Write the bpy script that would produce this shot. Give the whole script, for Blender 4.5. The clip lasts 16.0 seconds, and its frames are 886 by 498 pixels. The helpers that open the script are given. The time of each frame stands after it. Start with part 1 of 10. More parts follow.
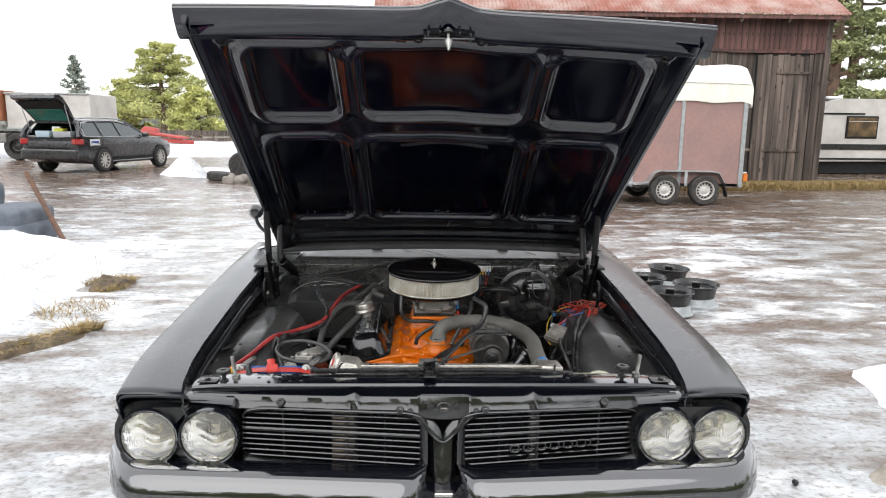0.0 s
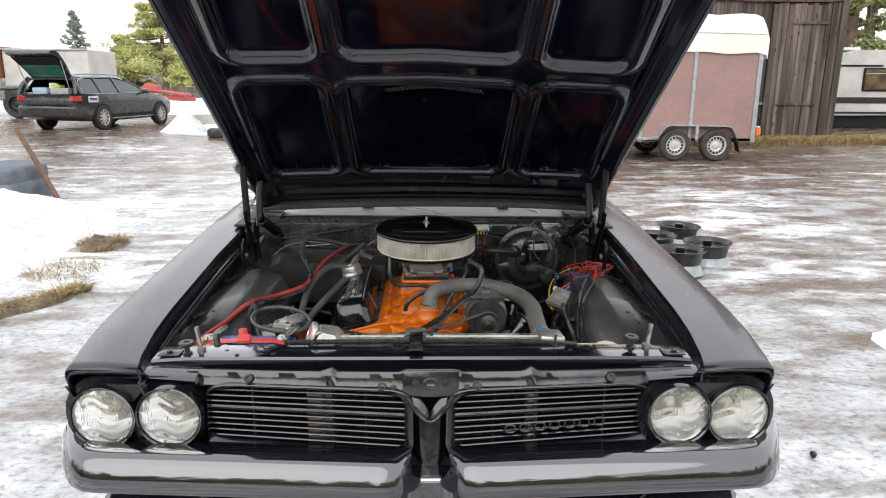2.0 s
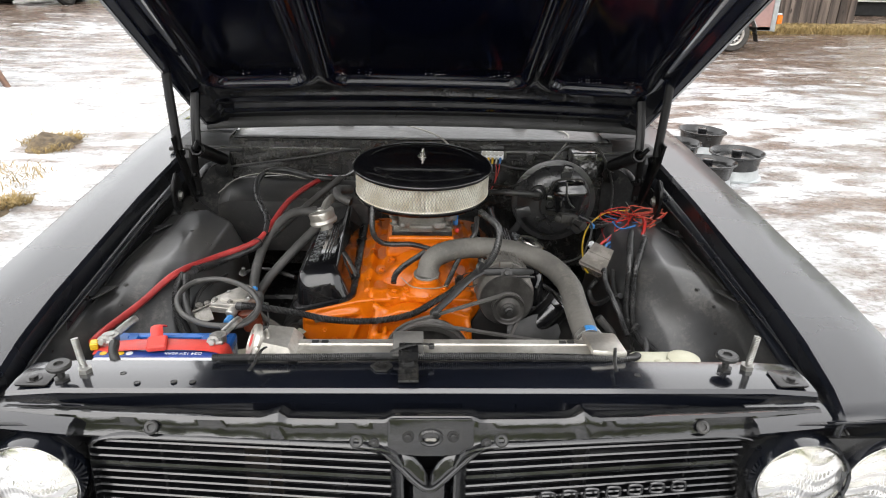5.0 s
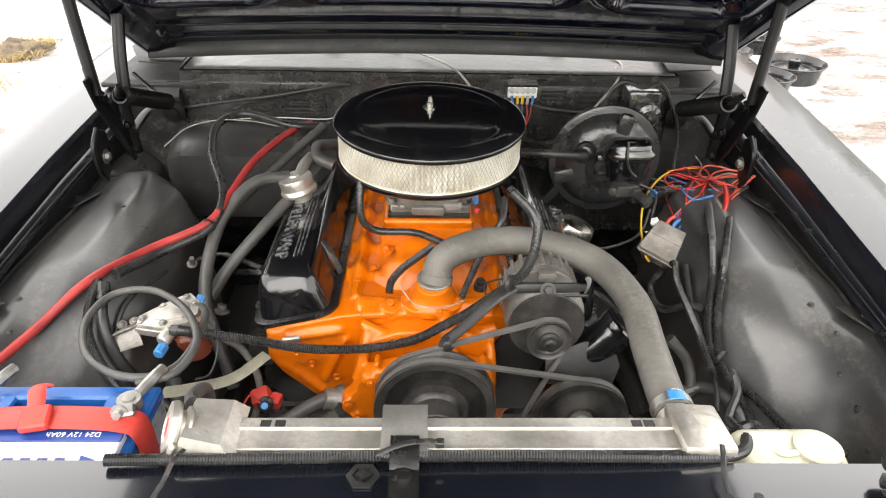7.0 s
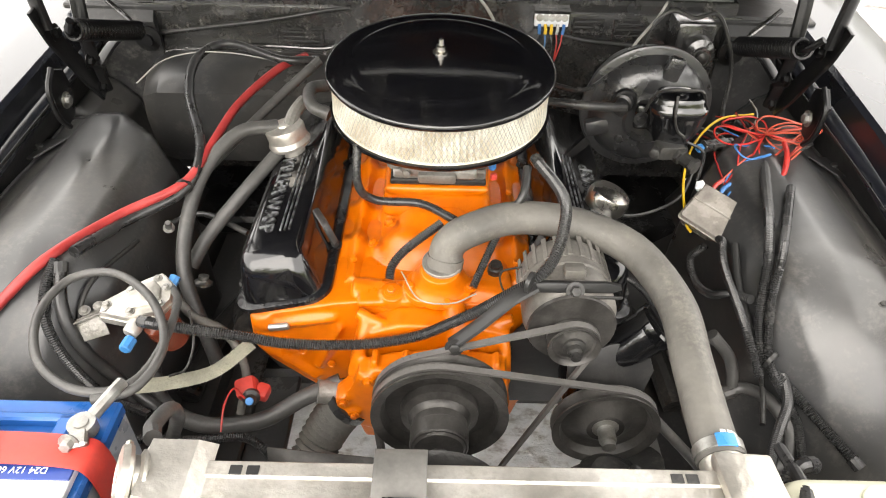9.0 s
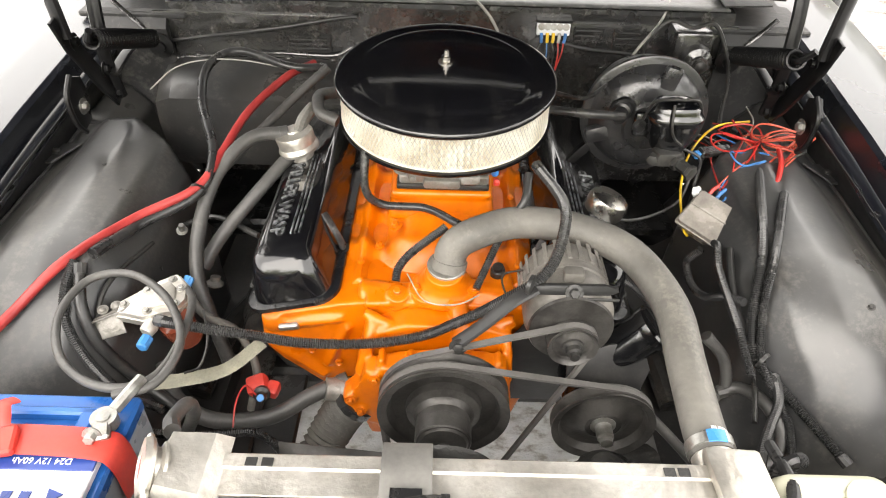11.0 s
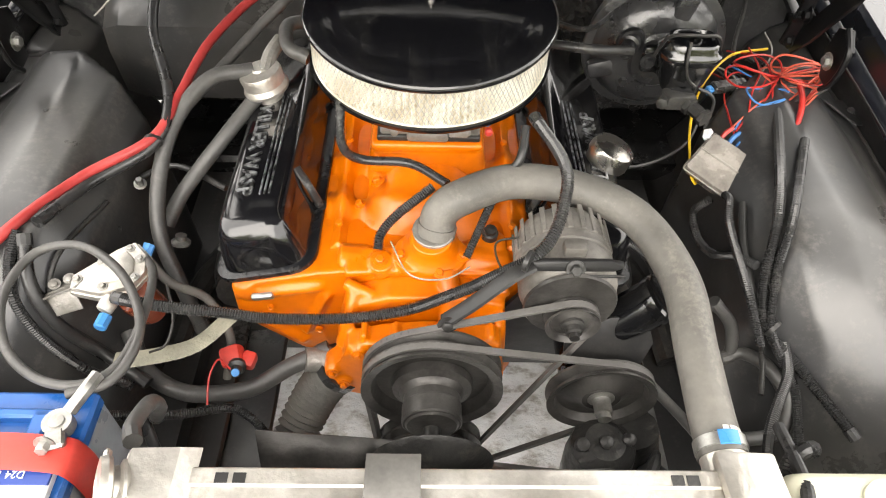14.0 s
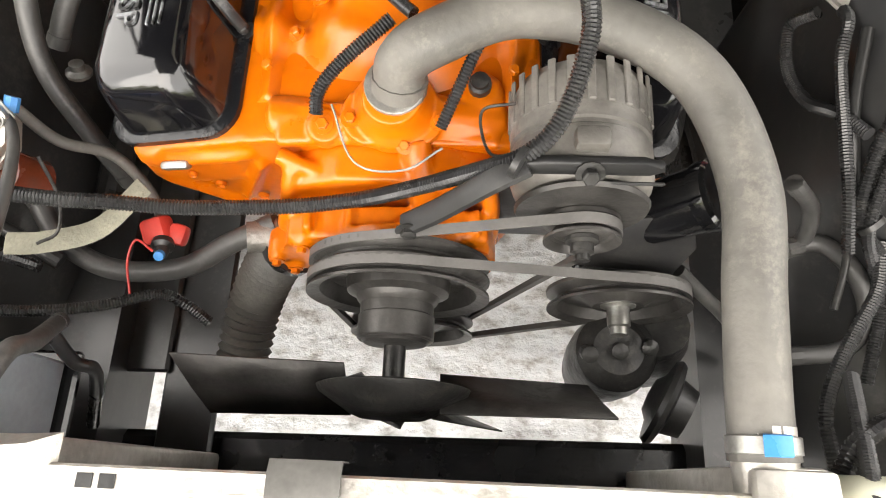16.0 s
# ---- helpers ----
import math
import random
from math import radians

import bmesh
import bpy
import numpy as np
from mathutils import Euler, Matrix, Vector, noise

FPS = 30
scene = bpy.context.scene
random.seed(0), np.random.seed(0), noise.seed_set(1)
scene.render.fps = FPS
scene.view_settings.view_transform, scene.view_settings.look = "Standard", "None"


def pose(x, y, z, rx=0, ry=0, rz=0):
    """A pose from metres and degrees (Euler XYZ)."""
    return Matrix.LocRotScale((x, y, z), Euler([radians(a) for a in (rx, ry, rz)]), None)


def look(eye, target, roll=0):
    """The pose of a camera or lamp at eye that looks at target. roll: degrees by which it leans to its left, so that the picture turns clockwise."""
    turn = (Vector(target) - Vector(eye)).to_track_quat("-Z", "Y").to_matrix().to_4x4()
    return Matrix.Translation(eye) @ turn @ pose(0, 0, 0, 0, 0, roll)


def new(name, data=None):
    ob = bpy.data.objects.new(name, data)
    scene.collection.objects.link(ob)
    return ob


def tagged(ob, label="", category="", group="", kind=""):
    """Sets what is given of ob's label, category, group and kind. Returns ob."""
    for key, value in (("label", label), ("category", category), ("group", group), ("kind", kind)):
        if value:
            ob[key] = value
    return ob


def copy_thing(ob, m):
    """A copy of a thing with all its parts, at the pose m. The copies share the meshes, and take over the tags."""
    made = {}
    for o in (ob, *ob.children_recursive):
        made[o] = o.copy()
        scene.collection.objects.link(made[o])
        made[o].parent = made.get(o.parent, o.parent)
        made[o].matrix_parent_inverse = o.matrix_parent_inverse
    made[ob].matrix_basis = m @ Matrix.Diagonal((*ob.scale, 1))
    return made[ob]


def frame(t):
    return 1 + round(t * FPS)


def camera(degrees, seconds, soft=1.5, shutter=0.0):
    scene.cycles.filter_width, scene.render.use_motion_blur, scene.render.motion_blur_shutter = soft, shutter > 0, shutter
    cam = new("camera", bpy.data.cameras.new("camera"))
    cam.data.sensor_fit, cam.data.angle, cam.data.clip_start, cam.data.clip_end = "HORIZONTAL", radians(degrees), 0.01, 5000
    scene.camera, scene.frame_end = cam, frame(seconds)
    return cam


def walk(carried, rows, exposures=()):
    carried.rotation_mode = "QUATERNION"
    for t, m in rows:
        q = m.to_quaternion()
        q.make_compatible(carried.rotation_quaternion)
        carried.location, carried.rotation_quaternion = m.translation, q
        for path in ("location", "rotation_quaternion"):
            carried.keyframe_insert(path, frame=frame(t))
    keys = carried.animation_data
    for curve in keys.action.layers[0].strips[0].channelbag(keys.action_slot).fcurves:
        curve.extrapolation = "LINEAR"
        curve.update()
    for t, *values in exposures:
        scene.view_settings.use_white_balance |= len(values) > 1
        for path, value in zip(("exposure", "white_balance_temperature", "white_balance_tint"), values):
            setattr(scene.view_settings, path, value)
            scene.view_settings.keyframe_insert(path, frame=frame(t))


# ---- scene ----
cam = camera(66.5, 16.0, soft=1.05)
PATH = [
    (0, (-0.039, 0.204, 1.5), (0.019, 2.172, 1.146), 0.6),
    (0.5, (-0.026, 0.222, 1.497), (0.066, 2.184, 1.123), 0.8),
    (1, (0.016, 0.262, 1.484), (0.076, 2.222, 1.087), 0.7),
    (1.5, (0.056, 0.303, 1.48), (0.062, 2.255, 1.044), 0.3),
    (2, (0.017, 0.416, 1.461), (0.055, 2.358, 0.985), 0.3),
    (2.5, (-0.015, 0.507, 1.473), (0.062, 2.426, 0.917), -0.0),
    (3, (0.012, 0.581, 1.463), (0.082, 2.5, 0.907), 1.3),
    (3.5, (0.047, 0.653, 1.457), (0.077, 2.559, 0.853), 1.3),
    (4, (0.017, 0.766, 1.464), (0.069, 2.669, 0.853), 1.5),
    (4.2, (0.002, 0.821, 1.46), (0.073, 2.715, 0.821), 1.1),
    (6.3, (-0.004, 1.419, 1.447), (0.043, 3.167, 0.477), 2.1),
    (6.5, (-0.011, 1.458, 1.440), (0.027, 3.198, 0.455), 2.0),
    (7, (0.010, 1.558, 1.423), (0.042, 3.256, 0.369), 1.1),
    (7.5, (0.060, 1.666, 1.420), (0.054, 3.277, 0.235), 0.9),
    (8, (0.070, 1.721, 1.423), (0.023, 3.296, 0.191), 0.2),
    (8.5, (0.043, 1.762, 1.429), (0.018, 3.329, 0.187), 0.2),
    (9, (0.020, 1.777, 1.434), (0.010, 3.294, 0.129), 1.3),
    (11.5, (0.016, 1.727, 1.468), (-0.001, 3.244, 0.165), 1.4),
    (12, (0.024, 1.687, 1.470), (-0.011, 3.233, 0.202), 1.3),
    (12.5, (0.040, 1.639, 1.468), (-0.043, 3.219, 0.245), 1.2),
    (13, (0.063, 1.642, 1.468), (-0.048, 3.183, 0.198), 0.2),
    (13.5, (0.040, 1.755, 1.470), (0.004, 3.223, 0.113), 1.3),
    (14, (0.013, 1.893, 1.465), (0.044, 3.193, -0.055), 2.3),
    (14.5, (0.052, 2.022, 1.436), (-0.010, 3.107, -0.244), -0.7),
    (15, (0.085, 2.139, 1.358), (0.022, 2.920, -0.482), -1.8),
    (15.5, (0.093, 2.181, 1.334), (-0.005, 2.824, -0.557), -5.6),
    (16, (0.099, 2.188, 1.334), (0.004, 2.785, -0.573), -6.2),
]
walk(cam, [(t, look(eye, target, roll)) for t, eye, target, roll in PATH],
     [(0, 0.79, 6250, 10), (3.5, 0.86, 6250, 10), (4.2, 0.96, 6280, 10), (6.3, 1.88, 6650, 10), (7, 2.0, 6700, 10), (9, 2.36, 6850, 10), (12.5, 2.42, 6880, 10), (13.5, 2.38, 6900, 10), (14.5, 2.44, 6900, 10), (16, 2.5, 6900, 10)])

# world: an even, bright overcast sky
world = bpy.data.worlds.new("overcast_sky")
scene.world = world
world.use_nodes = True
wn, wl = world.node_tree.nodes, world.node_tree.links
sky = wn.new("ShaderNodeTexSky")
sky.sky_type, sky.sun_disc = "NISHITA", False
sky.sun_elevation, sky.sun_rotation = radians(38), radians(200)
sky.air_density, sky.dust_density, sky.ozone_density = 1.0, 1.0, 1.0
cloud = wn.new("ShaderNodeMix")  # a closed layer of cloud over the clear sky
cloud.data_type = "RGBA"
cloud.inputs[0].default_value = 0.85
cloud.inputs[7].default_value = (9.0, 8.8, 8.55, 1)
wl.new(sky.outputs["Color"], cloud.inputs[6])
wl.new(cloud.outputs[2], wn["Background"].inputs["Color"])
wn["Background"].inputs["Strength"].default_value = 0.13
sun = new("sun", bpy.data.lights.new("sun", "SUN"))
sun.data.energy, sun.data.angle, sun.data.color = 1.0, radians(70), (1.0, 0.97, 0.93)
sun.matrix_world = look((-2.5, -5.5, 6.0), (0, 2, 0))

# ---- materials ----


def mat(name, base, rough=0.5, metal=0.0, vary=0.25, scale=8.0, tint=None, bump=0.0, bscale=60.0,
        coat=0.0, rvary=0.15, spec=0.5, detail=6.0, edge=(0.35, 0.65), trans=0.0, ior=1.45, island=0.0, speck=None):
    """A surface with stains at one scale, grain at another and fine relief."""
    m = bpy.data.materials.new(name)
    m.use_nodes = True
    n, l = m.node_tree.nodes, m.node_tree.links
    b = n["Principled BSDF"]
    co = n.new("ShaderNodeTexCoord")
    big, fine = n.new("ShaderNodeTexNoise"), n.new("ShaderNodeTexNoise")
    for tex, s in ((big, scale), (fine, scale * 9)):
        tex.inputs["Scale"].default_value, tex.inputs["Detail"].default_value = s, detail
        l.new(co.outputs["Object"], tex.inputs["Vector"])
    ramp = n.new("ShaderNodeValToRGB")
    ramp.color_ramp.elements[0].position, ramp.color_ramp.elements[1].position = edge
    dark = tint or tuple(c * (1 - vary) for c in base)
    ramp.color_ramp.elements[0].color, ramp.color_ramp.elements[1].color = (*dark, 1), (*base, 1)
    l.new(big.outputs["Fac"], ramp.inputs["Fac"])
    grain = n.new("ShaderNodeMix")
    grain.data_type, grain.blend_type = "RGBA", "MULTIPLY"
    grain.inputs[0].default_value = min(1.0, vary * 1.2)
    lift = n.new("ShaderNodeMapRange")
    lift.inputs["From Min"].default_value, lift.inputs["From Max"].default_value = 0.3, 0.7
    lift.inputs["To Min"].default_value, lift.inputs["To Max"].default_value = 0.7, 1.15
    l.new(fine.outputs["Fac"], lift.inputs["Value"])
    l.new(ramp.outputs["Color"], grain.inputs[6])
    l.new(lift.outputs["Result"], grain.inputs[7])
    col = grain.outputs[2]
    if island:
        rnd = n.new("ShaderNodeNewGeometry") if island > 0 else n.new("ShaderNodeObjectInfo")
        hsv = n.new("ShaderNodeHueSaturation")
        mr = n.new("ShaderNodeMapRange")
        mr.inputs["To Min"].default_value, mr.inputs["To Max"].default_value = 1 - abs(island), 1 + abs(island)
        l.new(rnd.outputs["Random Per Island" if island > 0 else "Random"], mr.inputs["Value"])
        l.new(mr.outputs["Result"], hsv.inputs["Value"])
        l.new(col, hsv.inputs["Color"])
        col = hsv.outputs["Color"]
    dust = None
    if speck:  # (amount, size, colour): dust, chips and rubbed streaks lying on the surface
        amount, size, tone = speck
        sp, st = n.new("ShaderNodeTexNoise"), n.new("ShaderNodeTexNoise")
        sp.inputs["Scale"].default_value, sp.inputs["Detail"].default_value, sp.inputs["Roughness"].default_value = size, 9, 0.75
        st.inputs["Scale"].default_value, st.inputs["Detail"].default_value = size * 0.22, 7
        mp = n.new("ShaderNodeMapping")
        mp.inputs["Scale"].default_value, mp.inputs["Rotation"].default_value = (1, 0.16, 1), (0.3, 0.2, 0.5)
        l.new(co.outputs["Object"], sp.inputs["Vector"])
        l.new(co.outputs["Object"], mp.inputs["Vector"])
        l.new(mp.outputs["Vector"], st.inputs["Vector"])
        mul = n.new("ShaderNodeMath")
        mul.operation = "MULTIPLY"
        l.new(sp.outputs["Fac"], mul.inputs[0])
        l.new(st.outputs["Fac"], mul.inputs[1])
        cut = n.new("ShaderNodeMapRange")
        cut.inputs["From Min"].default_value, cut.inputs["From Max"].default_value = 0.27, 0.40
        cut.inputs["To Max"].default_value = amount
        l.new(mul.outputs[0], cut.inputs["Value"])
        over = n.new("ShaderNodeMix")
        over.data_type = "RGBA"
        over.inputs[7].default_value = (*tone, 1)
        l.new(cut.outputs["Result"], over.inputs[0])
        l.new(col, over.inputs[6])
        col, dust = over.outputs[2], cut.outputs["Result"]
    l.new(col, b.inputs["Base Color"])
    rr = n.new("ShaderNodeMapRange")
    rr.inputs["From Min"].default_value, rr.inputs["From Max"].default_value = 0.3, 0.7
    rr.inputs["To Min"].default_value, rr.inputs["To Max"].default_value = max(0.02, rough - rvary), min(1, rough + rvary)
    l.new(big.outputs["Fac"], rr.inputs["Value"])
    rough_out = rr.outputs["Result"]
    if dust:
        ad = n.new("ShaderNodeMath")
        ad.operation, ad.use_clamp = "MULTIPLY_ADD", True
        ad.inputs[1].default_value = 0.35
        l.new(dust, ad.inputs[0])
        l.new(rough_out, ad.inputs[2])
        rough_out = ad.outputs[0]
    l.new(rough_out, b.inputs["Roughness"])
    b.inputs["Metallic"].default_value = metal
    b.inputs["Specular IOR Level"].default_value = spec
    b.inputs["Coat Weight"].default_value = coat
    b.inputs["Coat Roughness"].default_value = 0.06 if coat < 0.95 else 0.03
    b.inputs["Coat IOR"].default_value = 1.5 if coat < 0.95 else 1.8  # full coats reflect more, which brightens the bumper
    b.inputs["Transmission Weight"].default_value = trans
    b.inputs["IOR"].default_value = ior
    if bump:
        rel = n.new("ShaderNodeTexNoise")
        rel.inputs["Scale"].default_value, rel.inputs["Detail"].default_value = bscale, 5
        l.new(co.outputs["Object"], rel.inputs["Vector"])
        bm_ = n.new("ShaderNodeBump")
        bm_.inputs["Strength"].default_value, bm_.inputs["Distance"].default_value = bump, 0.02
        l.new(rel.outputs["Fac"], bm_.inputs["Height"])
        l.new(bm_.outputs["Normal"], b.inputs["Normal"])
    return m


PAINT = mat("black_car_paint", (0.005, 0.006, 0.0095), 0.17, 0, 0.25, 3, coat=0.7, rvary=0.03, spec=0.9)
FENDER_PAINT = mat("satin_black_fender_paint", (0.006, 0.0072, 0.011), 0.27, 0, 0.25, 3, coat=0.22, rvary=0.03, spec=0.75)
PAINT_IN = mat("black_bay_paint", (0.006, 0.0062, 0.007), 0.24, 0, 0.3, 9, tint=(0.012, 0.0118, 0.0115), rvary=0.12, bump=0.06, bscale=38, spec=0.7, speck=(0.18, 150, (0.07, 0.066, 0.058)))
APRON = mat("worn_black_sheet", (0.024, 0.0245, 0.0255), 0.31, 0, 0.45, 5, tint=(0.041, 0.0395, 0.037), rvary=0.05, bump=0.05, bscale=11, edge=(0.36, 0.62), spec=0.75, coat=0.06, speck=(0.4, 100, (0.12, 0.112, 0.1)))
HOOD_IN = mat("hood_frame_paint", (0.003, 0.0046, 0.0125), 0.13, 0, 0.3, 5, coat=0.6, rvary=0.05, bump=0.02, bscale=24, spec=0.85, speck=(0.08, 120, (0.04, 0.045, 0.06)))
HOOD_PANEL = mat("hood_skin_gloss", (0.0018, 0.0028, 0.009), 0.1, 0, 0.2, 4, rvary=0.05, bump=0.015, bscale=12, spec=0.42)
RUBBER = mat("black_rubber", (0.027, 0.0268, 0.0265), 0.34, 0, 0.3, 12, rvary=0.12, bump=0.05, bscale=80, speck=(0.4, 130, (0.1, 0.095, 0.085)))
RUBBER_MID = mat("faded_black_rubber", (0.07, 0.0685, 0.0655), 0.42, 0, 0.3, 12, tint=(0.046, 0.045, 0.0435), rvary=0.1, bump=0.06, bscale=80, speck=(0.35, 130, (0.14, 0.133, 0.12)))
RUBBER_GREY = mat("dusty_rubber_hose", (0.15, 0.142, 0.127), 0.58, 0, 0.3, 10, tint=(0.09, 0.086, 0.078), rvary=0.1, bump=0.1, bscale=70, speck=(0.35, 130, (0.25, 0.232, 0.2)))
LOOM = mat("black_loom_plastic", (0.028, 0.028, 0.0285), 0.28, 0, 0.3, 20, rvary=0.1, spec=0.55, speck=(0.3, 150, (0.1, 0.096, 0.09)))
ORANGE = mat("orange_engine_enamel", (0.62, 0.146, 0.001), 0.33, 0, 0.2, 9, tint=(0.5, 0.105, 0.001), rvary=0.08, bump=0.05, bscale=30, coat=0.04, speck=(0.2, 42, (0.22, 0.05, 0.01)))
BLACK_GLOSS = mat("gloss_black_enamel", (0.005, 0.005, 0.006), 0.1, 0, 0.2, 12, rvary=0.06, coat=0.5, bump=0.03, bscale=14, speck=(0.25, 120, (0.06, 0.058, 0.052)))
COVER = mat("satin_black_casting", (0.009, 0.0095, 0.011), 0.24, 0, 0.3, 14, rvary=0.1, bump=0.12, bscale=110, speck=(0.3, 110, (0.07, 0.066, 0.06)))
LETTER = mat("worn_bare_lettering", (0.3, 0.31, 0.32), 0.4, 0.7, 0.5, 90, tint=(0.03, 0.03, 0.03), edge=(0.42, 0.56))
PAPER = mat("cream_filter_paper", (0.84, 0.82, 0.74), 0.85, 0, 0.2, 20, tint=(0.62, 0.56, 0.44), bump=0.1, bscale=200)
ALLOY = mat("raw_aluminium", (0.62, 0.6, 0.56), 0.46, 0.8, 0.3, 14, tint=(0.46, 0.435, 0.39), rvary=0.12, bump=0.12, bscale=60, speck=(0.5, 60, (0.33, 0.3, 0.255)))
CAST = mat("dull_cast_alloy", (0.33, 0.32, 0.3), 0.5, 0.6, 0.35, 25, tint=(0.2, 0.19, 0.17), rvary=0.12, bump=0.15, bscale=120)
DUSTY = mat("dusty_alternator_casting", (0.2, 0.187, 0.168), 0.55, 0.2, 0.35, 16, tint=(0.1, 0.094, 0.085), bump=0.1, bscale=80, speck=(0.4, 110, (0.06, 0.056, 0.052)))
IRON = mat("dark_grimy_iron", (0.042, 0.041, 0.039), 0.42, 0.4, 0.4, 20, tint=(0.022, 0.0215, 0.021), rvary=0.15, bump=0.14, bscale=70, speck=(0.35, 110, (0.13, 0.118, 0.1)))
CHROME = mat("satin_nickel_plate", (0.6, 0.575, 0.53), 0.27, 1.0, 0.2, 30, rvary=0.06)
STEEL = mat("zinc_steel", (0.42, 0.42, 0.4), 0.42, 0.85, 0.3, 40, rvary=0.12, tint=(0.26, 0.25, 0.23))
RED_CABLE = mat("red_cable_jacket", (0.36, 0.035, 0.032), 0.42, 0, 0.25, 18, tint=(0.22, 0.022, 0.022))
RED_WIRE = mat("red_wire_insulation", (0.5, 0.03, 0.022), 0.4, 0, 0.25, 30, tint=(0.3, 0.02, 0.018))
ORANGE_WIRE = mat("orange_wire_insulation", (0.5, 0.085, 0.045), 0.4, 0, 0.25, 30, tint=(0.32, 0.05, 0.03))
YELLOW = mat("yellow_wire_insulation", (0.7, 0.45, 0.02), 0.4, 0, 0.2, 30)
BLUE_WIRE = mat("blue_wire_insulation", (0.04, 0.16, 0.4), 0.4, 0, 0.2, 30)
BLUE_TAPE = mat("bright_blue_clamp", (0.05, 0.22, 0.52), 0.4, 0, 0.2, 30)
GREY_WIRE = mat("grey_wire_insulation", (0.3, 0.29, 0.26), 0.5, 0, 0.3, 30)
BATT_BLUE = mat("blue_battery_case", (0.012, 0.1, 0.36), 0.35, 0, 0.2, 15, rvary=0.1)
BATT_NAVY = mat("navy_battery_label", (0.02, 0.05, 0.24), 0.35, 0, 0.15, 15)
BATT_GREY = mat("grey_battery_side", (0.3, 0.33, 0.36), 0.4, 0, 0.2, 15)
WHITE = mat("white_label", (0.75, 0.76, 0.78), 0.4, 0, 0.1, 20)
RED_PLASTIC = mat("red_plastic_cap", (0.55, 0.05, 0.035), 0.42, 0, 0.2, 20, tint=(0.4, 0.035, 0.03))
MILKY = mat("milky_washer_plastic", (0.56, 0.555, 0.44), 0.4, 0, 0.15, 8, tint=(0.46, 0.45, 0.34))
CLEAR = mat("cloudy_clear_plastic", (0.3, 0.28, 0.25), 0.25, 0, 0.3, 25, tint=(0.17, 0.155, 0.14), bump=0.1, bscale=60)
AMBER = mat("amber_filter_bowl", (0.15, 0.035, 0.018), 0.2, 0, 0.3, 20)
FABRIC_STRAP = mat("faded_webbing_strap", (0.27, 0.26, 0.2), 0.8, 0, 0.3, 30, bump=0.2, bscale=220)
LENS = mat("headlamp_glass", (0.96, 0.95, 0.9), 0.09, 0, 0.06, 9, rvary=0.05, trans=0.93, ior=1.42, tint=(0.85, 0.83, 0.74))
REFLECTOR = mat("tarnished_reflector", (0.5, 0.465, 0.39), 0.3, 0.85, 0.4, 22, tint=(0.3, 0.26, 0.19), rvary=0.1, bump=0.16, bscale=26)
RIMMETAL = mat("brushed_lamp_ring", (0.42, 0.41, 0.38), 0.3, 0.9, 0.3, 30)
GLASS = mat("dark_car_glass", (0.05, 0.06, 0.06), 0.05, 0, 0.1, 3, coat=0.6, rvary=0.02)
GRILLE_BLACK = mat("satin_grille_black", (0.0065, 0.0068, 0.0078), 0.22, 0, 0.3, 20, rvary=0.08, spec=0.85, coat=0.5, bump=0.03, bscale=40)
# flat black for sheets that stand in for deep shade
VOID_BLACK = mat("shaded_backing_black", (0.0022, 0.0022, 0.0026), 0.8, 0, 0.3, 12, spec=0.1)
FIREWALL = mat("firewall_paint", (0.018, 0.018, 0.0185), 0.19, 0, 0.3, 7, tint=(0.03, 0.0295, 0.0275), rvary=0.1, bump=0.2, bscale=20, spec=1.0, coat=0.3, speck=(0.3, 150, (0.14, 0.13, 0.115)))
CORE = mat("black_radiator_core", (0.018, 0.018, 0.018), 0.5, 0.3, 0.3, 30)
# the body's black again, its reflections strengthened to brighten the bumper
LIFTED_BLACK = mat("lifted_sheen_black", (0.005, 0.0058, 0.009), 0.075, 0, 0.2, 5, coat=1.0, rvary=0.02, spec=1.0)
SATIN_BLACK = mat("satin_chassis_black", (0.012, 0.012, 0.0125), 0.4, 0, 0.3, 12, tint=(0.02, 0.0195, 0.019), rvary=0.12, bump=0.06, bscale=30, spec=0.45, speck=(0.2, 90, (0.07, 0.066, 0.06)))
HARD_BLACK = mat("hard_gloss_bracket_black", (0.005, 0.0052, 0.006), 0.15, 0, 0.25, 14, rvary=0.08, bump=0.2, bscale=11, spec=0.8, coat=0.45, speck=(0.2, 150, (0.07, 0.066, 0.06)))
PULLEY = mat("worn_pulley_steel", (0.085, 0.081, 0.076), 0.42, 0.45, 0.35, 25, tint=(0.035, 0.033, 0.031), rvary=0.12, bump=0.06, bscale=90, speck=(0.4, 120, (0.04, 0.038, 0.036)))

# ---- builders ----


def link(name, bm, material, sharp=35):
    me = bpy.data.meshes.new(name)
    bmesh.ops.recalc_face_normals(bm, faces=bm.faces)
    bm.to_mesh(me)
    bm.free()
    me.shade_smooth()
    me.set_sharp_from_angle(angle=radians(sharp))
    for m in (material if isinstance(material, (list, tuple)) else [material]):
        me.materials.append(m)
    return new(name, me)


def part(name, bm, material, parent, label="", sharp=35):
    """One mesh, built in world places, under a thing or under a part of it."""
    ob = link(name, bm, material, sharp)
    ob.parent = parent
    if parent.type == "EMPTY":
        ob.matrix_parent_inverse = parent.matrix_basis.inverted()
    if label:
        tagged(ob, label)
    return ob


def thing(name, at, label, category, group="", kind=""):
    e = new(name)
    e.location, e.empty_display_size = at, 0.05
    return tagged(e, label, category, group, kind)


def solo(name, bm, material, label, category, group="", kind="", sharp=35):
    return tagged(link(name, bm, material, sharp), label, category, group, kind)


def B():
    return bmesh.new()


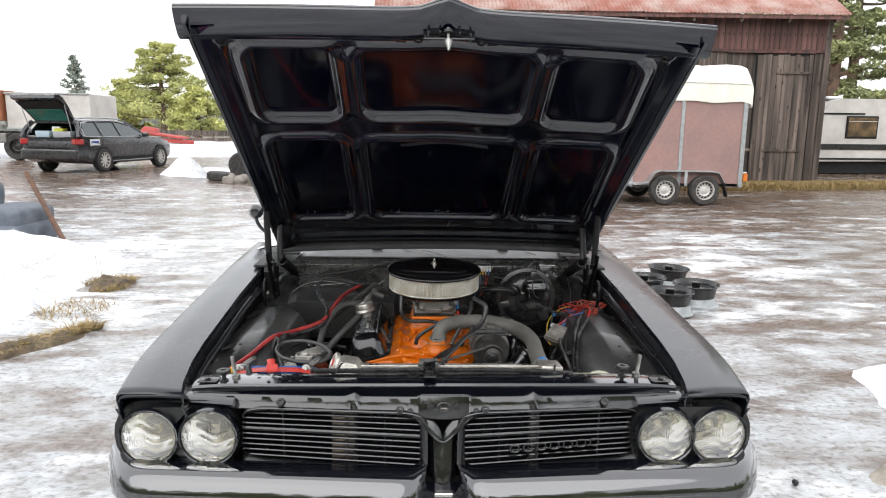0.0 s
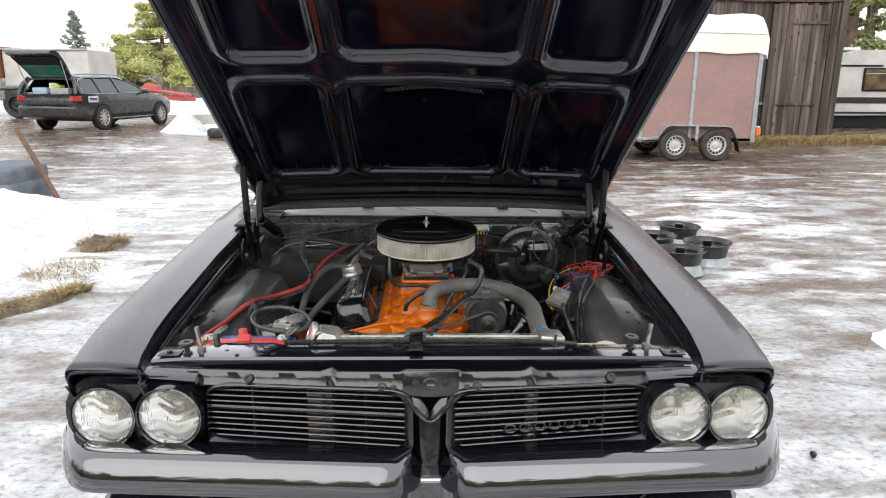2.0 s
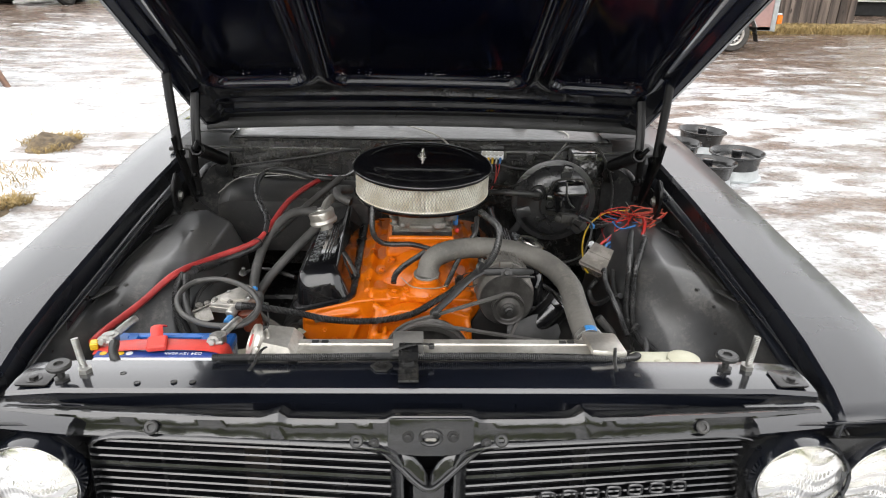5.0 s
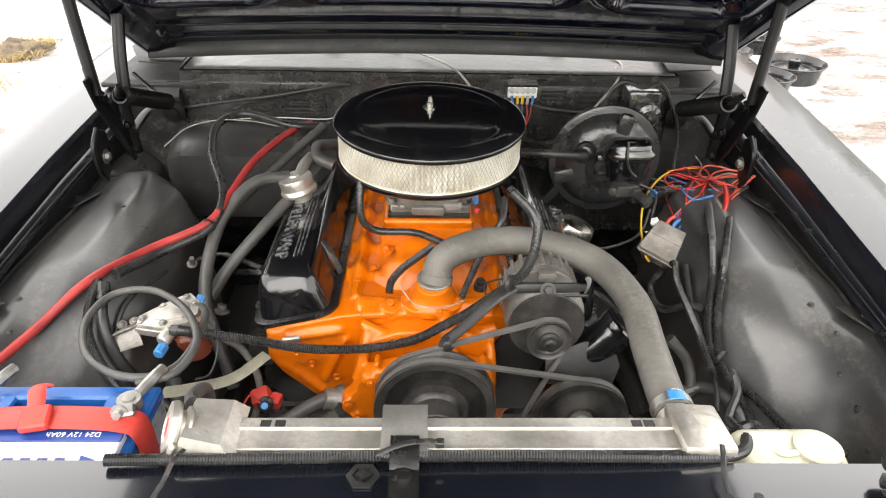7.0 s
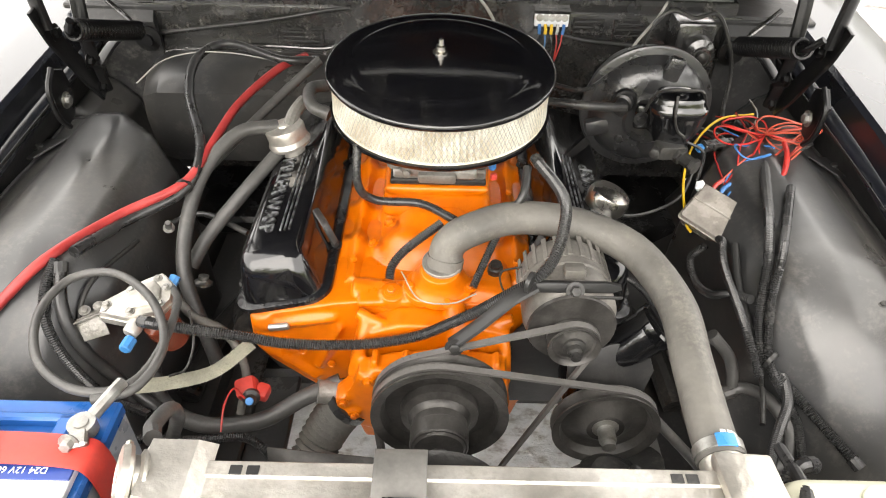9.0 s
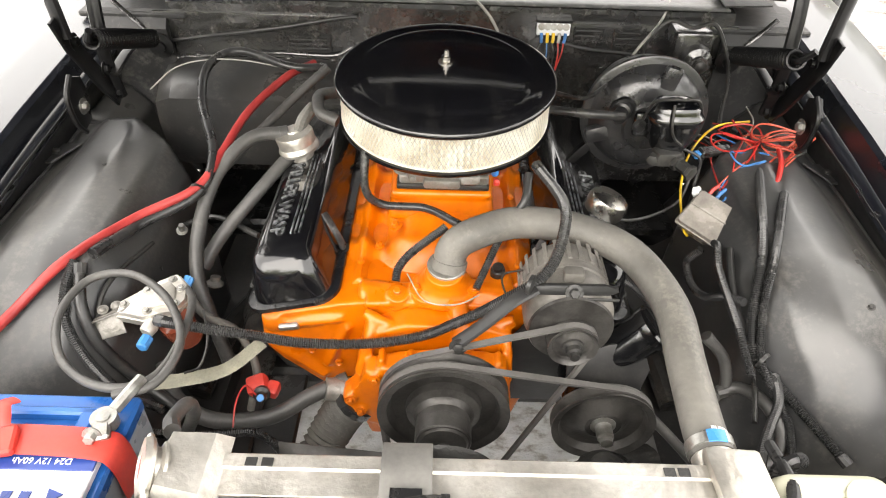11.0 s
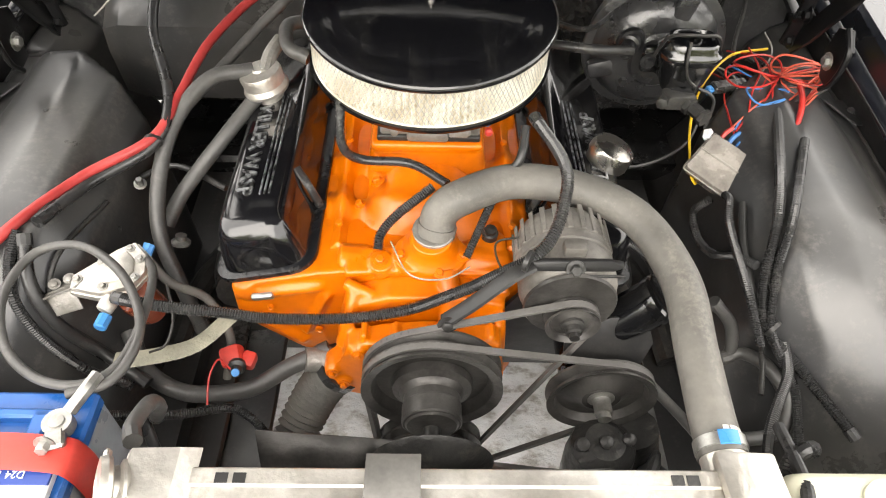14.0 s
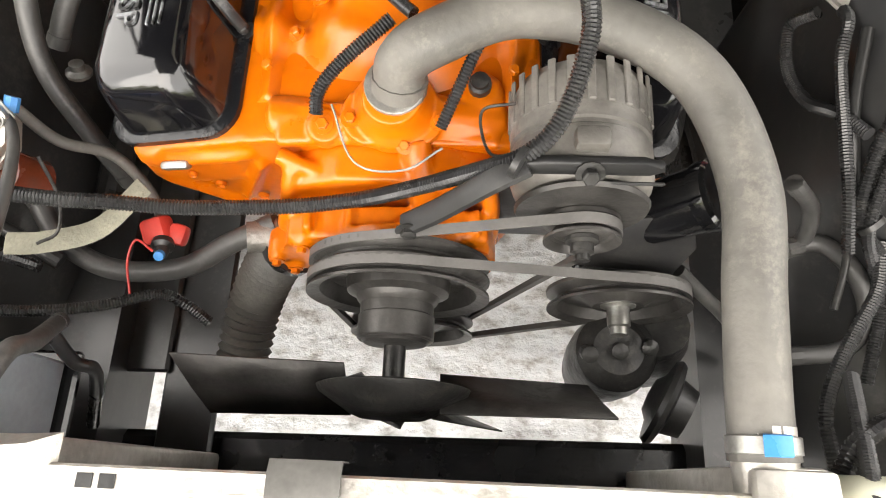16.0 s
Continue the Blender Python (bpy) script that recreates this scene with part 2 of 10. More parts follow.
def box(bm, c, s, turn=(0, 0, 0), bev=0.0, seg=1, taper=1.0):
    m = pose(*c, *turn) @ Matrix.Diagonal((*s, 1))
    vs = bmesh.ops.create_cube(bm, size=1.0, matrix=Matrix.Identity(4))["verts"]
    for v in vs:
        if v.co.z > 0:
            v.co.x *= taper
            v.co.y *= taper
    bmesh.ops.transform(bm, matrix=m, verts=vs)
    if bev:
        es = list({e for v in vs for e in v.link_edges})
        bmesh.ops.bevel(bm, geom=es, offset=bev, segments=seg, affect="EDGES", profile=0.5)
    return bm


def lathe(bm, prof, m=None, seg=24, arc=(0, 360), caps=True):
    """Turns a profile of (radius, height) round the z axis of m."""
    m = m or Matrix.Identity(4)
    full = arc[1] - arc[0] >= 360
    cols = []
    for i in range(seg if full else seg + 1):
        a = radians(arc[0] + (arc[1] - arc[0]) * i / seg)
        cols.append([bm.verts.new(m @ Vector((r * math.cos(a), r * math.sin(a), h))) for r, h in prof])
    for i in range(seg):
        a, b = cols[i], cols[(i + 1) % len(cols)]
        for j in range(len(prof) - 1):
            bm.faces.new((a[j], b[j], b[j + 1], a[j + 1]))
    if full and caps:
        for j in (0, len(prof) - 1):
            if prof[j][0] > 1e-5:
                bm.faces.new([c[j] for c in cols])
    bmesh.ops.remove_doubles(bm, verts=[v for c in cols for v in c], dist=1e-6)
    return bm


def smooth_line(pts, sub=6):
    """Points along a Catmull-Rom line."""
    p = [Vector(q) for q in pts]
    if len(p) < 3:
        return [p[0].lerp(p[1], i / sub) for i in range(sub + 1)]
    p = [p[0] * 2 - p[1]] + p + [p[-1] * 2 - p[-2]]
    out = []
    for i in range(1, len(p) - 2):
        a, b, c, d = p[i - 1:i + 3]
        for k in range(sub):
            t = k / sub
            out.append(0.5 * (2 * b + (c - a) * t + (2 * a - 5 * b + 4 * c - d) * t * t + (3 * b - a - 3 * c + d) * t ** 3))
    return out + [p[-2]]


def tube(bm, pts, r, seg=10, sub=6, ribs=0.0, closed=False, flat=1.0, raw=False):
    """A hose along pts. ribs: the pitch of its corrugation in metres. r: one radius or one for each end."""
    line = [Vector(q) for q in pts] if raw else smooth_line(pts, sub)
    r0, r1 = r if isinstance(r, tuple) else (r, r)
    if ribs:
        fine, acc = [], 0.0
        length = sum((b - a).length for a, b in zip(line, line[1:]))
        n = max(2, int(length / ribs)) * 2
        step, want = length / n, 0.0
        for a, b in zip(line, line[1:]):
            d = (b - a).length
            while want <= acc + d + 1e-9 and d > 1e-9:
                fine.append(a.lerp(b, (want - acc) / d))
                want += step
            acc += d
        line = fine
    rings, ax, count = [], None, len(line)
    for i, q in enumerate(line):
        t = (line[min(i + 1, count - 1)] - line[max(i - 1, 0)]).normalized()
        if ax is None:
            ax = t.orthogonal().normalized()
            if flat != 1.0:
                ax = t.cross(Vector((0, 0, 1))).normalized()
        ax = (ax - t * ax.dot(t)).normalized()
        by = t.cross(ax)
        rr = r0 + (r1 - r0) * i / max(1, count - 1)
        if ribs and i % 2:
            rr *= 0.8
        rings.append([bm.verts.new(q + ax * rr * math.cos(2 * math.pi * k / seg) + by * rr * flat * math.sin(2 * math.pi * k / seg)) for k in range(seg)])
    pairs = list(zip(rings, rings[1:])) + ([(rings[-1], rings[0])] if closed else [])
    for a, b in pairs:
        for k in range(seg):
            bm.faces.new((a[k], a[(k + 1) % seg], b[(k + 1) % seg], b[k]))
    if not closed:
        bm.faces.new(rings[0][::-1])
        bm.faces.new(rings[-1])
    return bm


def loft(bm, rings, loop=True, caps=True):
    vs = [[bm.verts.new(q) for q in ring] for ring in rings]
    n = len(vs[0])
    for a, b in zip(vs, vs[1:]):
        for k in range(n if loop else n - 1):
            bm.faces.new((a[k], a[(k + 1) % n], b[(k + 1) % n], b[k]))
    if loop and caps:
        bm.faces.new(vs[0][::-1])
        bm.faces.new(vs[-1])
    return bm


def prism(bm, outline, depth, m=None, bev=0.0):
    """An outline in x and y of m, made thick along z."""
    m = m or Matrix.Identity(4)
    lo = [bm.verts.new(m @ Vector((x, y, 0))) for x, y in outline]
    hi = [bm.verts.new(m @ Vector((x, y, depth))) for x, y in outline]
    n = len(outline)
    fs = [bm.faces.new(lo[::-1]), bm.faces.new(hi)]
    for k in range(n):
        fs.append(bm.faces.new((lo[k], lo[(k + 1) % n], hi[(k + 1) % n], hi[k])))
    if bev:
        bmesh.ops.bevel(bm, geom=list({e for f in fs[:2] for e in f.edges}), offset=bev, segments=2, affect="EDGES", profile=0.5)
    return bm


def round_rect(w, h, r, n=5):
    out = []
    for cx, cy, a0 in ((w / 2 - r, h / 2 - r, 0), (r - w / 2, h / 2 - r, 90), (r - w / 2, r - h / 2, 180), (w / 2 - r, r - h / 2, 270)):
        for i in range(n + 1):
            a = radians(a0 + 90 * i / n)
            out.append((cx + r * math.cos(a), cy + r * math.sin(a)))
    return out


def sheet(bm, f, nu, nv):
    """An open surface f(u, v), u and v from 0 to 1."""
    vs = [[bm.verts.new(f(i / nu, j / nv)) for j in range(nv + 1)] for i in range(nu + 1)]
    for i in range(nu):
        for j in range(nv):
            bm.faces.new((vs[i][j], vs[i + 1][j], vs[i + 1][j + 1], vs[i][j + 1]))
    return bm


def thick(ob, d, offset=-1.0):
    s = ob.modifiers.new("thickness", "SOLIDIFY")
    s.thickness, s.offset = d, offset
    return ob


def bolt(bm, at, axis=(0, 0, 1), r=0.006, h=0.005, washer=True):
    m = Matrix.Translation(at) @ Vector(axis).to_track_quat("Z", "Y").to_matrix().to_4x4()
    if washer:
        lathe(bm, [(r * 1.7, 0), (r * 1.7, 0.0015), (r, 0.0016)], m, 12)
    lathe(bm, [(r, 0.001), (r, h), (r * 0.8, h * 1.15)], m, 6)
    return bm


def interp(y, table):
    """Straight-line values from rows of (y, a, b, ...)."""
    for a, b in zip(table, table[1:]):
        if y <= b[0]:
            t = max(0.0, (y - a[0]) / (b[0] - a[0]))
            return [p + (q - p) * t for p, q in zip(a[1:], b[1:])]
    return list(table[-1][1:])


def nz(x, y, z=0.0, s=1.0):
    return noise.noise(Vector((x * s, y * s, z * s)))


AX_Y = pose(0, 0, 0, -90, 0, 0)  # z axis turned to +y
AX_FRONT = pose(0, 0, 0, 90, 0, 0)  # z axis turned to -y

# ---- the place: ground, snow and ice ----


def ground_material():
    m = bpy.data.materials.new("ice_snow_and_wet_gravel")
    m.use_nodes = True
    n, l = m.node_tree.nodes, m.node_tree.links
    b = n["Principled BSDF"]
    co = n.new("ShaderNodeTexCoord")

    def tex(scale, detail=6, stretch=(1, 1, 1)):
        mp, t = n.new("ShaderNodeMapping"), n.new("ShaderNodeTexNoise")
        mp.inputs["Scale"].default_value = stretch
        t.inputs["Scale"].default_value, t.inputs["Detail"].default_value, t.inputs["Roughness"].default_value = scale, detail, 0.62
        l.new(co.outputs["Object"], mp.inputs["Vector"])
        l.new(mp.outputs["Vector"], t.inputs["Vector"])
        return t.outputs["Fac"]

    def ramp(src, *stops):
        r = n.new("ShaderNodeValToRGB")
        while len(r.color_ramp.elements) < len(stops):
            r.color_ramp.elements.new(0.5)
        for e, (p, c) in zip(r.color_ramp.elements, stops):
            e.position, e.color = p, (*c, 1) if len(c) == 3 else c
        l.new(src, r.inputs["Fac"])
        return r.outputs["Color"]

    def mix(fac, a, c):
        x = n.new("ShaderNodeMix")
        x.data_type = "RGBA"
        l.new(fac, x.inputs[0])
        l.new(a, x.inputs[6])
        l.new(c, x.inputs[7])
        return x.outputs[2]

    def math_(op, a, c):
        x = n.new("ShaderNodeMath")
        x.operation, x.use_clamp = op, True
        for i, v in enumerate((a, c)):
            if isinstance(v, (int, float)):
                x.inputs[i].default_value = v
            else:
                l.new(v, x.inputs[i])
        return x.outputs[0]

    pos = n.new("ShaderNodeSeparateXYZ")
    l.new(co.outputs["Object"], pos.inputs[0])

    def span(sock, a, c):
        r = n.new("ShaderNodeMapRange")
        r.interpolation_type = "SMOOTHSTEP"
        r.inputs["From Min"].default_value, r.inputs["From Max"].default_value = a, c
        l.new(sock, r.inputs["Value"])
        return r.outputs["Result"]

    gravel = ramp(tex(35, 8), (0.3, (0.065, 0.045, 0.033)), (0.55, (0.165, 0.115, 0.085)), (0.75, (0.26, 0.2, 0.16)))
    ice = ramp(tex(2.3, 8, (0.85, 1.2, 1)), (0.3, (0.2, 0.18, 0.16)), (0.42, (0.35, 0.345, 0.34)), (0.54, (0.46, 0.475, 0.49)), (0.68, (0.6, 0.62, 0.64)))
    snow = ramp(tex(14, 8), (0.3, (0.74, 0.76, 0.78)), (0.6, (0.86, 0.87, 0.88)))
    # bare wet ruts to the east, more ice to the west
    bare = math_("ADD", math_("MULTIPLY", tex(0.55, 7, (0.7, 1.5, 1)), 0.5), math_("MULTIPLY", tex(2.6, 9, (0.7, 1.35, 1)), 0.72))
    east = math_("MULTIPLY", span(pos.outputs["X"], 0.9, 3.2), 0.05)
    far = math_("ADD", math_("MULTIPLY", span(pos.outputs["Y"], 9.0, 13.0), 0.08), math_("MULTIPLY", span(pos.outputs["Y"], 15.5, 18.0), 0.12))
    near = math_("MULTIPLY", span(pos.outputs["Y"], 4.0, 1.0), 0.04)
    bare = math_("SUBTRACT", math_("ADD", math_("ADD", bare, east), far), near)
    white = math_("SUBTRACT", math_("ADD", math_("MULTIPLY", tex(0.42, 6), 0.8), math_("MULTIPLY", tex(4.0, 9, (0.8, 1.25, 1)), 0.5)), math_("MULTIPLY", bare, 0.35))
    # ground under the car is lightened by colour, as little light reaches it
    under_car_lift = math_("MULTIPLY", math_("MULTIPLY", span(pos.outputs["X"], -1.1, -0.6), span(pos.outputs["X"], 1.1, 0.6)), math_("MULTIPLY", span(pos.outputs["Y"], 2.0, 2.4), span(pos.outputs["Y"], 6.4, 6.0)))
    white = math_("ADD", white, math_("MULTIPLY", under_car_lift, 0.12))
    bare = math_("SUBTRACT", bare, math_("MULTIPLY", under_car_lift, 0.2))
    is_snow = ramp(white, (0.455, (0, 0, 0)), (0.58, (0.85, 0.85, 0.85)))
    is_bare = ramp(bare, (0.615, (0, 0, 0)), (0.665, (0.55, 0.55, 0.55)), (0.74, (1, 1, 1)))
    col = mix(is_bare, mix(is_snow, ice, snow), gravel)
    grit = n.new("ShaderNodeMix")
    grit.data_type, grit.blend_type = "RGBA", "MULTIPLY"
    grit.inputs[0].default_value = 0.85
    l.new(col, grit.inputs[6])
    l.new(ramp(tex(26, 11, (0.85, 1.2, 1)), (0.36, (0.42, 0.38, 0.34)), (0.49, (0.92, 0.91, 0.9)), (0.62, (1, 1, 1))), grit.inputs[7])
    l.new(grit.outputs[2], b.inputs["Base Color"])
    rough = ramp(tex(2.6, 6, (0.6, 1.5, 1)), (0.35, (0.06, 0.06, 0.06)), (0.7, (0.4, 0.4, 0.4)))
    dry = n.new("ShaderNodeRGB")
    dry.outputs[0].default_value = (0.75, 0.75, 0.75, 1)
    l.new(mix(is_snow, rough, dry.outputs[0]), b.inputs["Roughness"])
    bp = n.new("ShaderNodeBump")
    bp.inputs["Strength"].default_value, bp.inputs["Distance"].default_value = 0.55, 0.025
    l.new(math_("ADD", math_("MULTIPLY", tex(9, 8, (0.7, 1.4, 1)), 0.7), math_("MULTIPLY", tex(60, 6), 0.3)), bp.inputs["Height"])
    l.new(bp.outputs["Normal"], b.inputs["Normal"])
    return m


GROUND = ground_material()
SNOW = mat("old_wet_snow", (0.74, 0.76, 0.79), 0.7, 0, 0.3, 4, tint=(0.52, 0.53, 0.55), bump=1.0, bscale=14, edge=(0.32, 0.56), speck=(0.9, 30, (0.45, 0.41, 0.36)))
GRASS = mat("dead_grass", (0.40, 0.29, 0.13), 0.9, 0, 0.4, 6, tint=(0.22, 0.16, 0.06), island=0.35)


def steps(lo, hi, fine, coarse, a, b):
    out, v = [], lo
    while v < hi:
        out.append(v)
        d = 0 if a <= v <= b else min(abs(v - a), abs(v - b))
        v += fine + min(coarse, d * 0.14)
    return out + [hi]


def ground_height(x, y):
    r = 0.012 * nz(x, y * 1.4, 0, 1.1) + 0.01 * nz(x, y * 2, 3, 3.1)
    dx, dy = max(0, abs(x) - 12), max(0, abs(y - 8) - 16)
    far_ = min(1.0, (dx + dy) / 60)
    t1, t2 = max(0, min(1, (-x - 5.0) / 3.2)), max(0, min(1, (y - 12.0) / 6.0))
    rise = 0.14 * t1 * t1 * (3 - 2 * t1) * t2 * t2 * (3 - 2 * t2)
    return r + rise + far_ * 0.5 * nz(x, y, 7, 0.03)


gx, gy = steps(-420, 420, 0.14, 25, -9, 9), steps(-60, 600, 0.14, 25, 0, 16)
verts = [(x, y, ground_height(x, y)) for y in gy for x in gx]
w = len(gx)
faces = [(j * w + i, j * w + i + 1, (j + 1) * w + i + 1, (j + 1) * w + i) for j in range(len(gy) - 1) for i in range(w - 1)]
gme = bpy.data.meshes.new("ground")
gme.from_pydata(verts, [], faces)
gme.materials.append(GROUND)
gme.shade_smooth()
tagged(new("ground", gme), "wet icy yard with packed snow and bare gravel ruts", "ground", kind="structure")


CLOD = mat("dirty_snow_crust", (0.5, 0.46, 0.41), 0.8, 0, 0.4, 9, tint=(0.3, 0.26, 0.21), bump=0.4, bscale=20)


def snow_heap(name, cx, cy, rx, ry, h, label, seed, n=60, rough=0.16, turn=0.0, power=1.6, material=None):
    bm = B()
    ca, sa = math.cos(radians(turn)), math.sin(radians(turn))

    def f(u, v):
        a, r = 2 * math.pi * u, v
        edge = 1 + 0.22 * nz(math.cos(a) * 1.5 + seed, math.sin(a) * 1.5, seed)
        x, y = rx * r * edge * math.cos(a), ry * r * edge * math.sin(a)
        px, py = cx + x * ca - y * sa, cy + x * sa + y * ca
        top = h * max(0.0, 1 - r ** power)
        top *= 1 + rough * 2 * nz(px * 1.1, py * 1.1, seed, 1.0)
        top += rough * h * 0.5 * nz(px, py, seed, 3.5) * (1 - r ** 4) + 0.035 * nz(px, py, seed, 8) * (1 - r ** 4) + 0.02 * nz(px, py, seed, 21) * (1 - r ** 4)
        return Vector((px, py, ground_height(px, py) - 0.03 + max(0, top)))
    sheet(bm, f, n, n // 2)
    bmesh.ops.remove_doubles(bm, verts=bm.verts, dist=1e-4)
    return solo(name, bm, material or SNOW, label, "earth" if material else "snow", kind="stuff", sharp=180)


snow_heap("snow_bank", -5.2, 6.1, 2.35, 2.5, 0.42, "lumpy old snow bank beside the driveway", 3, 130, rough=0.3, turn=12, power=3.2)
snow_heap("snow_heap", -6.75, 19.6, 0.72, 0.6, 0.66, "small pile of shovelled white snow", 9, 40, power=1.1)
snow_heap("snow_strip", -4.6, 21.5, 3.2, 1.6, 0.22, "low snow ridge along the yard's edge", 14, 50, power=2)
snow_heap("snow_field", -22, 40, 24, 12, 0.35, "snow covering the open field", 21, 60, power=3)
snow_heap("snow_patch", 3.5, 3.7, 1.05, 1.0, 0.10, "thin patch of slushy snow on the yard", 31, 40, power=3)


def tufts(name, spots, label, seed, h=0.22, per=60, lean=0.8, wide=0.008):
    rng = random.Random(seed)
    vs, fs = [], []
    for x, y, rad in spots:
        for _ in range(per):
            a, r = rng.random() * 6.283, rad * math.sqrt(rng.random())
            px, py = x + r * math.cos(a), y + r * math.sin(a)
            k, t = h * (0.4 + rng.random()), rng.random() * 6.283
            lx, ly = rng.uniform(-1, 1) * k * lean, rng.uniform(-1, 1) * k * lean
            wx, wy, z = wide * math.cos(t), wide * math.sin(t), ground_height(px, py)
            i = len(vs)
            vs += [(px - wx, py - wy, z - 0.02), (px + wx, py + wy, z - 0.02), (px + lx * 0.5 + wx, py + ly * 0.5 + wy, z + k * 0.7), (px + lx * 0.5 - wx, py + ly * 0.5 - wy, z + k * 0.7), (px + lx, py + ly, z + k * 0.8)]
            fs += [(i, i + 1, i + 2, i + 3), (i + 3, i + 2, i + 4)]
    me = bpy.data.meshes.new(name)
    me.from_pydata(vs, [], fs)
    me.materials.append(GRASS)
    return tagged(new(name, me), label, "grass", kind="stuff")


tufts("dead_grass", [(6.6 + 0.3 * i, 17.7 + 0.04 * i + 0.4 * nz(i, 2), 0.75) for i in range(24)], "dry yellow grass along the barn wall", 5, 0.16, 620, 1.3)
EARTH = mat("thawed_earth", (0.16, 0.12, 0.075), 0.85, 0, 0.5, 16, tint=(0.06, 0.045, 0.03), bump=0.8, bscale=40, speck=(0.6, 60, (0.34, 0.27, 0.16)))
snow_heap("bare_earth", -2.98, 6.55, 0.22, 0.32, 0.085, "bare thawed earth where the snow has melted", 41, 50, rough=0.5, power=3, material=EARTH)
snow_heap("bare_earth", -2.85, 4.5, 0.2, 1.0, 0.08, "bare thawed earth along the snow bank", 47, 70, rough=0.6, turn=-31, power=3, material=EARTH)
tufts("flattened_grass", [(-2.50 - 0.05 * i + 0.12 * nz(i, 5), 5.1 - 0.085 * i, 0.07 + 0.13 * abs(nz(i, 9))) for i in range(17)] + [(-3.0, 6.55, 0.16), (-2.98, 6.7, 0.16), (-3.12, 6.62, 0.2), (-2.92, 6.35, 0.14), (-2.85, 5.6, 0.3)], "flattened yellow grass at the edge of the snow", 6, 0.05, 260, 2.4, 0.003)
tufts("twigs", [(-3.1, 6.7, 0.3), (-3.5, 6.3, 0.4), (-4.1, 5.8, 0.5)], "thin dry stalks poking out of the snow", 16, 0.3, 3, 0.7, 0.0025)
snow_heap("dirty_snow", 2.06, 2.88, 0.16, 0.12, 0.10, "lump of dirty brownish snow on the ice", 52, 40, rough=0.4, power=2.2, material=CLOD)

# ---- the black car with its hood up ----
yard_things = set(scene.collection.objects)
car = thing("car", (0, 4.2, 0), "black two-door sixties coupe with its hood propped open", "car")
FEN = [(1.90, 0.672, 0.783, 0.850, 0.788), (2.0, 0.700, 0.792, 0.868, 0.796), (2.15, 0.722, 0.805, 0.893, 0.803), (2.3, 0.733, 0.816, 0.908, 0.809),
       (2.8, 0.748, 0.853, 0.915, 0.842), (3.3, 0.755, 0.882, 0.917, 0.875), (3.75, 0.757, 0.897, 0.920, 0.890)]
WHEEL_Y = 2.78


def fender(s):
    def f(u, v):
        y = 1.93 + (3.75 - 1.93) * u
        xi, zi, xo, zo = interp(y, FEN)
        low = 0.30
        if abs(y - WHEEL_Y) < 0.36:
            low = max(low, 0.32 + math.sqrt(0.36 ** 2 - (y - WHEEL_Y) ** 2))
        if y < 2.12:
            low = max(low, 0.73 - (y - 1.93) * 1.2)
        ring = [(xi - 0.024, zi - 0.062), (xi - 0.001, zi - 0.05), (xi, zi - 0.008), (xi + 0.006, zi), ((xi + xo) / 2, (zi + zo) / 2 + 0.004),
                (xo - 0.012, zo + 0.002), (xo - 0.002, zo - 0.003), (xo, zo - 0.016), (xo - 0.010, zo - 0.06), (xo + 0.004, max(low + 0.02, zo - 0.3)), (xo - 0.01, low)]
        k = min(len(ring) - 1, int(round(v * (len(ring) - 1))))
        return Vector((s * ring[k][0], y, ring[k][1]))
    bm = B()
    sheet(bm, f, 44, 10)
    # the folded front edge of the fender
    lip = [Vector((s * x, 1.93, z)) for x, z in ((0.668, 0.785), (0.75, 0.79), (0.83, 0.79), (0.848, 0.784), (0.855, 0.765))]
    sheet(bm, lambda u, v: lip[int(round(u * 4))] + Vector((0, 0.05 * v * v, -0.028 * v)), 4, 3)
    ob = part("front_fender", bm, FENDER_PAINT, car, "black front fender reflecting the white sky", 30)
    thick(ob, 0.004, 0)
    for y in (2.12, 2.38, 2.66, 2.98):
        xi, zi, _, _ = interp(y, FEN)
        part("fender_bolt", bolt(B(), (s * (xi - 0.016), y, zi - 0.058), r=0.006), PAINT_IN, ob)
    return ob


fenders = [fender(-1), fender(1)]


